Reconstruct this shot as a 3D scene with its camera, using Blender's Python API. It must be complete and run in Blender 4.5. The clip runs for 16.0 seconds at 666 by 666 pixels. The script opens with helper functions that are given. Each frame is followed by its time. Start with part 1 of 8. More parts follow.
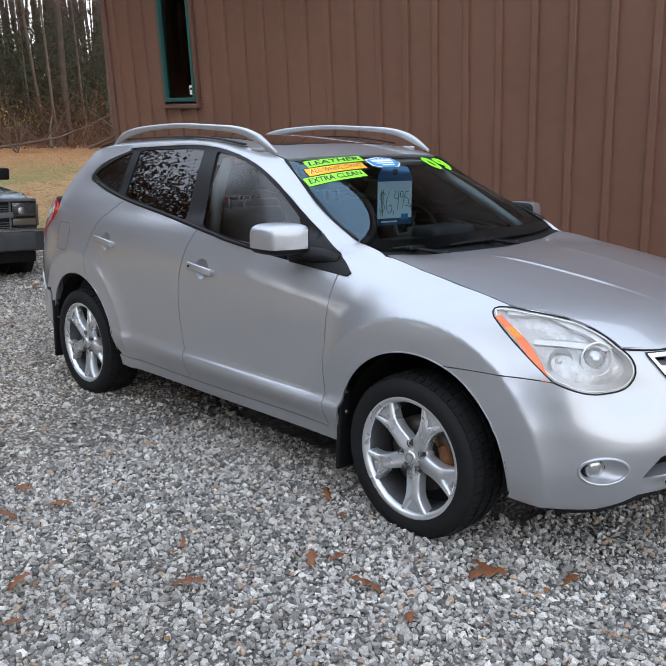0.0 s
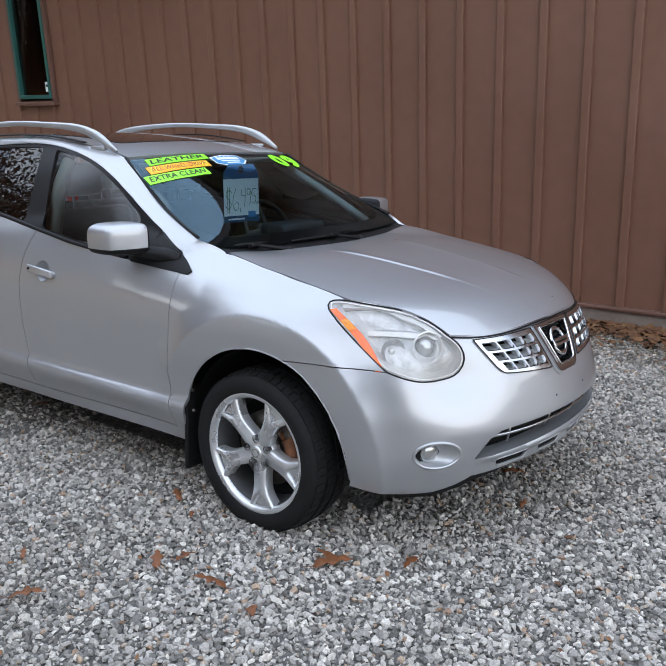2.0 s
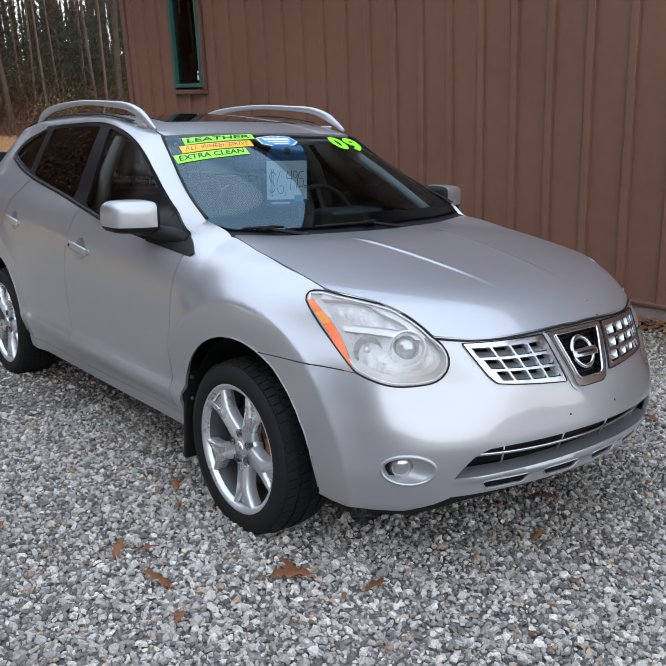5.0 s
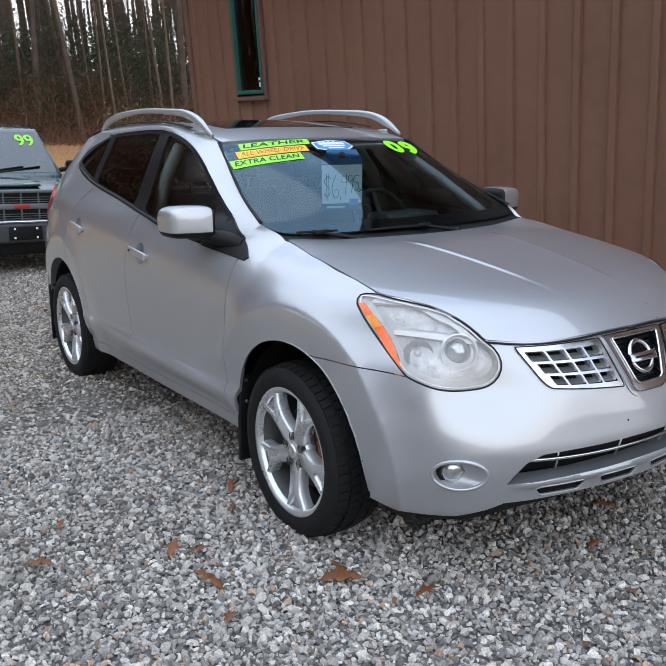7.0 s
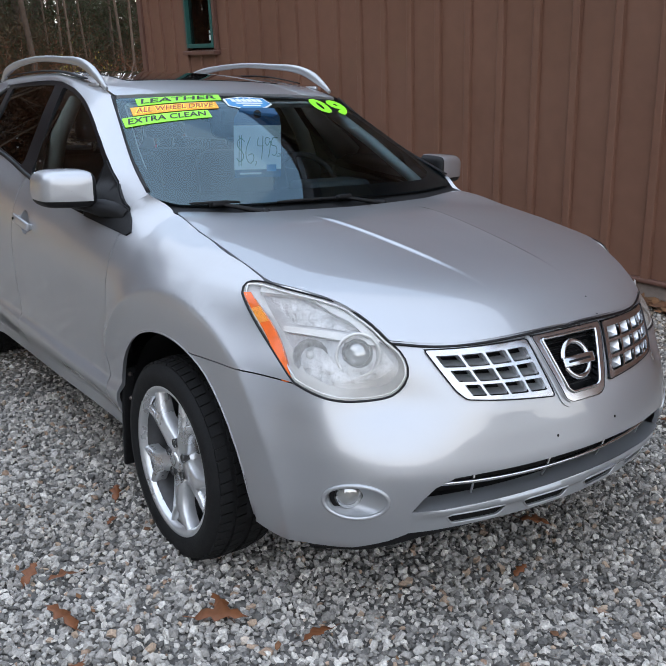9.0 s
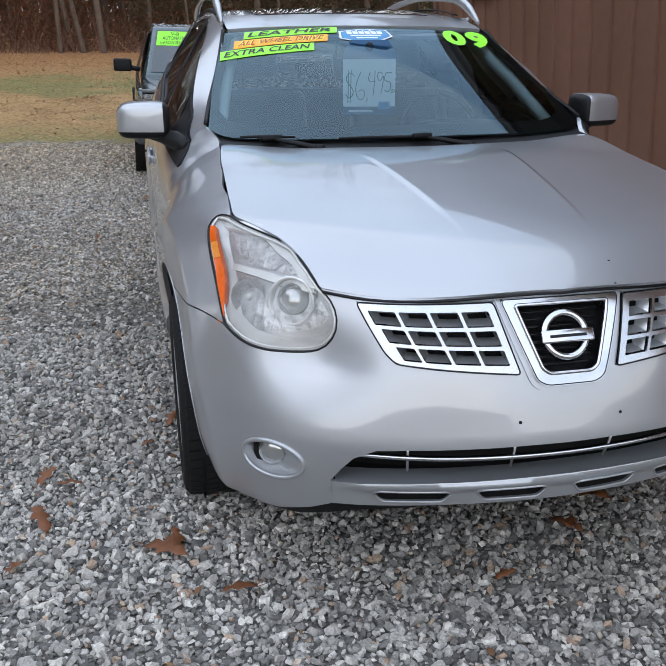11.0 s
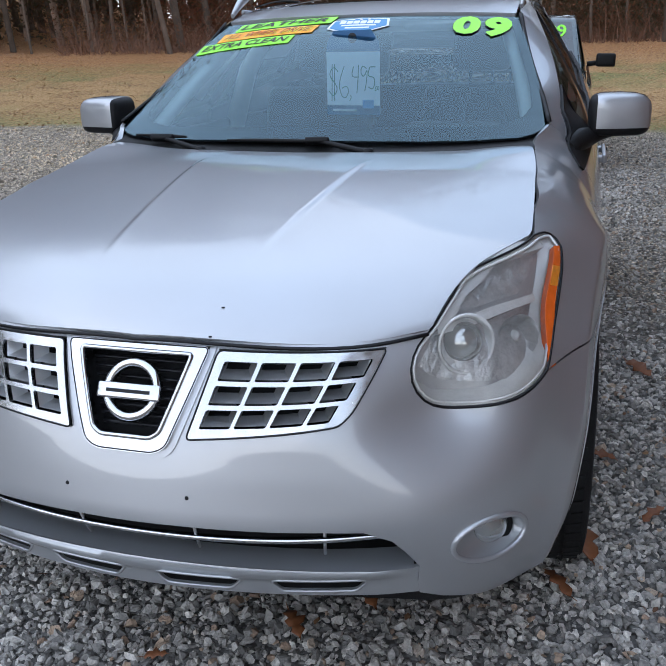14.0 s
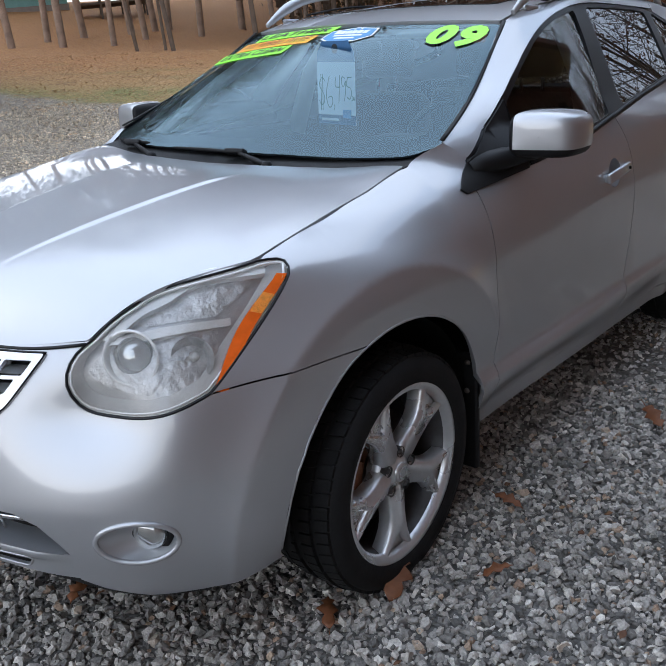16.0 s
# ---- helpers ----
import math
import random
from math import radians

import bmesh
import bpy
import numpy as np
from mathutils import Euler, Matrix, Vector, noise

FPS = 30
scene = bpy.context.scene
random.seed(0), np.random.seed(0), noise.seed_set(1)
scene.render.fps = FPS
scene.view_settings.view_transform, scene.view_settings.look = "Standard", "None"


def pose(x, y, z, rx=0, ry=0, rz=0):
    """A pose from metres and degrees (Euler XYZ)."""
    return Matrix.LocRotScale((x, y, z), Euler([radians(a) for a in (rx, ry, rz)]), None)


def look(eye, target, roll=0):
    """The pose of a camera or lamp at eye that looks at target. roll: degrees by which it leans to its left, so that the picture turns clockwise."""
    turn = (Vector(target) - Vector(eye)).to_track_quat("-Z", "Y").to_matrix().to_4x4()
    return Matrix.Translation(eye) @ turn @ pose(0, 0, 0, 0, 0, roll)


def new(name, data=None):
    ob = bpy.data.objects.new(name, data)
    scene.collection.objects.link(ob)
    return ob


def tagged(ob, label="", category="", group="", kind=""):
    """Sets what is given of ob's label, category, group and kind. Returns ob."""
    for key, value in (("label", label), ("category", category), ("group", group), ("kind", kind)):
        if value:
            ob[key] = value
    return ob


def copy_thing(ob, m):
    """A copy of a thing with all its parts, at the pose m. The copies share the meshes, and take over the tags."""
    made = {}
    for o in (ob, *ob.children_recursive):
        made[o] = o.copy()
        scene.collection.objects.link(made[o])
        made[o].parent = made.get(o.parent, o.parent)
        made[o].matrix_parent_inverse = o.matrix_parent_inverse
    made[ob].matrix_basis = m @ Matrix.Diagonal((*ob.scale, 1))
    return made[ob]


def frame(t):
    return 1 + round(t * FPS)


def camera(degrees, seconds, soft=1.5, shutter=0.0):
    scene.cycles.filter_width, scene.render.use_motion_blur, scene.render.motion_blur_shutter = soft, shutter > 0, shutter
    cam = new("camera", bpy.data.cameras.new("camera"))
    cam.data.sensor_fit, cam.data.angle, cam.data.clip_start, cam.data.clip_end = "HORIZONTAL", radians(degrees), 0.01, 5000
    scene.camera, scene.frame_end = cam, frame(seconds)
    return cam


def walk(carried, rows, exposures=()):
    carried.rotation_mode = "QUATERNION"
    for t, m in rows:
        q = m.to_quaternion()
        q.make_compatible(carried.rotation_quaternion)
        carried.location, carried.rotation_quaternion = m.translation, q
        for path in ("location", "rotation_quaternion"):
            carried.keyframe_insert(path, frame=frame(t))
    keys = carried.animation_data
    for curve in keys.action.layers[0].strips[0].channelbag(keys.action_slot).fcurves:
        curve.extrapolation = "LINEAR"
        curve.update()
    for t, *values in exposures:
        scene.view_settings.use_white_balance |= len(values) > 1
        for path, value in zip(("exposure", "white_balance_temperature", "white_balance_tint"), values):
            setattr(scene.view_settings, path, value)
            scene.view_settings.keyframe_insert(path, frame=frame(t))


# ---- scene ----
cam = camera(43.7, 16.0, 0.6)
EXPOSURES = [(0.0, 1.58, 6180, 10), (5.0, 1.53, 6160, 10), (8.7, 1.42, 6130, 10), (11.0, 1.28, 6180, 10), (12.5, 1.22, 5940, 10), (14.0, 1.28, 5800, 10), (15.2, 1.33, 5930, 10), (16.0, 1.46, 5980, 10)]
SKY, SUN = 0.10, 0.7
PATH = [
    (0, (2.039, -3.232, 1.566), (0.629, -1.889, 1.11), -0.1),
    (0.5, (2.051, -3.229, 1.561), (0.7, -1.826, 1.105), -0.1),
    (1, (2.067, -3.232, 1.557), (0.803, -1.751, 1.1), 0.2),
    (1.5, (2.091, -3.219, 1.553), (0.873, -1.7, 1.094), 0.3),
    (2, (2.183, -3.133, 1.562), (0.978, -1.605, 1.101), -0.3),
    (2.5, (2.315, -3.019, 1.561), (1.05, -1.539, 1.105), -0.9),
    (3, (2.329, -2.97, 1.553), (0.924, -1.622, 1.095), -1.0),
    (3.5, (2.284, -2.82, 1.519), (0.836, -1.518, 1.065), 1.9),
    (4, (2.311, -2.655, 1.519), (0.849, -1.37, 1.059), 2.0),
    (4.5, (2.466, -2.483, 1.488), (0.98, -1.227, 1.021), 1.2),
    (5, (2.52, -2.432, 1.495), (1.003, -1.218, 1.022), 0.3),
    (5.2, (2.522, -2.441, 1.498), (0.976, -1.265, 1.025), -0.1),
    (7.3, (2.546, -2.374, 1.49), (0.936, -1.281, 1.027), -0.7),
    (7.5, (2.533, -2.348, 1.487), (0.946, -1.225, 1.02), -0.9),
    (8, (2.42, -2.21, 1.478), (0.891, -1.014, 0.995), -1.2),
    (8.5, (2.303, -2.063, 1.474), (0.783, -0.871, 0.956), 0.5),
    (8.7, (2.301, -2.016, 1.477), (0.775, -0.837, 0.948), 0.6),
    (10.8, (2.548, -1.052, 1.402), (0.722, -0.559, 0.751), -0.0),
    (11, (2.563, -0.95, 1.398), (0.72, -0.529, 0.747), -0.3),
    (11.5, (2.59, -0.707, 1.4), (0.714, -0.459, 0.752), -1.1),
    (12, (2.488, -0.431, 1.38), (0.604, -0.24, 0.738), -0.6),
    (12.5, (2.4, -0.136, 1.386), (0.509, -0.05, 0.741), -0.5),
    (13, (2.388, 0.205, 1.38), (0.497, 0.054, 0.747), -1.3),
    (13.5, (2.318, 0.488, 1.361), (0.447, 0.183, 0.724), -0.6),
    (14, (2.196, 0.796, 1.374), (0.382, 0.266, 0.72), -1.4),
    (14.5, (2.119, 1.131, 1.391), (0.417, 0.307, 0.738), -1.8),
    (15, (2.008, 1.418, 1.415), (0.417, 0.397, 0.761), -2.3),
    (15.5, (1.779, 1.683, 1.421), (0.228, 0.609, 0.759), -2.6),
    (16, (1.642, 1.975, 1.42), (0.173, 0.79, 0.76), -2.2),
]
# the ground falls towards the building: car coordinates (x ahead, y to its left) are tilted onto that slope
SLOPE = pose(0, 0, 0, -4.3, -1.15, 0)
walk(cam, [(t, SLOPE @ look(eye, target, roll)) for t, eye, target, roll in PATH], EXPOSURES)

# ---- daylight: overcast late afternoon ----
world = bpy.data.worlds.new("sky")
scene.world = world
world.use_nodes = True
wn = world.node_tree.nodes
sky = wn.new("ShaderNodeTexSky")
sky.sky_type = "NISHITA"
sky.sun_disc = False
sky.sun_elevation = radians(49)
sky.sun_rotation = radians(151)
sky.dust_density = 1.2
wn["Background"].inputs["Strength"].default_value = SKY
# thin broken cloud
wl = world.node_tree.links
cloud_at = wn.new("ShaderNodeTexCoord").outputs["Generated"]
cloud = wn.new("ShaderNodeTexNoise")
cloud.inputs["Scale"].default_value, cloud.inputs["Detail"].default_value, cloud.inputs["Distortion"].default_value = 3.2, 7.0, 0.6
wl.new(cloud_at, cloud.inputs["Vector"])
veil = wn.new("ShaderNodeMapRange")
veil.inputs["From Min"].default_value, veil.inputs["From Max"].default_value, veil.inputs["To Max"].default_value = 0.34, 0.7, 0.97
veil.inputs["To Min"].default_value = 0.68
wl.new(cloud.outputs["Fac"], veil.inputs["Value"])
over = wn.new("ShaderNodeMix")
over.data_type = "RGBA"
wl.new(veil.outputs[0], over.inputs[0])
wl.new(sky.outputs["Color"], over.inputs[6])
# the veil: warm low down, where the evening sun lights it, bluer and brighter overhead
height = wn.new("ShaderNodeSeparateXYZ")
wl.new(cloud_at, height.inputs[0])
tint = wn.new("ShaderNodeValToRGB")
for k, (at_z, col) in zip((tint.color_ramp.elements[0], tint.color_ramp.elements.new(0.3), tint.color_ramp.elements[-1]), ((0.0, (0.94, 0.86, 0.79)), (0.3, (0.54, 0.60, 0.68)), (1.0, (0.36, 0.475, 0.65)))):
    k.position, k.color = at_z, (*col, 1)
wl.new(height.outputs["Z"], tint.inputs["Fac"])
bright = wn.new("ShaderNodeVectorMath")
bright.operation = "SCALE"
bright.inputs["Scale"].default_value = 10.0
wl.new(tint.outputs["Color"], bright.inputs[0])
wl.new(bright.outputs[0], over.inputs[7])
wl.new(over.outputs[2], wn["Background"].inputs["Color"])
sun = new("sun", bpy.data.lights.new("sun", "SUN"))
sun.data.energy, sun.data.angle, sun.data.color = SUN, radians(150), (1.0, 0.88, 0.74)
sun.rotation_euler = look((0.55, -1.0, 1.65), (0, 0, 0)).to_euler()


# ---- materials ----
def mat(name, color, rough=0.6, metal=0.0, coat=0.0, noise_scale=0.0, vary=0.0, bump=0.0, bump_scale=0.0, spec=0.5, rough_vary=0.0):
    """A principled surface with colour variation at two scales, uneven gloss and fine relief."""
    m = bpy.data.materials.new(name)
    m.use_nodes = True
    nt = m.node_tree
    p = nt.nodes["Principled BSDF"]
    p.inputs["Base Color"].default_value = (*color, 1)
    p.inputs["Roughness"].default_value = rough
    p.inputs["Metallic"].default_value = metal
    p.inputs["Coat Weight"].default_value = coat
    p.inputs["Coat Roughness"].default_value = 0.03
    p.inputs["Specular IOR Level"].default_value = spec
    co = nt.nodes.new("ShaderNodeTexCoord").outputs["Object"]
    if vary:
        a = noise_node(nt, co, noise_scale, 6)
        b = noise_node(nt, co, noise_scale * 9, 3)
        s = math_node(nt, "ADD", math_node(nt, "MULTIPLY", a, 0.65), math_node(nt, "MULTIPLY", b, 0.35))
        r = nt.nodes.new("ShaderNodeMapRange")
        r.inputs["From Min"].default_value, r.inputs["From Max"].default_value = 0.3, 0.7
        r.inputs["To Min"].default_value, r.inputs["To Max"].default_value = 1 - vary, 1 + vary
        nt.links.new(s, r.inputs["Value"])
        hsv = nt.nodes.new("ShaderNodeHueSaturation")
        hsv.inputs["Color"].default_value = (*color, 1)
        nt.links.new(r.outputs[0], hsv.inputs["Value"])
        nt.links.new(hsv.outputs[0], p.inputs["Base Color"])
        if rough_vary:
            q = nt.nodes.new("ShaderNodeMapRange")
            q.inputs["From Min"].default_value, q.inputs["From Max"].default_value = 0.3, 0.7
            q.inputs["To Min"].default_value, q.inputs["To Max"].default_value = rough - rough_vary, rough + rough_vary
            nt.links.new(a, q.inputs["Value"])
            nt.links.new(q.outputs[0], p.inputs["Roughness"])
    if bump:
        bn = nt.nodes.new("ShaderNodeBump")
        bn.inputs["Strength"].default_value = bump
        bn.inputs["Distance"].default_value = 0.01
        nt.links.new(noise_node(nt, co, bump_scale, 5), bn.inputs["Height"])
        nt.links.new(bn.outputs[0], p.inputs["Normal"])
    return m


def noise_node(nt, co, scale, detail=4):
    n = nt.nodes.new("ShaderNodeTexNoise")
    n.inputs["Scale"].default_value, n.inputs["Detail"].default_value = scale, detail
    nt.links.new(co, n.inputs["Vector"])
    return n.outputs["Fac"]


def math_node(nt, op, a, b=0.0):
    n = nt.nodes.new("ShaderNodeMath")
    n.operation = op
    for v, s in ((a, n.inputs[0]), (b, n.inputs[1])):
        if isinstance(v, (int, float)):
            s.default_value = v
        else:
            nt.links.new(v, s)
    return n.outputs[0]


def ramp_node(nt, fac, stops):
    n = nt.nodes.new("ShaderNodeValToRGB")
    e = n.color_ramp.elements
    while len(e) < len(stops):
        e.new(0.5)
    for k, (pos, col) in zip(e, stops):
        k.position, k.color = pos, (*col, 1)
    nt.links.new(fac, n.inputs["Fac"])
    return n.outputs["Color"]


def glass(name, tint, ior=1.5, rough=0.0, opaque=0.0, sheen=(1, 1, 1)):
    """A thin pane: lets tinted light straight through and mirrors by its Fresnel gloss."""
    m = bpy.data.materials.new(name)
    m.use_nodes = True
    nt = m.node_tree
    nt.nodes.remove(nt.nodes["Principled BSDF"])
    tr, gl, mix, fr = (nt.nodes.new(k) for k in ("ShaderNodeBsdfTransparent", "ShaderNodeBsdfGlossy", "ShaderNodeMixShader", "ShaderNodeFresnel"))
    tr.inputs["Color"].default_value = (*tint, 1)
    gl.inputs["Roughness"].default_value = rough
    gl.inputs["Color"].default_value = (*sheen, 1)
    fr.inputs["IOR"].default_value = ior
    nt.links.new(fr.outputs[0], mix.inputs[0])
    nt.links.new(tr.outputs[0], mix.inputs[1])
    nt.links.new(gl.outputs[0], mix.inputs[2])
    out = mix.outputs[0]
    if opaque:
        haze, df = nt.nodes.new("ShaderNodeMixShader"), nt.nodes.new("ShaderNodeBsdfDiffuse")
        df.inputs["Color"].default_value = (0.75, 0.75, 0.73, 1)
        haze.inputs[0].default_value = opaque
        nt.links.new(out, haze.inputs[1])
        nt.links.new(df.outputs[0], haze.inputs[2])
        out = haze.outputs[0]
    nt.links.new(out, nt.nodes["Material Output"].inputs["Surface"])
    return m


def paint_mat(name, color, metal, rough, dirt=(0.3, 0.28, 0.25)):
    """Metallic lacquer: fine flakes, a clear coat with faint orange peel, a thin film of road dust low down in patches."""
    m = mat(name, color, rough, metal, coat=1.0)
    nt = m.node_tree
    p = nt.nodes["Principled BSDF"]
    p.inputs["Coat IOR"].default_value = 1.7
    co = nt.nodes.new("ShaderNodeTexCoord").outputs["Object"]
    flake = noise_node(nt, co, 900, 1)
    cloud = noise_node(nt, co, 3.0, 5)
    f = math_node(nt, "ADD", math_node(nt, "MULTIPLY", flake, 0.12), 0.94)
    hsv = nt.nodes.new("ShaderNodeHueSaturation")
    hsv.inputs["Color"].default_value = (*color, 1)
    nt.links.new(f, hsv.inputs["Value"])
    mix = nt.nodes.new("ShaderNodeMix")
    mix.data_type = "RGBA"
    nt.links.new(math_node(nt, "MULTIPLY", math_node(nt, "POWER", cloud, 3.0), 0.35), mix.inputs[0])
    nt.links.new(hsv.outputs[0], mix.inputs[6])
    mix.inputs[7].default_value = (*dirt, 1)
    nt.links.new(mix.outputs[2], p.inputs["Base Color"])
    nt.links.new(math_node(nt, "ADD", math_node(nt, "MULTIPLY", cloud, 0.1), rough - 0.05), p.inputs["Roughness"])
    bn = nt.nodes.new("ShaderNodeBump")
    bn.inputs["Strength"].default_value, bn.inputs["Distance"].default_value = 0.015, 0.002
    nt.links.new(noise_node(nt, co, 160, 2), bn.inputs["Height"])
    nt.links.new(bn.outputs[0], p.inputs["Coat Normal"])
    return m


SILVER = paint_mat("silver_metallic_paint", (0.44, 0.45, 0.468), 0.68, 0.40)
SATIN = paint_mat("satin_silver_plastic", (0.43, 0.445, 0.46), 0.6, 0.42)
CHROME = mat("chrome", (0.62, 0.63, 0.65), 0.14, 1.0, noise_scale=40, vary=0.05)
GRILLE_CHROME = mat("weathered_grille_chrome", (0.58, 0.585, 0.595), 0.2, 1.0, noise_scale=30, vary=0.1, rough_vary=0.08)
DULL_CHROME = mat("matt_chrome", (0.66, 0.67, 0.68), 0.3, 0.85, noise_scale=40, vary=0.08)
# darkened copy of the wheel's alloy: shade inside the rim put into the colour
BARREL = mat("shaded_rim_barrel", (0.075, 0.075, 0.077), 0.5, 0.4, noise_scale=8, vary=0.25)
ALLOY = mat("alloy_wheel_silver", (0.62, 0.63, 0.64), 0.3, 0.72, coat=0.5, noise_scale=8, vary=0.1, rough_vary=0.08)
BLACK = mat("black_plastic", (0.009, 0.009, 0.0095), 0.5, spec=0.2, noise_scale=30, vary=0.2, bump=0.08, bump_scale=500)
GLOSS_BLACK = mat("gloss_black_trim", (0.007, 0.007, 0.008), 0.3, spec=0.25, noise_scale=20, vary=0.2)
# near-black; behind openings it stands in for their shade
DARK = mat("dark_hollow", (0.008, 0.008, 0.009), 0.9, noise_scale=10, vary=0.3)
RUBBER = mat("tyre_rubber", (0.012, 0.012, 0.0122), 0.75, spec=0.2, noise_scale=14, vary=0.35, bump=0.12, bump_scale=260, rough_vary=0.1)
STEEL = mat("brake_steel", (0.15, 0.13, 0.115), 0.45, 0.8, noise_scale=20, vary=0.35)
# nut metal darkened: the shade of the lug pockets put into its colour
NUT = mat("pocket_shade_lug_nut", (0.12, 0.12, 0.12), 0.4, 0.7, noise_scale=30, vary=0.3)
RUST = mat("rusty_caliper", (0.2, 0.08, 0.035), 0.85, noise_scale=25, vary=0.4, bump=0.4, bump_scale=90)
WINDSHIELD = glass("windshield_glass", (0.74, 0.88, 0.92), 1.75, sheen=(0.66, 0.89, 1.0))
SIDE_GLASS = glass("side_window_glass", (0.6, 0.65, 0.63), 1.58)
PRIVACY = glass("tinted_rear_glass", (0.06, 0.065, 0.07), 1.6)
LENS = glass("headlight_lens", (0.96, 0.96, 0.95), 1.42, 0.03, 0.055)
AMBER_PRISM = mat("amber_prism", (0.92, 0.30, 0.012), 0.3, coat=0.6, noise_scale=160, vary=0.3, bump=0.6, bump_scale=260)
AMBER_BULB = mat("amber_bulb", (0.72, 0.2, 0.05), 0.4, coat=0.6, noise_scale=40, vary=0.2)
AMBER = mat("amber_reflector", (0.82, 0.13, 0.005), 0.25, coat=0.8, noise_scale=60, vary=0.15)
RED_LENS = mat("red_tail_lens", (0.5, 0.012, 0.012), 0.15, coat=0.8, noise_scale=60, vary=0.15)
CLEAR_LENS = mat("pale_tail_lens", (0.75, 0.72, 0.7), 0.15, coat=0.8, noise_scale=60, vary=0.1)
HOUSING = mat("lamp_reflector", (0.72, 0.72, 0.71), 0.25, 0.15, noise_scale=12, vary=0.15)
HOUSING_GREY = mat("lamp_bezel_grey", (0.44, 0.44, 0.445), 0.3, 0.4, noise_scale=12, vary=0.2)
PROJECTOR = mat("projector_glass", (0.45, 0.46, 0.46), 0.06, 0.7, coat=1.0, noise_scale=30, vary=0.1)
LAMP_MIRROR = mat("lamp_mirror", (0.52, 0.52, 0.52), 0.36, 0.6, noise_scale=25, vary=0.35, bump=0.9, bump_scale=40)
SEAT = mat("grey_leather", (0.05, 0.049, 0.047), 0.5, noise_scale=14, vary=0.15, bump=0.15, bump_scale=200)
DASH = mat("dark_dashboard", (0.024, 0.024, 0.025), 0.6, noise_scale=14, vary=0.2, bump=0.15, bump_scale=350)
TRIM_LIGHT = mat("pale_grey_cabin_trim", (0.6, 0.61, 0.57), 0.7, noise_scale=6, vary=0.08, bump=0.08, bump_scale=300)
SIGN_GREEN = mat("fluorescent_green_vinyl", (0.32, 0.95, 0.03), 0.4, noise_scale=12, vary=0.05)
SIGN_ORANGE = mat("fluorescent_orange_vinyl", (0.95, 0.42, 0.02), 0.4, noise_scale=12, vary=0.05)
SIGN_YELLOW = mat("yellow_lettering", (0.85, 0.9, 0.05), 0.4, noise_scale=12, vary=0.05)
SIGN_BLACK = mat("black_lettering", (0.012, 0.012, 0.012), 0.5, noise_scale=12, vary=0.1)
SIGN_RED = mat("red_lettering", (0.42, 0.02, 0.012), 0.45, noise_scale=12, vary=0.1)
SIGN_BLUE = mat("blue_decal", (0.045, 0.24, 0.50), 0.4, noise_scale=12, vary=0.06)
SIGN_NAVY = mat("navy_card", (0.012, 0.07, 0.15), 0.5, noise_scale=12, vary=0.08)
CARD = mat("white_price_card", (0.84, 0.88, 0.87), 0.55, noise_scale=8, vary=0.04)
INK = mat("green_marker_ink", (0.02, 0.16, 0.08), 0.6, noise_scale=20, vary=0.3)
WHITE_INK = mat("white_print", (0.8, 0.82, 0.82), 0.5, noise_scale=12, vary=0.04)
WALL = mat("brown_painted_steel", (0.188, 0.095, 0.062), 0.42, 0.0, coat=0.1, noise_scale=0.9, vary=0.13, bump=0.06, bump_scale=6, rough_vary=0.08)
WALL_TRIM = mat("brown_trim_steel", (0.145, 0.074, 0.055), 0.45, noise_scale=1.5, vary=0.12)
CONCRETE = mat("footing_concrete", (0.19, 0.15, 0.125), 0.85, noise_scale=4, vary=0.2, bump=0.4, bump_scale=60)
GREEN_FRAME = mat("green_window_frame", (0.02, 0.1, 0.085), 0.45, noise_scale=8, vary=0.15)
ROOM_DARK = mat("dim_room", (0.03, 0.026, 0.022), 0.9, noise_scale=4, vary=0.3)
METER = mat("grey_meter_box", (0.2, 0.21, 0.21), 0.5, 0.3, noise_scale=8, vary=0.15)
TRUCK_GREEN = paint_mat("dark_green_paint", (0.012, 0.04, 0.045), 0.3, 0.28)
BARK = mat("grey_brown_bark", (0.125, 0.088, 0.062), 0.95, noise_scale=3, vary=0.35, bump=0.6, bump_scale=22)
BARK_PINE = mat("pale_pine_bark", (0.25, 0.17, 0.12), 0.95, noise_scale=2.5, vary=0.4, bump=0.6, bump_scale=18)
BARK_DARK = mat("dark_bark", (0.085, 0.06, 0.042), 0.95, noise_scale=3, vary=0.35, bump=0.6, bump_scale=22)


def leaf_mat(name, colors, rough=0.7):
    """Leaf colours that differ from leaf to leaf."""
    m = mat(name, colors[0], rough)
    nt = m.node_tree
    g = nt.nodes.new("ShaderNodeNewGeometry").outputs["Random Per Island"]
    c = ramp_node(nt, g, [(i / max(1, len(colors) - 1), k) for i, k in enumerate(colors)])
    co = nt.nodes.new("ShaderNodeTexCoord").outputs["Object"]
    mix = nt.nodes.new("ShaderNodeMix")
    mix.data_type, mix.blend_type = "RGBA", "MULTIPLY"
    mix.inputs[0].default_value = 0.5
    nt.links.new(c, mix.inputs[6])
    nt.links.new(ramp_node(nt, noise_node(nt, co, 60, 3), [(0.3, (0.5, 0.45, 0.4)), (0.7, (1, 1, 1))]), mix.inputs[7])
    nt.links.new(mix.outputs[2], nt.nodes["Principled BSDF"].inputs["Base Color"])
    return m


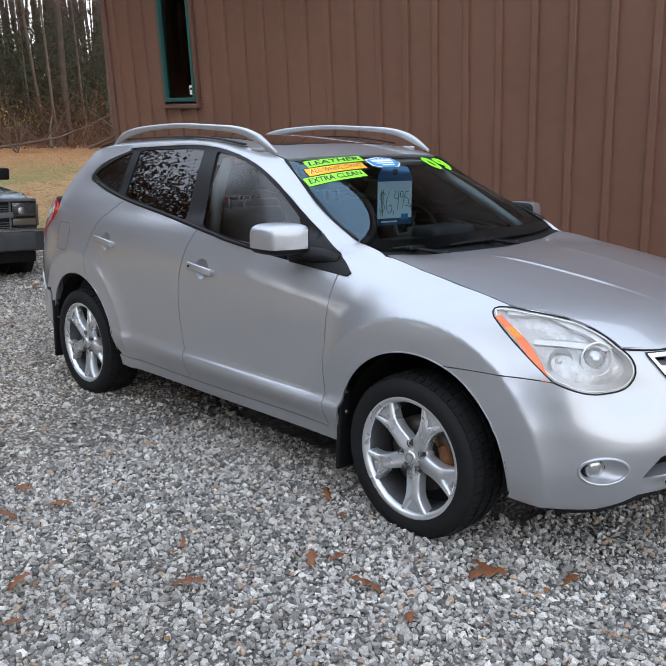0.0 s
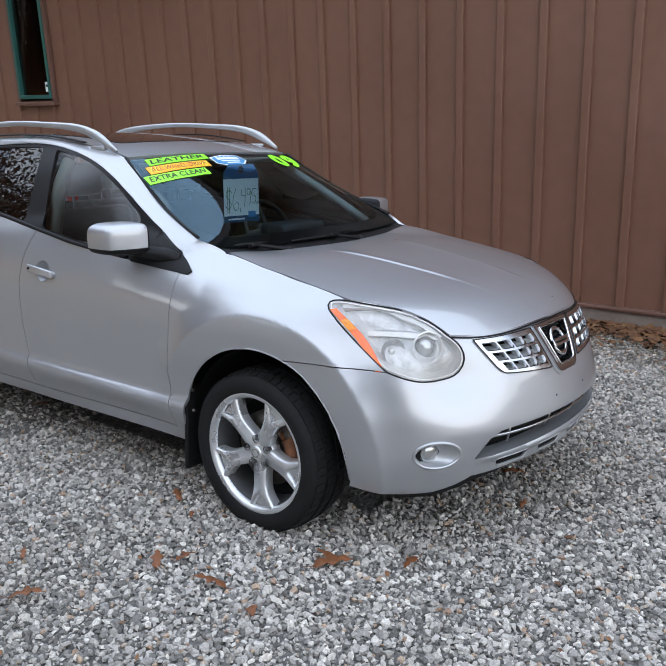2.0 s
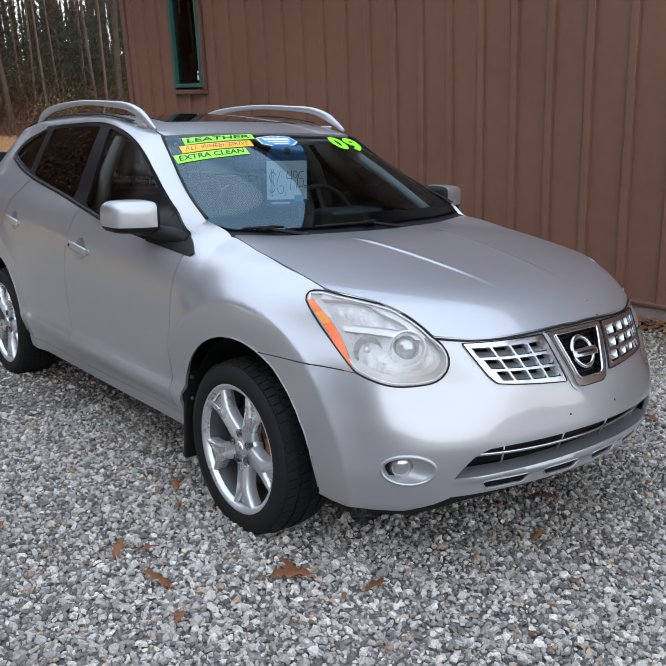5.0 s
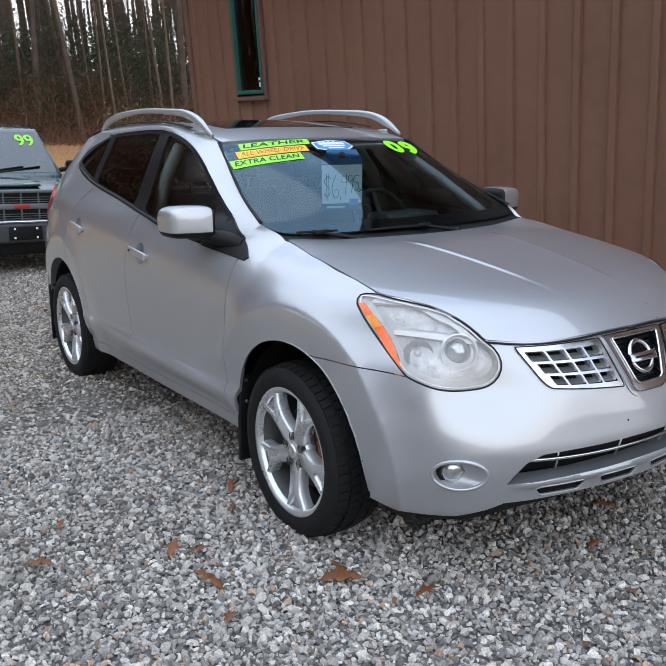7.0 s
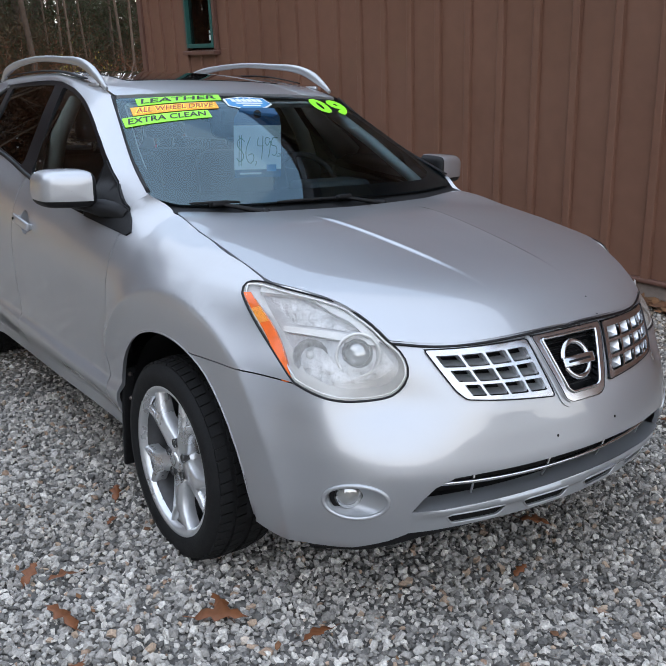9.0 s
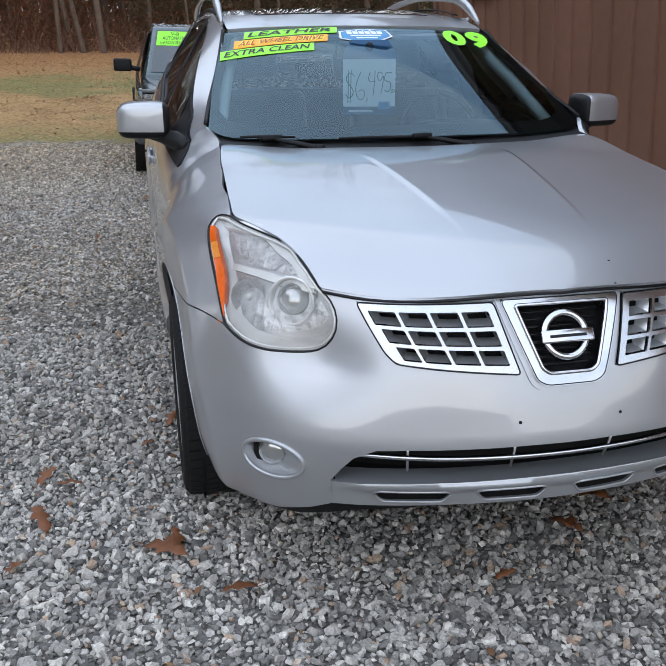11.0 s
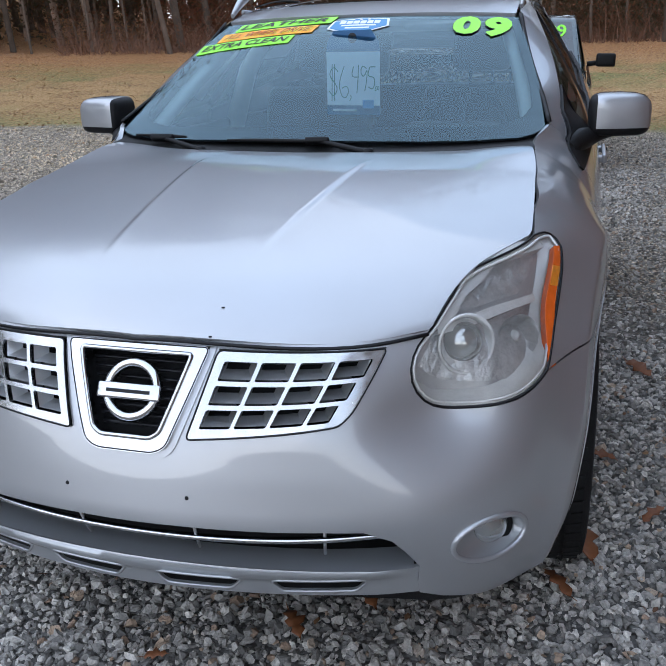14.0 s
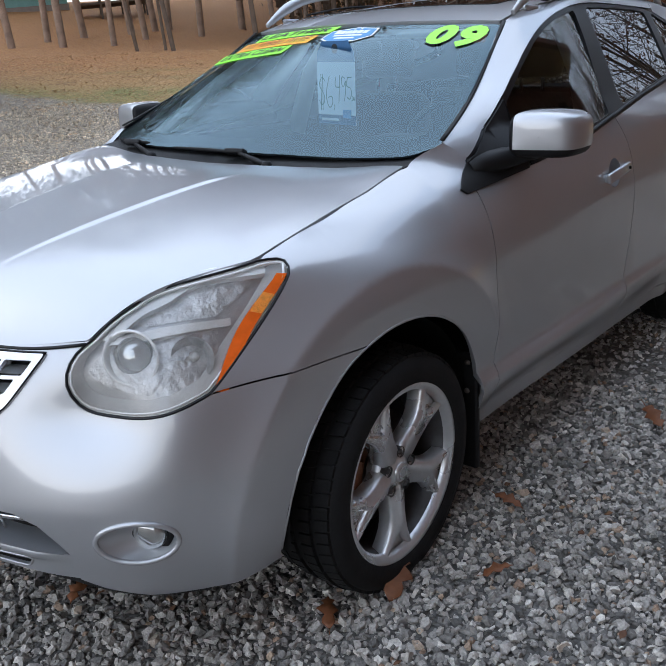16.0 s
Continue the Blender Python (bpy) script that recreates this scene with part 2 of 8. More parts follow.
DRY_LEAF = leaf_mat("dry_oak_leaf", [(0.24, 0.085, 0.026), (0.31, 0.12, 0.035), (0.16, 0.055, 0.02), (0.36, 0.18, 0.075)], 0.6)
FIELD_LITTER = leaf_mat("field_litter", [(0.46, 0.24, 0.10), (0.54, 0.31, 0.14), (0.38, 0.185, 0.075), (0.60, 0.41, 0.22)], 0.8)
LITTER = leaf_mat("leaf_litter", [(0.16, 0.07, 0.03), (0.24, 0.12, 0.05), (0.11, 0.05, 0.025), (0.28, 0.16, 0.075)], 0.8)
TREE_LEAF = leaf_mat("russet_tree_leaf", [(0.14, 0.055, 0.024), (0.2, 0.085, 0.036), (0.085, 0.06, 0.026), (0.16, 0.052, 0.026)], 0.8)
PINE_LEAF = leaf_mat("dark_evergreen", [(0.04, 0.055, 0.022), (0.075, 0.09, 0.035), (0.05, 0.05, 0.025)], 0.8)
THICKET = leaf_mat("brown_thicket", [(0.10, 0.05, 0.024), (0.06, 0.06, 0.024), (0.13, 0.075, 0.035), (0.045, 0.035, 0.02)], 0.85)
RUSSET = leaf_mat("red_brown_leaf", [(0.2, 0.055, 0.025), (0.27, 0.085, 0.035), (0.13, 0.05, 0.025), (0.22, 0.11, 0.05)], 0.8)
YELLOW_LEAF = leaf_mat("yellow_bush_leaf", [(0.3, 0.26, 0.03), (0.2, 0.19, 0.03), (0.38, 0.3, 0.04)], 0.7)
TWIG = mat("dry_brush", (0.17, 0.085, 0.05), 0.95, noise_scale=5, vary=0.4)


# ---- building blocks ----
def mesh_of(name, V, F, smooth=True, normals=None):
    me = bpy.data.meshes.new(name)
    me.from_pydata([tuple(v) for v in V], [], [tuple(q) for q in F])
    me.polygons.foreach_set("use_smooth", [smooth] * len(me.polygons))
    if normals is not None:
        me.normals_split_custom_set_from_vertices([tuple(n) for n in normals])
    me.update()
    return me


def part(name, me, material, parent=None, label=""):
    """Links a mesh or bmesh as ONE mesh object, under a thing or under a part where a parent is given."""
    if isinstance(me, bmesh.types.BMesh):
        data = bpy.data.meshes.new(name)
        me.to_mesh(data)
        me.free()
        me = data
    ob = new(name, me)
    if material is not None and not me.materials:
        me.materials.append(material)
    if parent is not None:
        ob.parent = parent
    if label:
        tagged(ob, label)
    return ob


def thing(name, m, label, category, group="", kind=""):
    ob = new(name)
    ob.matrix_world = m
    ob.empty_display_size = 0.1
    return tagged(ob, label, category, group, kind)


def box_bm(sx, sy, sz, cx=0.0, cy=0.0, cz=0.0, bevel=0.0, seg=2, smooth=True):
    bm = bmesh.new()
    bmesh.ops.create_cube(bm, size=1.0, matrix=Matrix.Translation((cx, cy, cz)) @ Matrix.Diagonal((sx, sy, sz, 1)))
    if bevel:
        bmesh.ops.bevel(bm, geom=bm.edges[:], offset=bevel, segments=seg, affect="EDGES", profile=0.6)
    for q in bm.faces:
        q.smooth = smooth and bevel > 0
    return bm


def join_bm(*bms):
    out = bmesh.new()
    for b in bms:
        me = bpy.data.meshes.new("tmp")
        b.to_mesh(me)
        b.free()
        out.from_mesh(me)
        bpy.data.meshes.remove(me)
    return out


def moved(bm, m):
    bmesh.ops.transform(bm, matrix=m, verts=bm.verts[:])
    return bm


def lathe(profile, steps=48, axis="Y", close=False):
    """Turns (radius, offset) pairs round an axis."""
    a = np.linspace(0, 2 * np.pi, steps, endpoint=False)
    V = []
    for r, o in profile:
        for t in a:
            c, s = r * math.cos(t), r * math.sin(t)
            V.append((c, o, s) if axis == "Y" else ((o, c, s) if axis == "X" else (c, s, o)))
    F = []
    n = len(profile)
    for i in range(n if close else n - 1):
        j = (i + 1) % n
        for k in range(steps):
            l = (k + 1) % steps
            F.append((i * steps + k, i * steps + l, j * steps + l, j * steps + k))
    bm = bmesh.new()
    bv = [bm.verts.new(v) for v in V]
    for q in F:
        bm.faces.new([bv[i] for i in q]).smooth = True
    bmesh.ops.recalc_face_normals(bm, faces=bm.faces[:])
    return bm


def tube(points, radius, sides=8, squash=1.0, caps=True):
    """A bar of round or flattened section along points; radius may be a list. squash scales the section sideways."""
    P = [Vector(p) for p in points]
    R = radius if isinstance(radius, (list, tuple)) else [radius] * len(P)
    bm = bmesh.new()
    rings = []
    for i, p in enumerate(P):
        d = (P[min(i + 1, len(P) - 1)] - P[max(i - 1, 0)]).normalized()
        u = d.cross(Vector((0, 0, 1)))
        u = u.normalized() if u.length > 1e-3 else Vector((1, 0, 0))
        w = u.cross(d)
        rings.append([bm.verts.new(p + float(R[i]) * (math.cos(a) * squash * u + math.sin(a) * w)) for a in [2 * math.pi * k / sides for k in range(sides)]])
    for a, b in zip(rings, rings[1:]):
        for k in range(sides):
            l = (k + 1) % sides
            bm.faces.new((a[k], a[l], b[l], b[k])).smooth = True
    if caps:
        bm.faces.new(rings[0][::-1])
        bm.faces.new(rings[-1])
    bmesh.ops.recalc_face_normals(bm, faces=bm.faces[:])
    return bm


def smooth_line(pts, n=24):
    """A rounded line through a few points."""
    P = np.array(pts, float)
    t = np.r_[0, np.cumsum(np.linalg.norm(np.diff(P, axis=0), axis=1))]
    return np.stack([cubic(t, P[:, i])(np.linspace(0, t[-1], n)) for i in range(P.shape[1])], 1)


def cubic(xs, ys):
    """Natural cubic spline through (xs, ys)."""
    x, y = np.array(xs, float), np.array(ys, float)
    n, h = len(x), np.diff(np.array(xs, float))
    A, b = np.eye(n), np.zeros(n)
    for i in range(1, n - 1):
        A[i, i - 1:i + 2] = h[i - 1], 2 * (h[i - 1] + h[i]), h[i]
        b[i] = 6 * ((y[i + 1] - y[i]) / h[i] - (y[i] - y[i - 1]) / h[i - 1])
    m = np.linalg.solve(A, b)

    def at(q):
        q = np.asarray(q, float)
        i = np.clip(np.searchsorted(x, q) - 1, 0, n - 2)
        a, c = x[i + 1] - q, q - x[i]
        inside = m[i] * a**3 / (6 * h[i]) + m[i + 1] * c**3 / (6 * h[i]) + (y[i] / h[i] - m[i] * h[i] / 6) * a + (y[i + 1] / h[i] - m[i + 1] * h[i] / 6) * c
        lo = y[0] + (q - x[0]) * ((y[1] - y[0]) / h[0] - h[0] * m[1] / 6)
        hi = y[-1] + (q - x[-1]) * ((y[-1] - y[-2]) / h[-1] + h[-1] * m[-2] / 6)
        return np.where(q < x[0], lo, np.where(q > x[-1], hi, inside))
    return at


def steps_of(u):
    u = np.clip(u, 0, 1)
    return u * u * (3 - 2 * u)


# ---- panels cut out of curved sheets ----
from mathutils.geometry import delaunay_2d_cdt


def resample(poly, step):
    out = []
    for a, b in zip(poly, poly[1:] + poly[:1]):
        n = max(1, int(round(math.dist(a, b) / step)))
        out += [(a[0] + (b[0] - a[0]) * k / n, a[1] + (b[1] - a[1]) * k / n) for k in range(n)]
    return out


def rounded(poly, r, n=5):
    """Rounds the corners of a polygon."""
    out = []
    m = len(poly)
    for i in range(m):
        p, a, b = (Vector(poly[i]), Vector(poly[i - 1]), Vector(poly[(i + 1) % m]))
        ra = min(r, (a - p).length * 0.48)
        rb = min(r, (b - p).length * 0.48)
        s, e = p + (a - p).normalized() * ra, p + (b - p).normalized() * rb
        for k in range(n + 1):
            t = k / n
            out.append(tuple((1 - t)**2 * s + 2 * t * (1 - t) * p + t * t * e))
    return out


def curve_poly(pts, n=40):
    """A closed outline rounded through all its points."""
    P = list(pts)
    Q = np.array(P[-2:] + P + P[:3], float)
    t = np.r_[0, np.cumsum(np.sqrt(np.linalg.norm(np.diff(Q, axis=0), axis=1)))]
    u = np.linspace(t[2], t[2 + len(P)], n, endpoint=False)
    return [tuple(v) for v in np.stack([cubic(t, Q[:, 0])(u), cubic(t, Q[:, 1])(u)], 1)]


def inside(P, poly):
    x, y = P[:, 0], P[:, 1]
    q = np.array(poly)
    hit = np.zeros(len(P), bool)
    j = len(q) - 1
    for i in range(len(q)):
        (xi, yi), (xj, yj) = q[i], q[j]
        if yi != yj:
            hit ^= ((yi > y) != (yj > y)) & (x < (xj - xi) * (y - yi) / (yj - yi) + xi)
        j = i
    return hit


def far_from(P, B, d):
    keep = np.ones(len(P), bool)
    for k in range(0, len(B), 64):
        c = B[k:k + 64]
        keep &= (((P[:, None, :] - c[None])**2).sum(2) > d * d).all(1)
    return keep


def sheet(poly, surf, step=0.03, holes=(), thick=0.012, flip=False, lines=()):
    """A panel: the polygon (with holes) filled, laid on the curved sheet surf(P) and given folded-in edges. Returns a mesh."""
    loops = [resample(list(poly), step)] + [resample(list(h), step) for h in holes]
    B = np.array([p for l in loops for p in l])
    lo, hi = B.min(0), B.max(0)
    gx, gy = np.meshgrid(np.arange(lo[0] + step * 0.37, hi[0], step), np.arange(lo[1] + step * 0.41, hi[1], step * 0.9))
    gx[1::2] += step / 2
    G = np.stack([gx.ravel(), gy.ravel()], 1)
    ok = inside(G, loops[0])
    for h in loops[1:]:
        ok &= ~inside(G, h)
    G = G[ok]
    if len(G):
        G = G[far_from(G, B, step * 0.55)]
    if len(lines):
        L = np.array(lines)
        G = np.vstack([G[far_from(G, L, step * 0.6)], L[far_from(L, B, step * 0.4)]])
    pts = [Vector(p) for p in np.vstack([B, G])]
    edges, at = [], 0
    for l in loops:
        edges += [(at + k, at + (k + 1) % len(l)) for k in range(len(l))]
        at += len(l)
    v2, _, tris, *_ = delaunay_2d_cdt(pts, edges, [], 0, 1e-7)
    P = np.array([tuple(v) for v in v2])
    T = np.array(tris)
    C = P[T].mean(1)
    ok = inside(C, loops[0])
    for h in loops[1:]:
        ok &= ~inside(C, h)
    T = T[ok]
    V = surf(P)
    e = 1e-4
    du, dv = surf(P + [e, 0]) - surf(P - [e, 0]), surf(P + [0, e]) - surf(P - [0, e])
    N = np.cross(du, dv)
    N /= np.maximum(np.linalg.norm(N, axis=1, keepdims=True), 1e-12)
    if flip:
        N, T = -N, T[:, ::-1]
    faces = [tuple(t) for t in T]
    if thick:
        cnt = {}
        for t in faces:
            for a, b in zip(t, t[1:] + t[:1]):
                cnt[(a, b)] = 1
        rim = [(a, b) for a, b in cnt if (b, a) not in cnt]
        VV, NN = [V], [N]
        base = len(V)
        k = 0
        extra_v, extra_n = [], []
        for a, b in rim:
            w = np.cross(V[b] - V[a], (N[a] + N[b]) / 2)
            w /= max(np.linalg.norm(w), 1e-9)
            extra_v += [V[a], V[b], V[b] - N[b] * thick, V[a] - N[a] * thick]
            extra_n += [w] * 4
            i = base + k * 4
            faces.append((i + 1, i, i + 3, i + 2))
            k += 1
        V, N = np.vstack([V, extra_v]), np.vstack([N, extra_n])
    return mesh_of("sheet", V, faces, True, N)


def strip(points, normals, width, height, closed=False):
    """A thin raised bead along points on a surface: flat back, domed front."""
    P, N = np.array(points, float), np.array(normals, float)
    n = len(P)
    V, F = [], []
    for i in range(n):
        a, b = P[(i - 1) % n if closed else max(i - 1, 0)], P[(i + 1) % n if closed else min(i + 1, n - 1)]
        d = (b - a) / max(np.linalg.norm(b - a), 1e-9)
        u = np.cross(d, N[i])
        u /= max(np.linalg.norm(u), 1e-9)
        for s, h in ((-1, -0.6), (-1, 0.35), (-0.45, 1.0), (0.45, 1.0), (1, 0.35), (1, -0.6)):
            V.append(P[i] + u * s * width / 2 + N[i] * h * height)
    for i in range(n if closed else n - 1):
        j = (i + 1) % n
        for k in range(5):
            F.append((i * 6 + k, i * 6 + k + 1, j * 6 + k + 1, j * 6 + k))
    if not closed:
        F += [tuple(range(6)), tuple(range((n - 1) * 6, n * 6))[::-1]]
    me = mesh_of("strip", V, F, True)
    bm = bmesh.new()
    bm.from_mesh(me)
    bmesh.ops.recalc_face_normals(bm, faces=bm.faces[:])
    return bm


def flat_text(text, size, bold=0.0):
    """The letters of a text as flat polygons in (x, y), from the built-in font."""
    cu = bpy.data.curves.new("lettering", "FONT")
    cu.body, cu.size, cu.align_x, cu.align_y = text, size, "CENTER", "CENTER"
    cu.resolution_u, cu.offset = 3, bold
    ob = bpy.data.objects.new("lettering", cu)
    scene.collection.objects.link(ob)
    bpy.context.view_layer.update()
    me = bpy.data.meshes.new_from_object(ob.evaluated_get(bpy.context.evaluated_depsgraph_get()))
    V = np.array([tuple(v.co) for v in me.vertices])
    F = [tuple(p.vertices) for p in me.polygons]
    bpy.data.objects.remove(ob)
    bpy.data.curves.remove(cu)
    bpy.data.meshes.remove(me)
    return V, F


def letters(V, F):
    """Splits flat letters into one mesh each: lists of points and faces."""
    root = list(range(len(V)))

    def top_of(i):
        while root[i] != i:
            root[i] = root[root[i]]
            i = root[i]
        return i
    for q in F:
        for k in q[1:]:
            root[top_of(k)] = top_of(q[0])
    sets = {}
    for q in F:
        sets.setdefault(top_of(q[0]), []).append(q)
    out = []
    for faces in sets.values():
        ids = sorted({i for q in faces for i in q})
        at = {i: k for k, i in enumerate(ids)}
        out.append((ids, [tuple(at[i] for i in q) for q in faces]))
    return out


# ---- ground ----
_n = SLOPE.to_3x3() @ Vector((0, 0, 1))
_p = SLOPE @ Vector((0, 0, 0.012))


def ground_z(x, y):
    """Height of the ground: the sloping lot, rising gently into the field round it."""
    r = np.hypot(x, y)
    near = _p.z - (_n.x * (x - _p.x) + _n.y * (y - _p.y)) / _n.z
    lift = 1.35 * steps_of((r - 9.0) / 22.0)
    far = steps_of((r - 45) / 60)
    # the pine slope climbs more steeply than the rest
    turn = np.abs((np.degrees(np.arctan2(y, x)) + 127.0 + 180.0) % 360.0 - 180.0)
    rise = 1.8 + 2.6 * steps_of((32.0 - turn) / 14.0)
    return near * (1 - far) + lift + far * 0.6 * np.clip(near, -3, 4) + rise * steps_of((r - 31) / 42.0)


def gravel_colour(nt, co):
    """Crushed grey stone with white, blue-grey and rusty pieces."""
    v = nt.nodes.new("ShaderNodeTexVoronoi")
    v.inputs["Scale"].default_value = 52
    nt.links.new(co, v.inputs["Vector"])
    h = nt.nodes.new("ShaderNodeSeparateColor")
    nt.links.new(v.outputs["Color"], h.inputs[0])
    c = ramp_node(nt, h.outputs[0], [(0.0, (0.21, 0.18, 0.145)), (0.3, (0.42, 0.355, 0.275)), (0.6, (0.60, 0.51, 0.40)), (0.85, (0.80, 0.69, 0.54)), (0.97, (0.42, 0.3, 0.21))])
    return c, v.outputs["Distance"]


def ground_material():
    m = mat("gravel_and_field", (0.2, 0.2, 0.2), 0.95)
    nt = m.node_tree
    p = nt.nodes["Principled BSDF"]
    co = nt.nodes.new("ShaderNodeTexCoord").outputs["Object"]
    stones, dist = gravel_colour(nt, co)
    sep = nt.nodes.new("ShaderNodeSeparateXYZ")
    nt.links.new(co, sep.inputs[0])
    # field: straw and fallen leaves with greener streaks
    big, mid, fine = noise_node(nt, co, 0.18, 4), noise_node(nt, co, 1.4, 6), noise_node(nt, co, 16, 6)
    straw = ramp_node(nt, math_node(nt, "ADD", math_node(nt, "MULTIPLY", fine, 0.65), math_node(nt, "MULTIPLY", mid, 0.35)), [(0.34, (0.14, 0.074, 0.028)), (0.46, (0.33, 0.19, 0.072)), (0.58, (0.48, 0.305, 0.13)), (0.70, (0.29, 0.142, 0.056))])
    green = ramp_node(nt, fine, [(0.3, (0.10, 0.115, 0.03)), (0.7, (0.28, 0.26, 0.085))])
    gx = nt.nodes.new("ShaderNodeMix")
    gx.data_type = "RGBA"
    # a mown green strip crosses the field
    strip_in = nt.nodes.new("ShaderNodeMapRange")
    strip_in.inputs["From Min"].default_value, strip_in.inputs["From Max"].default_value, strip_in.inputs["To Min"].default_value, strip_in.inputs["To Max"].default_value = 0.0, 2.4, 0.22, 0.0
    nt.links.new(math_node(nt, "ABSOLUTE", math_node(nt, "ADD", sep.outputs["X"], 18.9)), strip_in.inputs["Value"])
    streak = math_node(nt, "ADD", noise_node(nt, co, 0.5, 4), math_node(nt, "SUBTRACT", strip_in.outputs[0], 0.05))
    nt.links.new(ramp_node(nt, streak, [(0.5, (0, 0, 0)), (0.64, (0.8, 0.8, 0.8))]), gx.inputs[0])
    nt.links.new(straw, gx.inputs[6])
    nt.links.new(green, gx.inputs[7])
    # the lot ends on a ragged line
    wob = math_node(nt, "MULTIPLY", math_node(nt, "SUBTRACT", noise_node(nt, co, 0.9, 6), 0.5), 2.2)
    bend = math_node(nt, "MULTIPLY", math_node(nt, "MAXIMUM", math_node(nt, "MULTIPLY", math_node(nt, "ADD", sep.outputs["Y"], 7.5), -1.0), 0.0), 0.2)
    lim = math_node(nt, "ADD", math_node(nt, "ADD", sep.outputs["X"], 10.9), math_node(nt, "SUBTRACT", wob, bend))
    edge_ = nt.nodes.new("ShaderNodeMapRange")
    edge_.inputs["From Min"].default_value, edge_.inputs["From Max"].default_value = -0.25, 0.25
    nt.links.new(lim, edge_.inputs["Value"])
    # greener grass beside the gravel, russet litter under the trees
    verge = nt.nodes.new("ShaderNodeMix")
    verge.data_type = "RGBA"
    ramp_in = nt.nodes.new("ShaderNodeMapRange")
    ramp_in.inputs["From Min"].default_value, ramp_in.inputs["From Max"].default_value, ramp_in.inputs["To Max"].default_value = -2.4, 0.0, 0.75
    nt.links.new(math_node(nt, "ADD", lim, math_node(nt, "MULTIPLY", math_node(nt, "SUBTRACT", mid, 0.5), 3.0)), ramp_in.inputs["Value"])
    nt.links.new(ramp_in.outputs[0], verge.inputs[0])
    nt.links.new(gx.outputs[2], verge.inputs[6])
    nt.links.new(green, verge.inputs[7])
    wood = nt.nodes.new("ShaderNodeMix")
    wood.data_type = "RGBA"
    dist2 = math_node(nt, "SQRT", math_node(nt, "ADD", math_node(nt, "MULTIPLY", sep.outputs["X"], sep.outputs["X"]), math_node(nt, "MULTIPLY", sep.outputs["Y"], sep.outputs["Y"])))
    floor_in = nt.nodes.new("ShaderNodeMapRange")
    floor_in.inputs["From Min"].default_value, floor_in.inputs["From Max"].default_value, floor_in.inputs["To Max"].default_value = 19.0, 25.0, 0.9
    nt.links.new(math_node(nt, "ADD", dist2, math_node(nt, "MULTIPLY", math_node(nt, "SUBTRACT", mid, 0.5), 8.0)), floor_in.inputs["Value"])
    nt.links.new(floor_in.outputs[0], wood.inputs[0])
    nt.links.new(verge.outputs[2], wood.inputs[6])
    nt.links.new(ramp_node(nt, fine, [(0.32, (0.15, 0.06, 0.022)), (0.5, (0.40, 0.175, 0.056)), (0.7, (0.52, 0.27, 0.10))]), wood.inputs[7])
    mix = nt.nodes.new("ShaderNodeMix")
    mix.data_type = "RGBA"
    nt.links.new(edge_.outputs[0], mix.inputs[0])
    nt.links.new(wood.outputs[2], mix.inputs[6])
    # cell edges darkened: the drawn stones carry their gap shade in the colour
    cell_shade = nt.nodes.new("ShaderNodeMix")
    cell_shade.data_type, cell_shade.blend_type = "RGBA", "MULTIPLY"
    cell_shade.inputs[0].default_value = 1.0
    nt.links.new(stones, cell_shade.inputs[6])
    nt.links.new(ramp_node(nt, dist, [(0.25, (1.2, 1.19, 1.17)), (0.62, (0.3, 0.285, 0.265))]), cell_shade.inputs[7])
    # trodden and damp patches, so that the lot is uneven in tone
    lump = nt.nodes.new("ShaderNodeMix")
    lump.data_type, lump.blend_type = "RGBA", "MULTIPLY"
    lump.inputs[0].default_value = 1.0
    nt.links.new(cell_shade.outputs[2], lump.inputs[6])
    nt.links.new(ramp_node(nt, noise_node(nt, co, 9.0, 6), [(0.34, (0.55, 0.55, 0.555)), (0.5, (0.86, 0.86, 0.86)), (0.64, (1.14, 1.14, 1.13))]), lump.inputs[7])
    # shade between the loose stones put into the colour: ground darkened round the car
    gap_shade = nt.nodes.new("ShaderNodeMix")
    gap_shade.data_type = "RGBA"
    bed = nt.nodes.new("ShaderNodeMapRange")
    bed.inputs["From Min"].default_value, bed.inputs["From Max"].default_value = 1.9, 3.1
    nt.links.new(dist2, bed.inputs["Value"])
    nt.links.new(bed.outputs[0], gap_shade.inputs[0])
    nt.links.new(ramp_node(nt, fine, [(0.3, (0.08, 0.076, 0.07)), (0.7, (0.19, 0.18, 0.166))]), gap_shade.inputs[6])
    nt.links.new(lump.outputs[2], gap_shade.inputs[7])
    nt.links.new(gap_shade.outputs[2], mix.inputs[7])
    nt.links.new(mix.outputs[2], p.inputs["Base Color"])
    bn = nt.nodes.new("ShaderNodeBump")
    bn.inputs["Strength"].default_value, bn.inputs["Distance"].default_value = 0.9, 0.02
    nt.links.new(math_node(nt, "ADD", math_node(nt, "MULTIPLY", dist, -1.0), math_node(nt, "MULTIPLY", fine, 0.6)), bn.inputs["Height"])
    nt.links.new(bn.outputs[0], p.inputs["Normal"])
    return m


radii = np.r_[np.arange(0, 8, 0.5), np.arange(8, 40, 1.5), np.geomspace(41, 900, 24)]
ang = np.linspace(0, 2 * np.pi, 96, endpoint=False)
V = [(r * math.cos(t), r * math.sin(t), 0) for r in radii for t in ang]
XY = np.array(V)
XY[:, 2] = ground_z(XY[:, 0], XY[:, 1]) + np.array([0.02 * noise.noise((x * 0.7, y * 0.7, 0)) for x, y, _ in V]) * (np.hypot(XY[:, 0], XY[:, 1]) > 5)
F = [(i * 96 + k, (i + 1) * 96 + k, (i + 1) * 96 + (k + 1) % 96, i * 96 + (k + 1) % 96) for i in range(len(radii) - 1) for k in range(96)]
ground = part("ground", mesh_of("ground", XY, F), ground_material())
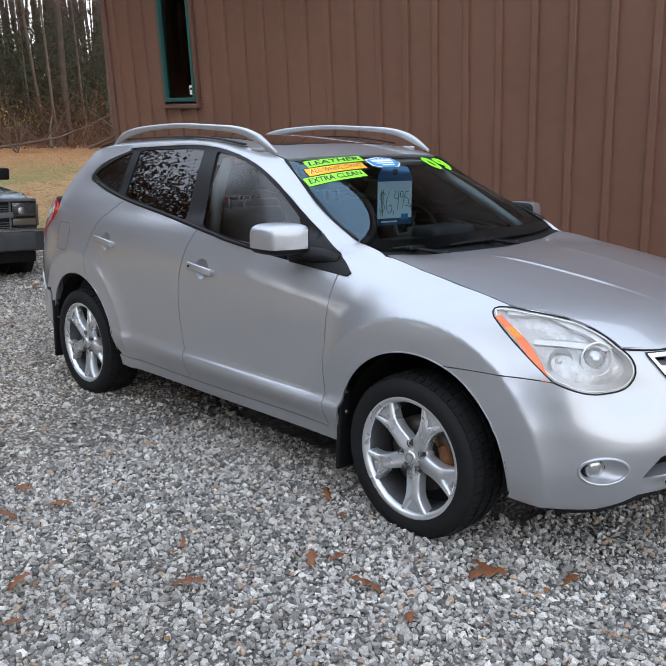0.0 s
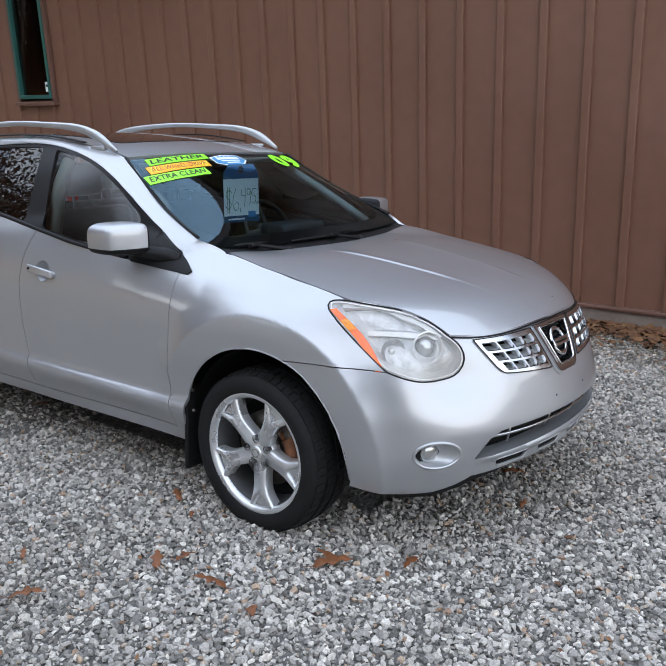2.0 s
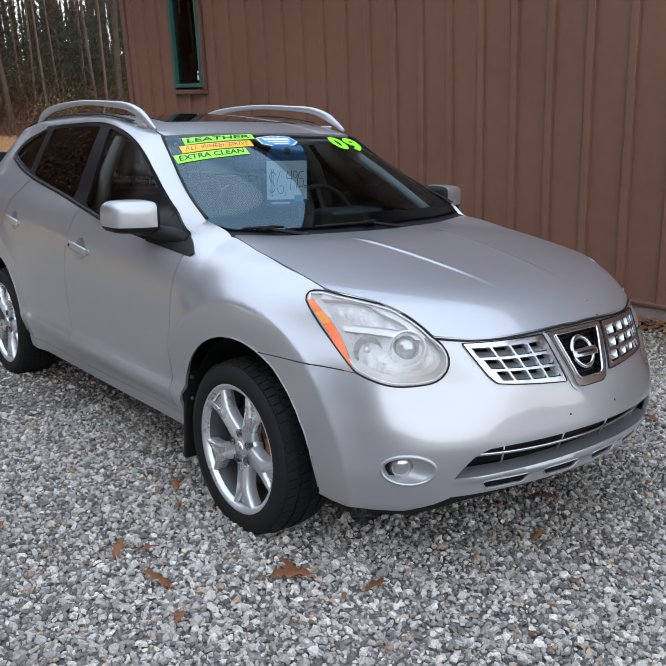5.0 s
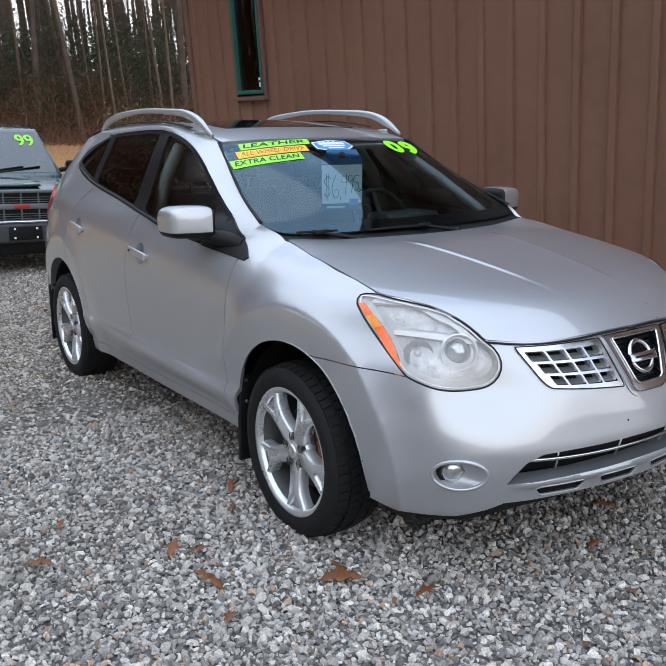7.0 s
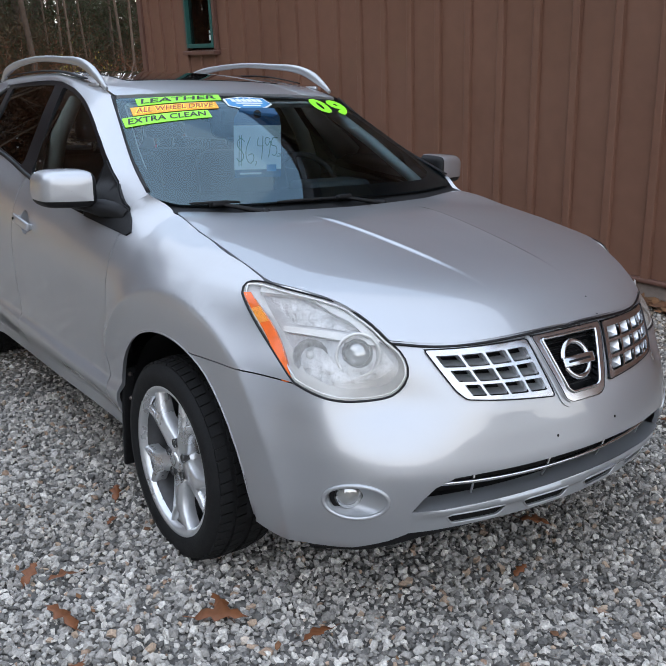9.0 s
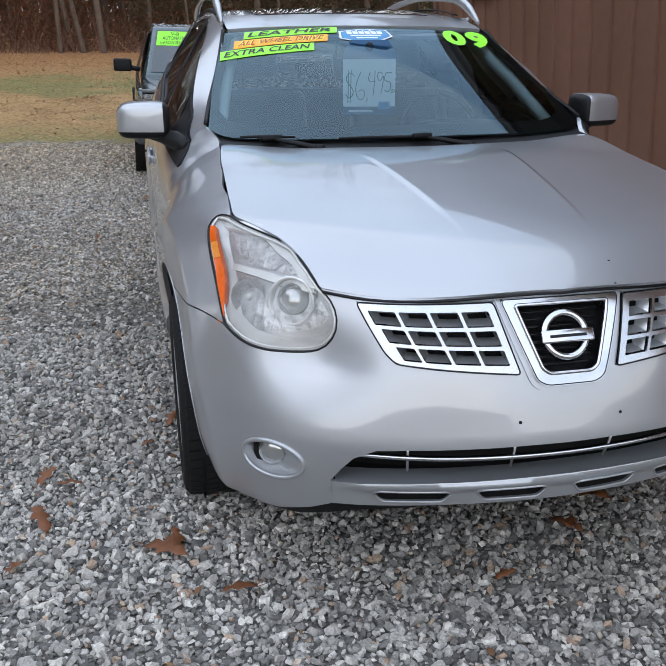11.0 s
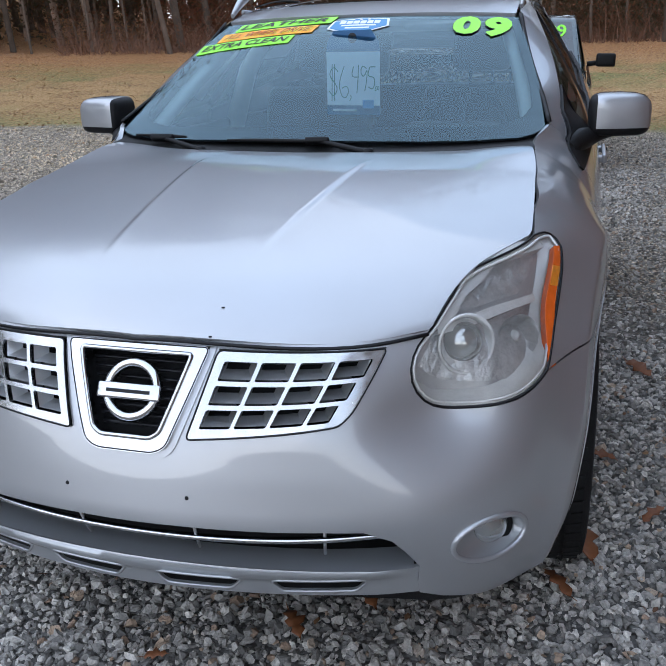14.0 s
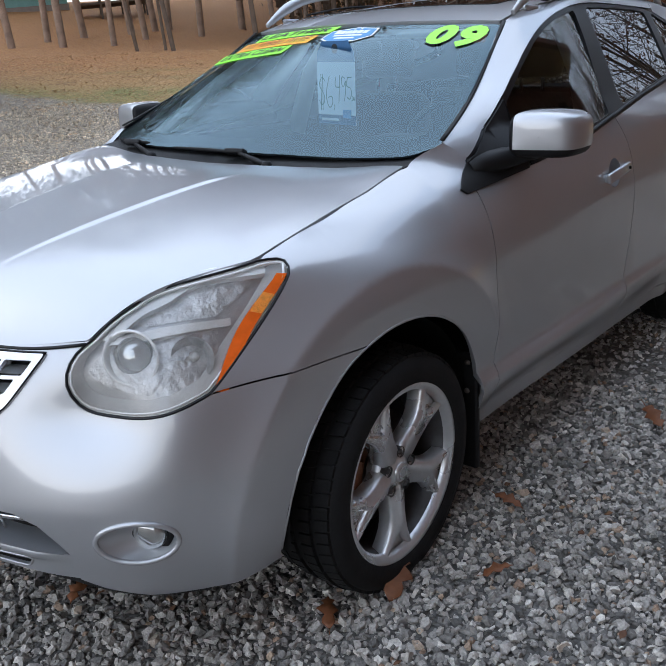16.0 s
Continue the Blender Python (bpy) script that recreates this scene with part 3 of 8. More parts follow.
tagged(ground, "grey gravel lot running into a leaf-strewn straw field", "ground", kind="structure")


# ---- the brown steel building ----
WY, WX0, WX1, WTOP = 3.60, -9.82, 3.9, 4.30
PITCH = 0.379
wall_z = lambda x: float(ground_z(x, WY)) - 0.02


def bevel_box(sx, sy, sz, m, b=0.004):
    return moved(box_bm(sx, sy, sz, bevel=b, seg=1, smooth=False), m)


building = thing("building", pose(0, 0, 0), "brown ribbed steel building beside the parked car", "building", kind="structure")
win_x0, win_x1, win_z0 = -8.36, -7.62, 1.64
xs = [WX0] + [x for x in np.arange(-9.582, WX1, PITCH)] + [WX1]
for i, (a, b) in enumerate(zip(xs, xs[1:])):
    w = b - a
    z0 = wall_z((a + b) / 2) + 0.16
    spans = [(z0, WTOP)]
    if a < win_x1 and b > win_x0:
        spans = [(z0, win_z0 - 0.02), (3.62, WTOP)]
        # what is left of the sheet beside the window
        for c, d in ((a, win_x0 - 0.002), (win_x1 + 0.002, b)):
            if d - c > 0.01 and c >= a - 1e-6 and d <= b + 1e-6:
                part("wall_panel", bevel_box(d - c, 0.03, 3.62 - win_z0 + 0.02, pose((c + d) / 2, WY + 0.015, (3.6 + win_z0) / 2)), WALL, building)
    for s0, s1 in spans:
        bm = bevel_box(w - 0.004, 0.03, s1 - s0, pose((a + b) / 2, WY + 0.015, (s0 + s1) / 2))
        for v in bm.verts:
            if v.co.z < s0 + 0.05 and s0 == z0:
                v.co.z += wall_z(v.co.x) - wall_z((a + b) / 2)
        part("wall_panel", bm, WALL, building)
    if win_x0 < a < win_x1:
        spans = [(z0, win_z0 - 0.1), (3.66, WTOP)]
    else:
        spans = [(wall_z(a) + 0.16, WTOP)]
    if i:
        for s0, s1 in spans:
            h = s1 - s0
            bm = bmesh.new()
            sec = [(-0.038, 0.0), (-0.034, -0.03), (-0.028, -0.034), (0.028, -0.034), (0.034, -0.03), (0.038, 0.0)]
            lo_ = [bm.verts.new((x, y, s0)) for x, y in sec]
            hi_ = [bm.verts.new((x, y, s1)) for x, y in sec]
            for k in range(5):
                bm.faces.new((lo_[k], lo_[k + 1], hi_[k + 1], hi_[k]))
            bm.faces.new(lo_[::-1])
            bm.faces.new(hi_)
            bmesh.ops.recalc_face_normals(bm, faces=bm.faces[:])
            part("wall_rib", moved(bm, pose(a, WY, 0)), WALL, building)
part("corner_trim", bevel_box(0.13, 0.13, WTOP - wall_z(WX0), pose(WX0 - 0.02, WY + 0.03, (WTOP + wall_z(WX0)) / 2)), WALL_TRIM, building)
base_trim = box_bm(WX1 - WX0, 0.05, 0.035, bevel=0.004, seg=1)
for v in base_trim.verts:
    v.co.z += wall_z(v.co.x + (WX0 + WX1) / 2) + 0.172
part("base_trim", moved(base_trim, pose((WX0 + WX1) / 2, WY - 0.016, 0)), WALL_TRIM, building)
foot = box_bm(WX1 - WX0, 0.2, 0.5, bevel=0.01, seg=1)
for v in foot.verts:
    v.co.z += wall_z(v.co.x + (WX0 + WX1) / 2) - 0.08
part("footing", moved(foot, pose((WX0 + WX1) / 2, WY + 0.09, 0)), CONCRETE, building)
for nm, (sx, sy, cx, cy) in {"end_wall": (0.1, 9.0, WX0 + 0.06, WY + 4.6), "far_wall": (0.1, 9.0, WX1 - 0.05, WY + 4.6), "back_wall": (WX1 - WX0, 0.1, (WX0 + WX1) / 2, WY + 9.1)}.items():
    part(nm, bevel_box(sx, sy, WTOP + 1.2, pose(cx, cy, (WTOP - 1.2) / 2)), WALL, building)
SOFFIT = mat("tan_soffit_board", (0.42, 0.34, 0.22), 0.7, noise_scale=3, vary=0.12)
for sgn in (1, -1):
    part("roof_slope", bevel_box(WX1 - WX0 + 0.9, 5.75, 0.08, pose((WX0 + WX1) / 2, WY + 4.55 - sgn * 2.72, WTOP + 0.86, sgn * 16, 0, 0)), WALL_TRIM, building)
part("gable", bevel_box(0.1, 5.0, 0.7, pose(WX0 + 0.06, WY + 4.6, WTOP + 0.35)), WALL, building)
part("soffit", bevel_box(WX1 - WX0 + 0.8, 0.82, 0.03, pose((WX0 + WX1) / 2, WY - 0.415, WTOP - 0.03)), SOFFIT, building)
part("eave_gutter", bevel_box(WX1 - WX0 + 0.5, 0.12, 0.12, pose((WX0 + WX1) / 2, WY - 0.89, WTOP - 0.02)), WALL_TRIM, building)

# tall narrow window with a green frame
wc, ww, wh = (win_x0 + win_x1) / 2, win_x1 - win_x0, 1.78
window = thing("window_1", pose(wc, WY, win_z0), "narrow green-framed window in the brown steel wall", "window", kind="structure")
for nm, sx, sz, cx, cz in (("frame_side", 0.05, wh, -ww / 2 + 0.025, wh / 2), ("frame_side", 0.05, wh, ww / 2 - 0.025, wh / 2), ("frame_rail", ww - 0.1, 0.05, 0, 0.025), ("frame_rail", ww - 0.1, 0.05, 0, wh - 0.025)):
    part(nm, bevel_box(sx, 0.07, sz, pose(cx, -0.03, cz)), GREEN_FRAME, window)
part("pane", bevel_box(ww - 0.1, 0.006, wh - 0.1, pose(0, -0.01, wh / 2), 0), glass("window_glass", (0.35, 0.36, 0.36), 1.52), window)
part("window_sill", bevel_box(ww + 0.14, 0.09, 0.05, pose(0, -0.045, -0.06)), WALL_TRIM, window)
for s in (-1, 1):
    part("side_trim", bevel_box(0.055, 0.05, wh + 0.1, pose(s * (ww / 2 + 0.03), -0.03, wh / 2 - 0.02)), WALL_TRIM, window)
part("window_sticker", bevel_box(0.07, 0.002, 0.12, pose(ww / 2 - 0.135, -0.018, 0.15), 0), CARD, window, "small white sticker on the glass")
part("sticker_print", bevel_box(0.05, 0.002, 0.03, pose(ww / 2 - 0.135, -0.0205, 0.165), 0), SIGN_BLACK, window)
part("room_behind", moved(box_bm(1.4, 1.2, 2.4), pose(0, 0.72, 0.9)), ROOM_DARK, window)

# conduit and meter box at the corner
meter = thing("meter_box", pose(WX0 - 0.10, WY - 0.06, 0), "grey electric box with conduit on the building corner", "electric box")
part("conduit", tube([(0, 0, wall_z(WX0) - 0.1), (-0.01, 0, 0.0), (0, 0, 0.3)], 0.022, 10), METER, meter)
part("box", moved(box_bm(0.13, 0.1, 0.24, bevel=0.012), pose(0, 0, 0.41)), METER, meter)
part("cap", moved(box_bm(0.145, 0.115, 0.03, bevel=0.01), pose(0, 0, 0.535)), METER, meter)
vent = part("footing_vent", bevel_box(0.3, 0.02, 0.2, pose(-8.9, WY - 0.02, wall_z(-8.9) + 0.06)), BLACK, building, "dark vent grid in the footing")
for k in range(5):
    part("vent_bar", bevel_box(0.3, 0.012, 0.012, pose(-8.9, WY - 0.034, wall_z(-8.9) - 0.01 + k * 0.035), 0.002), METER, vent)


# ---- the silver crossover: sheets of its body, in car coordinates (front axle at x = 0) ----
plan_x = [0.955, 0.935, 0.88, 0.80, 0.69, 0.52, 0.30, 0.0, -0.45, -1.0, -1.6, -2.2, -2.69, -3.1, -3.38, -3.56, -3.65, -3.68]
plan_w = [0.0, 0.22, 0.43, 0.60, 0.735, 0.82, 0.862, 0.885, 0.893, 0.90, 0.90, 0.898, 0.89, 0.86, 0.79, 0.66, 0.40, 0.0]
_px = np.array(plan_x[3:0:-1] + plan_x + plan_x[-2:-4:-1])
_pw = np.array([-w for w in plan_w[3:0:-1]] + plan_w + [-w for w in plan_w[-2:-4:-1]])
_pt = np.r_[0, np.cumsum(np.hypot(np.diff(_px), np.diff(_pw)))]
_pt -= _pt[3]
PX, PW = cubic(_pt, _px), cubic(_pt, _pw)
A_END = _pt[3 + len(plan_x) - 1]


def pchip(xs, ys):
    x, y = np.array(xs, float), np.array(ys, float)
    h, d = np.diff(x), np.diff(y) / np.diff(x)
    m = np.r_[d[0], [0 if a * b <= 0 else 2 * a * b / (a + b) for a, b in zip(d, d[1:])], d[-1]]

    def at(q):
        q = np.asarray(q, float)
        i = np.clip(np.searchsorted(x, q) - 1, 0, len(h) - 1)
        t = (q - x[i]) / h[i]
        core = (1 + 2 * t) * (1 - t)**2 * y[i] + t * (1 - t)**2 * h[i] * m[i] + t * t * (3 - 2 * t) * y[i + 1] + t * t * (t - 1) * h[i] * m[i + 1]
        return np.where(q < x[0], y[0] + (q - x[0]) * m[0], np.where(q > x[-1], y[-1] + (q - x[-1]) * max(m[-1], -0.56), core))
    return at


# sections: how far the skin lies off the plan line at each height, station by station from the nose to the tail
SECTIONS = [
    (0.0, pchip([0.22, 0.30, 0.36, 0.42, 0.47, 0.50, 0.57, 0.67, 0.75, 0.84, 0.90], [-0.10, -0.06, -0.04, -0.032, -0.008, 0.001, -0.014, -0.048, -0.087, -0.137, -0.2])),
    (0.43, pchip([0.22, 0.30, 0.40, 0.46, 0.50, 0.57, 0.65, 0.705, 0.78, 0.85, 0.90], [-0.10, -0.05, -0.018, 0, 0.005, -0.006, -0.026, -0.044, -0.076, -0.123, -0.18])),
    (0.66, pchip([0.22, 0.30, 0.44, 0.50, 0.55, 0.62, 0.70, 0.775, 0.86, 0.94], [-0.08, -0.03, 0, 0.004, -0.004, -0.032, -0.078, -0.092, -0.128, -0.195])),
    (0.85, pchip([0.22, 0.30, 0.44, 0.55, 0.65, 0.74, 0.86, 0.94, 1.0], [-0.07, -0.03, 0, 0.002, -0.012, -0.037, -0.125, -0.212, -0.30])),
    (1.10, pchip([0.25, 0.40, 0.55, 0.74, 0.85, 0.937, 0.971, 1.0], [-0.05, -0.01, 0, -0.022, -0.056, -0.1, -0.148, -0.21])),
    (1.50, pchip([0.25, 0.60, 0.80, 0.90, 0.97, 1.01, 1.04, 1.08], [-0.03, 0, -0.008, -0.03, -0.077, -0.126, -0.188, -0.27])),
    (1.64, pchip([0.25, 0.45, 0.5, 0.7, 0.8, 0.9, 0.97, 1.01, 1.04, 1.055, 1.09], [-0.04, 0.004, -0.006, -0.003, -0.007, -0.026, -0.066, -0.108, -0.158, -0.187, -0.25])),
    (1.84, pchip([0.25, 0.448, 0.49, 0.7, 0.8, 0.9, 0.97, 1.02, 1.06, 1.10, 1.14, 1.2, 1.3, 1.52], [-0.055, 0.01, -0.01, -0.0055, -0.005, -0.021, -0.054, -0.092, -0.146, -0.210, -0.235, -0.255, -0.305, -0.41])),
    (1.95, pchip([0.25, 0.34, 0.448, 0.488, 0.7, 0.8, 0.9, 0.97, 1.02, 1.09, 1.14, 1.2, 1.3, 1.52], [-0.06, -0.03, 0.012, -0.012, -0.006, -0.004, -0.018, -0.045, -0.076, -0.147, -0.172, -0.180, -0.215, -0.33])),
    (3.0, pchip([0.25, 0.34, 0.456, 0.496, 0.7, 0.85, 0.95, 1.05, 1.12, 1.2, 1.3, 1.4, 1.52], [-0.06, -0.03, 0.012, -0.012, -0.005, 0, -0.008, -0.03, -0.058, -0.113, -0.172, -0.232, -0.312])),
    (4.19, pchip([0.25, 0.34, 0.5, 0.8, 0.95, 1.1, 1.2, 1.3, 1.4, 1.5], [-0.05, -0.03, 0, 0, -0.008, -0.038, -0.083, -0.148, -0.212, -0.28])),
    (4.93, pchip([0.25, 0.4, 0.75, 0.95, 1.1, 1.3, 1.5], [-0.1, 0, 0, -0.035, -0.08, -0.19, -0.36])),
    (5.75, pchip([0.25, 0.4, 0.68, 0.75, 1.0, 1.1, 1.3, 1.5], [-0.1, 0, 0, -0.05, -0.09, -0.12, -0.25, -0.45])),
]
FLARE = 0.13
ARCHES = ((0.02, 0.345, 0.42), (-2.69, 0.345, 0.425))


def skin(a, z):
    """Offset of the skin from the plan line at plan length a (from the nose) and height z."""
    s = np.array([k for k, _ in SECTIONS])
    V = np.array([p(z) for _, p in SECTIONS])
    h = np.diff(s)[:, None]
    D = np.diff(V, axis=0) / h
    M = np.vstack([0 * D[:1], (D[:-1] * h[1:] + D[1:] * h[:-1]) / (h[1:] + h[:-1]), 0 * D[-1:]])
    # above the waist the sections follow one another without overshoot
    E = D[:-1] * D[1:]
    calm = np.where(E <= 0, 0, 2 * E / np.where(np.abs(D[:-1] + D[1:]) < 1e-9, 1, D[:-1] + D[1:]))
    M[1:-1] += (calm - M[1:-1]) * np.clip((z - 1.10) / 0.06, 0, 1)
    i = np.clip(np.searchsorted(s, a) - 1, 0, len(s) - 2)
    j = np.arange(len(a))
    t, hh = (a - s[i]) / h[i, 0], h[i, 0]
    t = np.clip(t, 0, 1)
    d = (1 + 2 * t) * (1 - t)**2 * V[i, j] + t * (1 - t)**2 * hh * M[i, j] + t * t * (3 - 2 * t) * V[i + 1, j] + t * t * (t - 1) * hh * M[i + 1, j]
    x = PX(a)
    for cx, cz, r in ARCHES:
        # flared lip: a flat band round the opening that ends on a crisp edge
        q = np.hypot(x - cx, z - cz) - r - FLARE
        lip_ = lambda u: np.where(u < 0, 1 + 0.42 * u / FLARE, np.clip(1 - u / 0.12, 0, 1)**2)
        ease = sum(w * lip_(q + o) for o, w in ((-0.007, 0.15), (-0.0035, 0.22), (0.0, 0.26), (0.0035, 0.22), (0.007, 0.15)))
        d = d + (0.030 if cx > -1 else 0.02) * ease * steps_of((a - 0.7) / 0.35) * (a < 5.0) * np.where(x < cx, steps_of((z - 0.42) / 0.3), 1)
    return d


def body(off=0.0):
    def surf(P):
        a, z = np.abs(P[:, 0]), P[:, 1]
        sg = np.where(P[:, 0] < 0, -1.0, 1.0)
        d = skin(a, z) + off
        e = 1e-3
        tx, tw = PX(a + e) - PX(a - e), PW(a + e) - PW(a - e)
        n = np.hypot(tx, tw)
        return np.stack([PX(a) + d * tw / n, sg * (PW(a) - d * tx / n), z], 1)
    return surf


_A = np.linspace(0, A_END, 1600)


def at_x(x, z):
    """Plan length of the skin point at x (on the flank) and height z."""
    return float(_A[np.argmin(np.abs(body()(np.stack([_A, np.full_like(_A, z)], 1))[:, 0] - x))])


def at_w(w, z):
    """Plan length of the skin point at half-width w (at the front) and height z."""
    f = _A[:520]
    return float(f[np.argmin(np.abs(body()(np.stack([f, np.full_like(f, z)], 1))[:, 1] - w))])


def at_p(x, w, z):
    """Plan length of the skin point nearest to (x, w) at height z."""
    P = body()(np.stack([_A, np.full_like(_A, z)], 1))
    return float(_A[np.argmin(np.hypot(P[:, 0] - x, P[:, 1] - w))])


def side(pts):
    return [(at_x(x, z), z) for x, z in pts]


def front(pts):
    return [(at_w(w, z), z) for w, z in pts]


def mirror(poly, sg):
    return [(sg * a, z) for a, z in poly]


def shrink(poly, d):
    """Pulls an outline in by d, for the gaps between panels."""
    P = np.array(poly)
    area = 0.5 * np.sum(P[:, 0] * np.roll(P[:, 1], -1) - P[:, 1] * np.roll(P[:, 0], -1))
    t = np.roll(P, -1, 0) - np.roll(P, 1, 0)
    t /= np.maximum(np.linalg.norm(t, axis=1, keepdims=True), 1e-9)
    n = np.stack([-t[:, 1], t[:, 0]], 1) * (1 if area > 0 else -1)
    return [tuple(p) for p in P + n * d]


def arc(c, a0, a1, n=14, grow=0.0):
    cx, cz, r = c
    return [(cx + (r + grow) * math.cos(radians(t)), cz + (r + grow) * math.sin(radians(t))) for t in np.linspace(a0, a1, n)]


def line2(pts, n=10):
    return [tuple(p) for p in smooth_line(pts, n)]


car = thing("car", SLOPE, "silver metallic crossover with bright sale stickers, parked on gravel", "car")


def panel(name, poly, surf, material, parent=None, step=0.03, holes=(), thick=0.014, flip=False, label="", gap=0.0022, lines=()):
    if gap:
        poly = shrink(resample(list(poly), step), gap)
    return part(name, sheet(poly, surf, step, holes, thick, flip, lines), material, parent or car, label)


BONNET = cubic([-0.02, 0, 0.03, 0.06, 0.17, 0.33, 0.53, 0.83, 1.05], [0.82, 0.848, 0.877, 0.900, 0.952, 0.990, 1.025, 1.064, 1.074])


def bonnet_lift(x, w):
    """The bonnet's rear corners rise towards the pillars."""
    return 0.016 * steps_of((w - 0.42) / 0.25) * steps_of((-0.05 - x) / 0.26)


def bonnet_z(x, w):
    return float(BONNET(0.838 - 0.47 * w * w - x) + bonnet_lift(x, abs(w)))


def under_bonnet(x, w, drop=0.005):
    """The point of the skin just under the bonnet's edge."""
    z = bonnet_z(x, w) - drop
    return (at_p(x, w, z), z)


# corner points of the headlight on the skin
HA, HB, HC = ((at_p(x, w, z), z) for x, w, z in ((0.345, 0.72, 0.965), (0.308, 0.78, 0.937), (0.565, 0.775, 0.74)))
HD, HE = ((at_p(x, w, z), z) for x, w, z in ((0.69, 0.61, 0.70), (0.745, 0.528, 0.772)))
HF, HT = under_bonnet(0.685, 0.556), under_bonnet(0.513, 0.624)
HA = under_bonnet(0.345, 0.717)
LAMP = [HA] + line2([HA, (HB[0] + 0.015, 0.957), HB], 6)[1:] + line2([HB, (at_x(0.44, 0.83), 0.83), HC], 9)[1:] + line2([HC, (at_p(0.645, 0.70, 0.706), 0.706), HD, (at_p(0.73, 0.555, 0.715), 0.715), HE, (at_p(0.725, 0.53, 0.815), 0.815), HF], 22)[1:] + line2([HF, under_bonnet(0.64, 0.57), under_bonnet(0.6, 0.586), under_bonnet(0.55, 0.606), HT, under_bonnet(0.43, 0.67), HA], 18)[1:-1]



def lamp_at(p):
    return min(range(len(LAMP)), key=lambda i: math.dist(LAMP[i], p))


# bumper cover, from wheel arch to wheel arch, notched for the lower intake
seam = side(line2([(0.16, 0.741), (0.38, 0.748), (0.565, 0.74)], 8))
half = side(arc(ARCHES[0], 70, -6, 14)) + [(at_x(0.43, 0.285), 0.285), (at_x(0.55, 0.272), 0.272), (at_w(0.74, 0.27), 0.27), (at_w(0.67, 0.279), 0.279), (at_w(0.60, 0.305), 0.305), (at_w(0.555, 0.326), 0.326)]
half += front([(0.553, 0.36), (0.556, 0.402), (0.535, 0.44), (0.508, 0.472), (0.46, 0.497), (0.38, 0.502), (0.25, 0.505), (0.1, 0.508)])
bottom = half  # from the arch down and inwards to the middle
top = seam[1:] + LAMP[lamp_at(HC) + 1:lamp_at(HF) + 1] + front([(0.489, 0.847), (0.40, 0.846), (0.3, 0.845), (0.15, 0.845)])
ring = bottom + mirror(bottom, -1)[::-1] + mirror(top, -1) + top[::-1]
FOG = [(at_w(0.69, 0.44) + 0.088 * math.cos(t), 0.437 + 0.05 * math.sin(t)) for t in np.linspace(0, 2 * math.pi, 28, endpoint=False)]
GRILLE = front([(0.168, 0.83), (0.478, 0.829), (0.43, 0.725), (0.405, 0.703), (0.3, 0.69), (0.122, 0.674)])
VEE = [(0.15, 0.834), (0.085, 0.66), (0.06, 0.648), (-0.06, 0.648), (-0.085, 0.66), (-0.15, 0.834)]
VEE = [(math.copysign(at_w(abs(w), z), w), z) for w, z in VEE]
crease = [(s * a, z) for s in (1, -1) for k in (0.112, 0.1195, 0.1245, 0.13, 0.1355, 0.1405, 0.148) for a, z in side(arc(ARCHES[0], -8, 66, 46, k))]
bumper = panel("front_bumper", ring, body(), SILVER, step=0.024, holes=[GRILLE, mirror(GRILLE, -1), VEE, FOG, mirror(FOG, -1)], lines=crease)
under = [(a, z) for a, z in front([(0.0, 0.392), (0.30, 0.390), (0.52, 0.378), (0.64, 0.285), (0.76, 0.272)])]
lip_ = (0.075, 0.076, 0.088, 0.034, 0.036)
low = [(-a, z) for a, z in under[::-1]] + under[1:] + [(a, z - d) for (a, z), d in zip(under[::-1], lip_[::-1])] + [(-a, z - d) for (a, z), d in zip(under[1:], lip_[1:])]
panel("lower_valance", low, body(-0.022), BLACK, bumper, step=0.04)

# skid plate with its four slots
SK = front([(0.10, 0.408), (0.30, 0.407), (0.45, 0.404), (0.58, 0.398), (0.58, 0.36), (0.58, 0.326), (0.3, 0.333), (0.1, 0.336)])
skid = SK[:6] + SK[6:] + mirror(SK, -1)[::-1]
SLOTS = []
for w0, w1, zc in ((0.035, 0.215, 0.366), (0.275, 0.46, 0.363)):
    s0, s1 = at_w(w0, zc), at_w(w1, zc)
    hole = [(s0, zc + 0.006), (s0 + 0.012, zc + 0.017), (s1 - 0.012, zc + 0.017), (s1, zc + 0.006), (s1 - 0.022, zc - 0.019), (s0 + 0.022, zc - 0.019)]
    hole = rounded(hole, 0.009, 3)
    SLOTS += [hole, mirror(hole, -1)]


def bulge(P):
    """The skid plate swells forward to a rounded lip along its top."""
    V = body(0.0)(P)
    k = np.exp(-((P[:, 1] - 0.392) / 0.014)**2) * 0.014
    e = steps_of((0.60 - np.abs(P[:, 0])) / 0.12)
    V[:, 0] += k * e - 0.005 * (1 - e)
    return V


plate = panel("skid_plate", skid, bulge, SATIN, bumper, step=0.013, holes=SLOTS, thick=0.008, gap=0, label="satin grey skid plate")
def shelf(P):
    base = body()(np.stack([P[:, 0], np.full(len(P), 0.405)], 1))
    base[:, 0] += 0.007 - P[:, 1]
    base[:, 2] = 0.404 + P[:, 1] * 0.02
    return base
e = at_w(0.55, 0.405)
panel("intake_shelf", [(-e, 0.0), (e, 0.0), (e - 0.02, 0.082), (0.02 - e, 0.082)], shelf, SATIN, bumper, step=0.04, thick=0, gap=0)
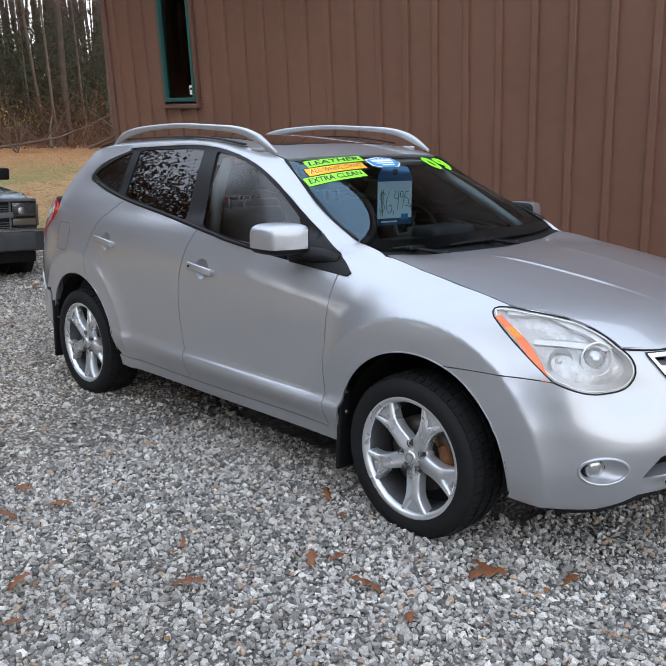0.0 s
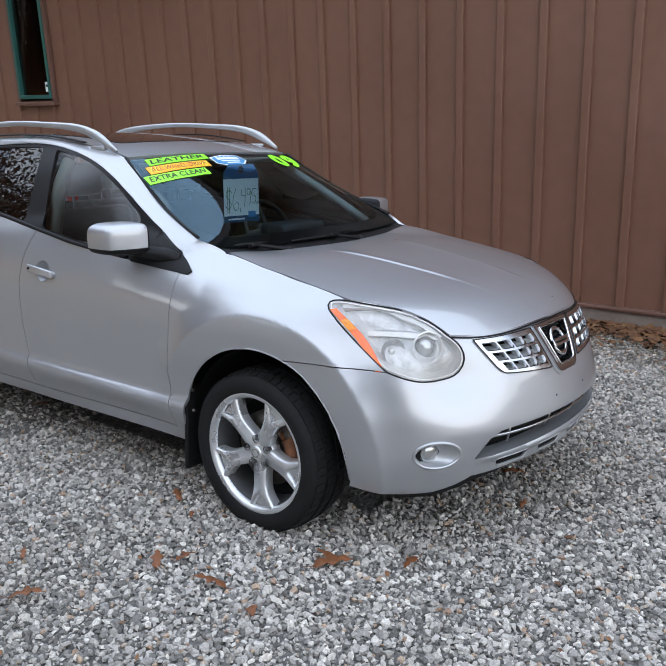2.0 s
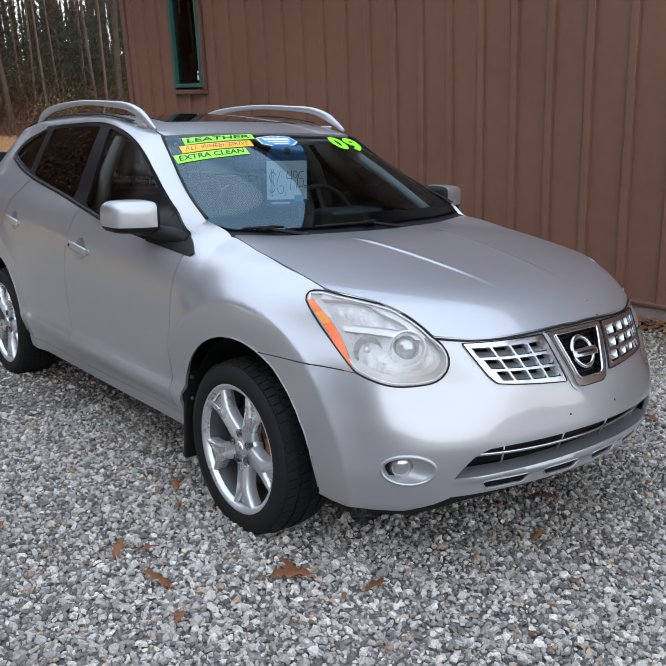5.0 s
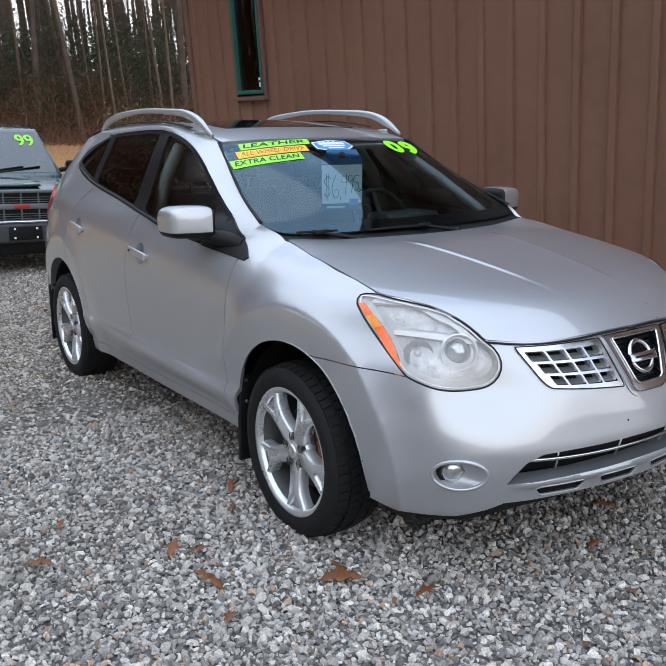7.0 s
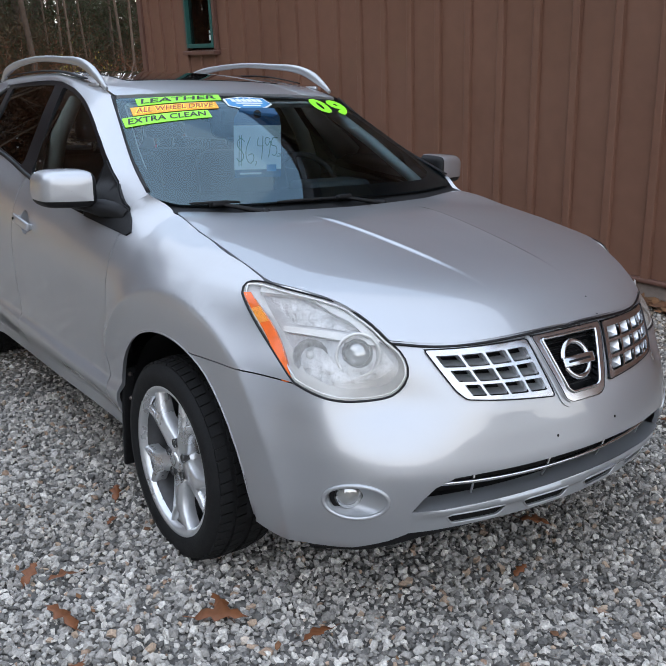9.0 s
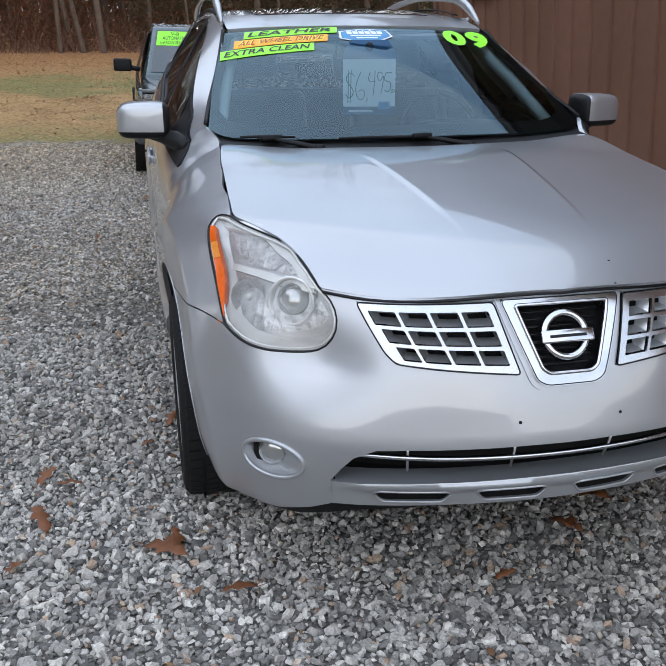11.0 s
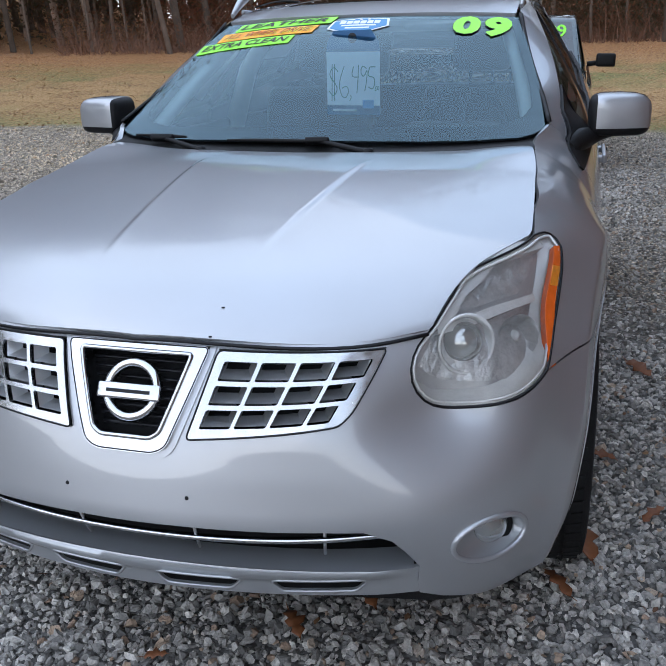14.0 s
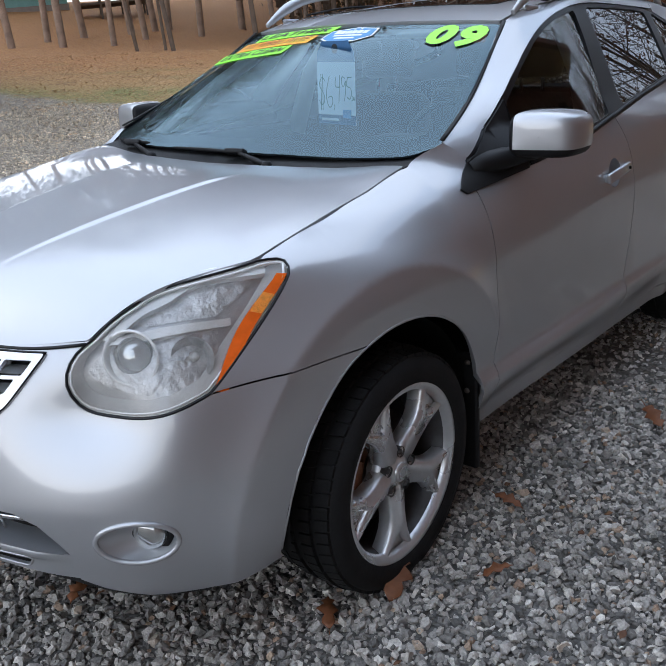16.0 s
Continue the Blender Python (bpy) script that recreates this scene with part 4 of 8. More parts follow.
for hole in SLOTS:
    # near-black sheet added behind the slot in place of its shade
    panel("slot_shade", [(a, z) for a, z in hole], body(-0.045), DARK, plate, step=0.05, thick=0, gap=-0.006)
    V = bulge(np.array(resample(hole, 0.012)))
    part("slot_edge", strip(V, np.tile([1.0, 0, 0.25], (len(V), 1)), 0.006, 0.003, True), SATIN, plate)
ib = front([(0.1, 0.52), (0.3, 0.52), (0.5, 0.51), (0.54, 0.40), (0.3, 0.39), (0.1, 0.39)])
panel("intake_backing", ib + mirror(ib, -1)[::-1], body(-0.11), BLACK, bumper, step=0.05, thick=0, gap=0)
bar = np.array([(s, 0.462 + 0.012 * (s / e)**2) for s in np.linspace(-e * 0.965, e * 0.965, 50)])
V = body(-0.03)(bar)
part("intake_bar", strip(V, np.tile([0.95, 0, 0.3], (len(V), 1)), 0.013, 0.007), CHROME, bumper, "chrome intake bar")
for w in (-0.39, -0.13, 0.13, 0.39):
    s = math.copysign(at_w(abs(w), 0.46), w)
    V = body(-0.034)(np.array([(s, 0.50), (s, 0.46), (s, 0.425)]))
    part("intake_post", tube(V, 0.0035, 6), DULL_CHROME, bumper)


FENDER_TOP = [(x, w + 0.001, bonnet_z(x, w) - 0.001) for x, w in ((0.32, 0.718), (0.25, 0.716), (0.15, 0.712), (0.0, 0.705), (-0.1, 0.7), (-0.2, 0.692), (-0.27, 0.684), (-0.315, 0.676))]
# then up beside the glass and back across the pillar's foot
FENDER_TOP += [(-0.372, 0.695, 1.113), (-0.41, 0.706, 1.127), (-0.447, 0.716, 1.139), (-0.48, 0.745, 1.118), (-0.508, 0.767, 1.089)]
_ha, _hz = np.array([at_p(*p) for p in FENDER_TOP]), np.array([p[2] for p in FENDER_TOP])
_hd = np.array(FENDER_TOP) - body()(np.stack([_ha, _hz], 1))
_hd = np.vstack([_hd[:1], 0.2 * _hd[:-2] + 0.6 * _hd[1:-1] + 0.2 * _hd[2:], _hd[-1:]])


def fender_sheet(P):
    """The skin, drawn in along its top so that it meets the bonnet's edge."""
    V = body()(P)
    a, sg = np.abs(P[:, 0]), np.where(P[:, 0] < 0, -1.0, 1.0)
    k = steps_of(1 - (np.interp(a, _ha, _hz) - P[:, 1]) / 0.2) * steps_of((a - _ha[0] + 0.08) / 0.08)
    for i in (0, 1):
        V[:, i] += k * np.interp(a, _ha, _hd[:, i]) * (sg if i else 1.0)
    return V


# ---- grilles ----
def grille(sg):
    g = mirror(GRILLE, sg)
    # near-black sheet added for the shade behind the grille openings
    panel("grille_shade", g, body(-0.06), DARK, bumper, step=0.05, thick=0, gap=-0.02)
    # four columns and three rows of openings in a chrome frame
    p = np.array(GRILLE)
    lo, hi = p[:, 1].min(), p[:, 1].max()
    tl, tr = np.array(GRILLE[0]), np.array(GRILLE[1])
    bl, br = np.array(GRILLE[5]), np.array([GRILLE[3][0] + 0.004, GRILLE[3][1] - 0.006])
    at = lambda u, v: tuple((tl * (1 - u) + tr * u) * (1 - v) + (bl * (1 - u) + br * u) * v)
    holes, cells = [], []
    us, vs = np.linspace(0.05, 0.955, 5), np.linspace(0.09, 0.90, 4)
    gu, gv = 0.0125, 0.027
    for i in range(4):
        for j in range(3):
            u0, u1, v0, v1 = us[i] + gu, us[i + 1] - gu, vs[j] + gv, vs[j + 1] - gv
            if i == 3:
                u1 -= 0.03 * j
            q = [at(u0, v0), at(u1, v0), at(u1, v1), at(u0, v1)]
            holes.append(mirror(rounded(q, 0.004, 2), sg))
            cells.append(mirror(q, sg))
    outer = rounded(mirror([GRILLE[0], GRILLE[1], GRILLE[2], GRILLE[3], GRILLE[5]], sg), 0.012, 4)
    fr = panel("grille_frame", outer, body(0.006), GRILLE_CHROME, bumper, step=0.014, holes=holes, thick=0.012, label="chrome eggcrate grille")
    rim_ = np.array(resample(outer, 0.014))
    part("grille_gap", strip(body(0.0065)(rim_), np.tile([0.9, 0.15 * sg, 0.3], (len(rim_), 1)), 0.003, 0.002, True), GLOSS_BLACK, fr)
    # sloping sides of every cell
    for q in cells:
        c = np.mean(q, 0)
        inner = [tuple(c + (np.array(k) - c) * 0.72 + np.array([-sg * 0.003, 0.004])) for k in q]
        a, b = body(-0.004)(np.array(q)), body(-0.032)(np.array(inner))
        F = [(k, (k + 1) % 4, 4 + (k + 1) % 4, 4 + k) for k in range(4)]
        part("grille_cell", mesh_of("cell", list(a) + list(b), F, False), DULL_CHROME, bumper)


grille(1)
grille(-1)
# near-black sheet added for the shade inside the V frame
panel("vee_shade", VEE, body(-0.05), DARK, bumper, step=0.05, thick=0, gap=-0.015)
vee_in = [(math.copysign(at_w(abs(w), z), w), z) for w, z in [(0.118, 0.822), (0.068, 0.685), (0.052, 0.674), (-0.052, 0.674), (-0.068, 0.685), (-0.118, 0.822)]]
vee = panel("vee_frame", rounded(VEE, 0.012, 4), body(0.012), CHROME, bumper, step=0.012, holes=[vee_in], thick=0.05, gap=-0.002, label="chrome V-shaped centre frame")
lip = rounded([(math.copysign(at_w(abs(w), z), w), z) for w, z in [(0.165, 0.842), (0.098, 0.648), (0.07, 0.632), (-0.07, 0.632), (-0.098, 0.648), (-0.165, 0.842)]], 0.02, 4)
panel("vee_surround", lip, body(0.004), SILVER, bumper, step=0.02, holes=[VEE], thick=0.01, gap=0)
ring_ = np.array(resample(rounded(vee_in, 0.008, 4), 0.012))
part("vee_bead", strip(body(0.013)(ring_), np.tile([0.95, 0, 0.35], (len(ring_), 1)), 0.009, 0.005, True), CHROME, vee)
ring_ = np.array(resample(rounded(VEE, 0.012, 4), 0.012))
part("vee_gap", strip(body(0.011)(ring_), np.tile([0.95, 0, 0.35], (len(ring_), 1)), 0.0028, 0.0022, True), GLOSS_BLACK, vee)
for k in range(9):
    z = 0.683 + k * 0.0162
    w = 0.064 + (z - 0.68) * 0.37
    s = at_w(w, z)
    V = body(-0.022)(np.array([(a, z) for a in np.linspace(-s, s, 7)]))
    part("grille_slat", strip(V, np.tile([1.0, 0, 0.2], (7, 1)), 0.007, 0.006), GLOSS_BLACK, bumper)
# plain round emblem: a ring crossed by a bar
emblem = lathe([(0.043, -0.004), (0.045, 0.005), (0.053, 0.009), (0.061, 0.005), (0.064, -0.004)], 40, "X", True)
part("emblem_ring", moved(emblem, pose(0.874, 0, 0.752, 0, -28, 0)), CHROME, bumper, "round chrome emblem ring")
part("emblem_bar", moved(box_bm(0.012, 0.134, 0.031, bevel=0.004), pose(0.884, 0, 0.752, 0, -28, 0)), CHROME, bumper)
part("emblem_stripe", moved(box_bm(0.004, 0.092, 0.007), pose(0.8895, 0, 0.7545, 0, -28, 0)), GLOSS_BLACK, bumper)
# empty plate-holder holes
for w in (0.13, -0.13):
    p = body()(np.array([(math.copysign(at_w(0.13, 0.565), w), 0.565)]))[0]
    part("plate_hole", moved(lathe([(0.0001, 0.001), (0.0038, 0.001), (0.005, -0.004)], 12, "X"), pose(*p)), DARK, bumper)


def fog_lamp(sg):
    c = np.array([np.mean([p[0] for p in FOG]), 0.437])
    f = mirror(FOG, sg)
    cup_rings = []
    for k, off in ((1.0, 0.0), (0.9, -0.012), (0.72, -0.03), (0.52, -0.04)):
        sh = np.array([0.028 * (1 - k) / 0.5, 0.0])
        cup_rings.append(body(off)(np.array(mirror([tuple(c + sh + (np.array(p) - c) * np.array([k, k])) for p in FOG], sg))))
    n = len(FOG)
    V = np.vstack(cup_rings)
    F = [(r * n + i, r * n + (i + 1) % n, (r + 1) * n + (i + 1) % n, (r + 1) * n + i) for r in range(3) for i in range(n)]
    F = F if sg < 0 else [q[::-1] for q in F]
    cup = part("fog_light", mesh_of("cup", V, F), SATIN, bumper, "round fog light in a satin cup")
    # dark barrel and glass
    pc = cup_rings[3].mean(0)
    lampbm = lathe([(0.0001, 0.016), (0.02, 0.014), (0.033, 0.008), (0.038, 0.0), (0.04, -0.03)], 24, "X")
    part("fog_glass", moved(lampbm, pose(pc[0] + 0.006, pc[1], pc[2], 0, 0, sg * 28)), PROJECTOR, cup, "clear fog light glass")
    part("fog_bezel", moved(lathe([(0.037, 0.002), (0.047, 0.006), (0.056, -0.02)], 24, "X"), pose(pc[0], pc[1], pc[2], 0, 0, sg * 28)), BLACK, cup)
    P = np.array(f)
    N = np.tile([0.75, sg * 0.62, 0.1], (n, 1))
    part("fog_ring", strip(body(0.002)(P), N, 0.011, 0.005, True), SILVER, cup)


fog_lamp(1)
fog_lamp(-1)


# ---- headlights ----
def headlight(sg):
    lamp = part("headlight", sheet(mirror(shrink(resample(LAMP, 0.02), 0.001), sg), body(-0.004), 0.02, thick=0.02), LENS, car, "hazy clear headlight with an amber side strip")
    c = np.mean(np.array(LAMP), 0)
    rim_ = resample(LAMP, 0.02)
    r0, r1 = mirror(shrink(rim_, 0.002), sg), mirror(shrink(rim_, 0.02), sg)
    P0, P1 = body(-0.006)(np.array(r0)), body(-0.045)(np.array(r1))
    n = len(P0)
    part("lamp_wall", mesh_of("lamp_wall", list(P0) + list(P1), [(k, (k + 1) % n, n + (k + 1) % n, n + k) for k in range(n)]), HOUSING, lamp)
    part("lamp_bowl", sheet(r1, body(-0.045), 0.03, thick=0), HOUSING_GREY, lamp)
    P = body(-0.002)(np.array(mirror(resample(LAMP, 0.015), sg)))
    part("lamp_gasket", strip(P, np.tile([0.7, sg * 0.6, 0.4], (len(P), 1)), 0.005, 0.002, True), GLOSS_BLACK, lamp)
    lamp.visible_shadow = False
    # pale rim just inside the gasket
    P = body(-0.007)(np.array(mirror(shrink(resample(LAMP, 0.015), 0.008), sg)))
    part("lamp_rim", strip(P, np.tile([0.7, sg * 0.6, 0.4], (len(P), 1)), 0.006, 0.003, True), HOUSING, lamp)

    def band(outer, inner, n=14):
        return mirror(line2(outer, n) + line2(inner[::-1], n), sg)

    # amber strip along the outer edge
    panel("side_reflector", band([(1.192, 0.940), (1.126, 0.892), (1.066, 0.843), (0.97, 0.735)], [(1.168, 0.944), (1.098, 0.90), (1.034, 0.850), (0.940, 0.742)]), body(-0.0028), AMBER, lamp, step=0.02, gap=0, label="amber side reflector")
    panel("reflector_prism", band([(1.142, 0.9045), (1.116, 0.8853), (1.098, 0.8712)], [(1.117, 0.9135), (1.090, 0.8945), (1.072, 0.880)], 6), body(-0.0018), AMBER_PRISM, lamp, step=0.02, gap=0, thick=0.002, label="yellow-orange prism patch")
    # bright V-shaped bezel, projector and reflectors behind the lens
    panel("lamp_bezel", band([(0.665, 0.844), (0.748, 0.893), (0.885, 0.924), (0.99, 0.955), (1.085, 0.964), (1.16, 0.956)], [(0.70, 0.844), (0.768, 0.878), (0.90, 0.905), (1.0, 0.938), (1.085, 0.944), (1.15, 0.944)]), body(-0.018), HOUSING, lamp, step=0.02, gap=0, thick=0.02)
    panel("lamp_divider", band([(0.675, 0.846), (0.81, 0.858), (0.94, 0.865), (1.035, 0.867)], [(0.672, 0.834), (0.81, 0.842), (0.94, 0.85), (1.03, 0.853)]), body(-0.022), HOUSING, lamp, step=0.02, gap=0, thick=0.02)
    lowp = line2([(0.665, 0.824), (0.81, 0.837), (0.93, 0.844), (1.01, 0.847)], 10) + line2([(1.0, 0.83), (0.945, 0.745), (0.90, 0.738)], 6) + line2([(0.86, 0.733), (0.725, 0.736), (0.64, 0.758), (0.62, 0.775)], 8)
    panel("low_beam_reflector", mirror(lowp, sg), body(-0.042), LAMP_MIRROR, lamp, step=0.02, gap=0, thick=0)
    turnp = line2([(0.755, 0.868), (0.89, 0.898), (0.99, 0.93), (1.085, 0.937), (1.14, 0.935)], 10) + line2([(1.075, 0.898), (1.01, 0.868)], 4) + line2([(0.94, 0.866), (0.81, 0.859)], 4)
    panel("turn_reflector", mirror(turnp, sg), body(-0.042), LAMP_MIRROR, lamp, step=0.02, gap=0, thick=0)
    for a, z, r in ((0.75, 0.808, 0.062), (0.925, 0.80, 0.05)):
        p = body(-0.036)(np.array([(sg * a, z)]))[0]
        m = pose(*p, 0, -8, sg * 33)
        if a < 0.8:
            part("lamp_ring", moved(lathe([(r, 0.008), (r - 0.003, 0.012), (r - 0.007, 0.008), (r - 0.012, -0.010)], 32, "X"), m), HOUSING, lamp)
            part("projector_lens", moved(lathe([(0.0001, 0.020), (0.016, 0.0185), (0.030, 0.012), (0.041, -0.001), (0.044, -0.014)], 32, "X"), m), PROJECTOR, lamp)
        else:
            bowl = lathe([(0.012, -0.026), (0.022, -0.018), (0.032, -0.009), (r - 0.010, -0.001), (r - 0.002, 0.008)], 14, "X")
            for q in bowl.faces:
                q.smooth = False
            part("high_beam", moved(bowl, m), LAMP_MIRROR, lamp)
            part("high_beam_cap", moved(lathe([(0.0001, 0.006), (0.009, 0.004), (0.012, -0.008), (0.012, -0.026)], 16, "X"), m), HOUSING, lamp)
    p = body(-0.04)(np.array([(sg * 1.045, 0.908)]))[0]
    part("turn_bulb", moved(lathe([(0.0001, -0.008), (0.007, -0.010), (0.012, -0.015), (0.014, -0.024)], 16, "X"), pose(*p, 0, 0, sg * 40)), AMBER_BULB, lamp)


headlight(1)
headlight(-1)


# ---- bonnet ----


def bonnet_sheet(P):
    x, w = P[:, 0], np.abs(P[:, 1])
    q = 0.838 - 0.47 * w * w - x
    z = BONNET(q) + bonnet_lift(x, w)
    t = w - (0.233 - 0.106 * x)
    f = np.where(t < 0, np.exp(np.minimum(t, 0) / 0.07), 1 - steps_of(t / 0.018))
    z = z + 0.005 * f * steps_of((x + 0.12) / 0.14) * steps_of((0.70 - x) / 0.35)
    return np.stack([x, P[:, 1], z], 1)


edge = line2([(0.836, 0.0), (0.826, 0.155), (0.735, 0.478), (0.693, 0.55)], 16) + line2([(0.685, 0.556), (0.60, 0.586), (0.513, 0.624), (0.43, 0.672), (0.36, 0.713)], 12) + line2([(0.33, 0.718), (0.15, 0.712), (0.0, 0.705), (-0.15, 0.697), (-0.27, 0.684)], 12) + [(-0.30, 0.678), (-0.316, 0.670)] + line2([(-0.318, 0.655), (-0.29, 0.5), (-0.235, 0.25), (-0.205, 0.0)], 10)
CREASE = [(x, s * (0.233 - 0.106 * x + k)) for s in (1, -1) for k in (-0.012, -0.004, 0.001, 0.006, 0.011, 0.016, 0.022) for x in np.arange(-0.19, 0.72, 0.012)]
bonnet = panel("bonnet", edge + [(x, -y) for x, y in edge[::-1][1:-1]], bonnet_sheet, SILVER, step=0.02, thick=0.02, gap=0.0012, lines=CREASE)
# dark gap along the bonnet's front edge
P = np.array([(x + 0.004, y, float(BONNET(0.838 - 0.47 * y * y - x)) - 0.006) for x, y in [(x, -y) for x, y in edge[15:0:-1]] + edge[:16]])
part("bonnet_gap", strip(P, np.tile([0.85, 0, 0.5], (len(P), 1)), 0.007, 0.003), GLOSS_BLACK, bonnet)
# paint chips on the bonnet
for x, y in ((0.77, 0.158), (0.822, 0.15)):
    p = bonnet_sheet(np.array([(x, y)]))[0]
    part("paint_chip", moved(lathe([(0.0001, 0.0006), (0.0035, 0.0004), (0.004, -0.001)], 8, "Z"), pose(*p)), DARK, bonnet)


def flank(sg):
    """Fender, doors, quarter panel, glass and trim of one side."""
    g = lambda pts: mirror(side(pts), sg)
    arch_rows = lambda c, a0, a1: [p for k in (0.112, 0.1195, 0.1245, 0.13, 0.1355, 0.1405, 0.148) for p in g(arc(c, a0, a1, 60, k))]
    sill_rows = lambda x0, x1: [p for z in (0.425, 0.446, 0.456, 0.474, 0.492, 0.51) for p in g([(x, z) for x in np.arange(x0, x1, -0.025)])]
    door_front = line2([(-0.452, 1.022), (-0.462, 0.9), (-0.473, 0.654), (-0.478, 0.33)], 14)
    lamp_edge = LAMP[:lamp_at(HC) + 1]
    hood = list(zip(_ha.tolist(), _hz.tolist()))
    fend = mirror(lamp_edge, sg) + mirror(seam[::-1], sg) + g(arc(ARCHES[0], 71, 176, 22)) + g([(-0.405, 0.30), (-0.477, 0.30)]) + g(door_front[::-1]) + g([(-0.475, 1.058)]) + mirror(hood[::-1], sg)
    panel("fender", fend, fender_sheet, SILVER, step=0.024, gap=0.0014, lines=arch_rows(ARCHES[0], 40, 190))
    belt = cubic([-2.75, -2.28, -1.88, -1.565, -1.02, -0.45], [1.325, 1.232, 1.18, 1.138, 1.066, 1.018])
    bz = lambda x: float(belt(x))
    bseam = line2([(-1.46, bz(-1.46)), (-1.50, 1.05), (-1.552, 0.9), (-1.566, 0.598), (-1.535, 0.42), (-1.525, 0.335)], 16)
    rdoor = line2([(-2.24, bz(-2.24)), (-2.40, 1.12), (-2.519, 1.0), (-2.562, 0.85), (-2.545, 0.752)], 14)
    xs = np.linspace(-0.455, -1.46, 16)
    HANDLES = [(-1.36, 0.938), (-2.315, 0.992)]
    scoop = lambda x, z, k=1.0: [(sg * at_x(x, z) + 0.058 * k * math.cos(t), z + 0.051 * k * math.sin(t)) for t in np.linspace(0, 2 * math.pi, 28, endpoint=False)]
    fd = panel("front_door", g(door_front[:-1]) + g([(-0.478, 0.335), (-1.0, 0.335)]) + g(bseam[::-1]) + g([(x, bz(x)) for x in xs[::-1]]), body(), SILVER, holes=[scoop(*HANDLES[0])], lines=sill_rows(-0.5, -1.52))
    xs2 = np.linspace(-1.46, -2.24, 12)
    low_arc = arc(ARCHES[1], 70, 4, 14, 0.004)
    rd = panel("rear_door", g(bseam) + g([(-2.2, 0.335)]) + g(low_arc[::-1]) + g(rdoor[::-1]) + g([(x, bz(x)) for x in xs2[::-1]]), body(), SILVER, holes=[scoop(*HANDLES[1])], lines=sill_rows(-1.58, -2.2) + arch_rows(ARCHES[1], 0, 70))
    panel("rocker_panel", g([(-0.40, 0.333), (-0.48, 0.333), (-2.26, 0.333), (-2.25, 0.27), (-0.43, 0.27)]), body(-0.004), SILVER)
    # quarter panel runs up into the rear pillar, round the quarter glass
    qg = line2([(-2.70, 1.315), (-2.52, 1.272), (-2.28, 1.233)], 8)
    upper = line2([(-2.45, 1.497), (-2.60, 1.455), (-2.74, 1.39), (-2.775, 1.345), (-2.70, 1.312)], 12)
    quarter = g(rdoor) + g(arc(ARCHES[1], 71, 178, 22)) + g([(-3.115, 0.62), (-3.3, 0.60)]) + mirror([(at_x(-3.45, 0.70), 0.70), (at_x(-3.44, 0.90), 0.90), (at_x(-3.35, 0.96), 0.96), (at_x(-3.16, 1.06), 1.06), (at_x(-3.09, 1.14), 1.14)], sg) + g([(-3.10, 1.25), (-3.02, 1.38), (-2.93, 1.49), (-2.7, 1.522), (-2.45, 1.535)]) + g(upper) + g(qg[1:])
    qp = panel("quarter_panel", quarter, body(), SILVER)
    fuel = rounded(g([(-2.80, 1.06), (-2.98, 1.06), (-3.0, 0.895), (-2.82, 0.895)]), 0.03)
    panel("fuel_door", fuel, body(0.002), SILVER, qp, thick=0.006, gap=0)
    P = body(0.0022)(np.array(resample(fuel, 0.02)))
    part("fuel_door_gap", strip(P, np.tile([0, sg, 0.0], (len(P), 1)), 0.0018, 0.0006, True), BLACK, qp)
    rear = g([(-3.125, 0.60), (-3.3, 0.585)]) + mirror([(at_x(-3.46, 0.69), 0.69), (A_END - 0.5, 0.70), (A_END, 0.70), (A_END, 0.30), (A_END - 0.5, 0.30)], sg) + g([(-3.3, 0.30), (-3.14, 0.33)])
    panel("rear_bumper", rear, body(0.006), SILVER)
    # black surround of the side glass
    dlo_top = line2([(-0.50, 1.092), (-0.79, 1.245), (-1.14, 1.412), (-1.41, 1.488), (-1.67, 1.525), (-2.02, 1.527), (-2.42, 1.50), (-2.60, 1.452), (-2.745, 1.385), (-2.775, 1.345), (-2.70, 1.313)], 44)
    dlo_low = [(x, bz(x) + 0.002) for x in np.linspace(-2.68, -0.46, 40)]
    ring_ = g(dlo_top) + g(dlo_low)
    pane = lambda pts: rounded(g(pts), 0.025, 4)
    t_ = lambda x: float(np.interp(-x, [-p[0] for p in dlo_top[:34]], [p[1] for p in dlo_top[:34]]))
    glass1 = pane([(-0.735, bz(-0.735) + 0.016), (-1.44, bz(-1.44) + 0.016), (-1.605, t_(-1.605) - 0.014), (-1.41, t_(-1.41) - 0.014), (-1.28, t_(-1.28) - 0.015), (-1.14, t_(-1.14) - 0.016), (-0.97, t_(-0.97) - 0.018), (-0.79, t_(-0.79) - 0.024)])
    glass2 = pane([(-1.60, bz(-1.60) + 0.016), (-2.27, bz(-2.27) + 0.018), (-2.345, t_(-2.345) - 0.018), (-2.2, t_(-2.2) - 0.016), (-1.9, t_(-1.9) - 0.014), (-1.72, t_(-1.72) - 0.014)])
    glass3 = pane([(-2.345, bz(-2.345) + 0.018), (-2.66, bz(-2.66) + 0.02), (-2.735, 1.35), (-2.70, 1.385), (-2.58, 1.443), (-2.42, t_(-2.42) - 0.02)])
    def pane_sheet(poly):
        """A gently bowed pane through the outline of an opening."""
        B = body(-0.010)(np.array(resample(list(poly), 0.03)))
        f = lambda x, z: np.stack([np.ones_like(x), x, z, z * z, x * x, x * z], 1)
        c = np.linalg.lstsq(f(B[:, 0] + 1.6, B[:, 2] - 1.3), np.abs(B[:, 1]), rcond=None)[0]

        def surf(P):
            V = body(-0.010)(P)
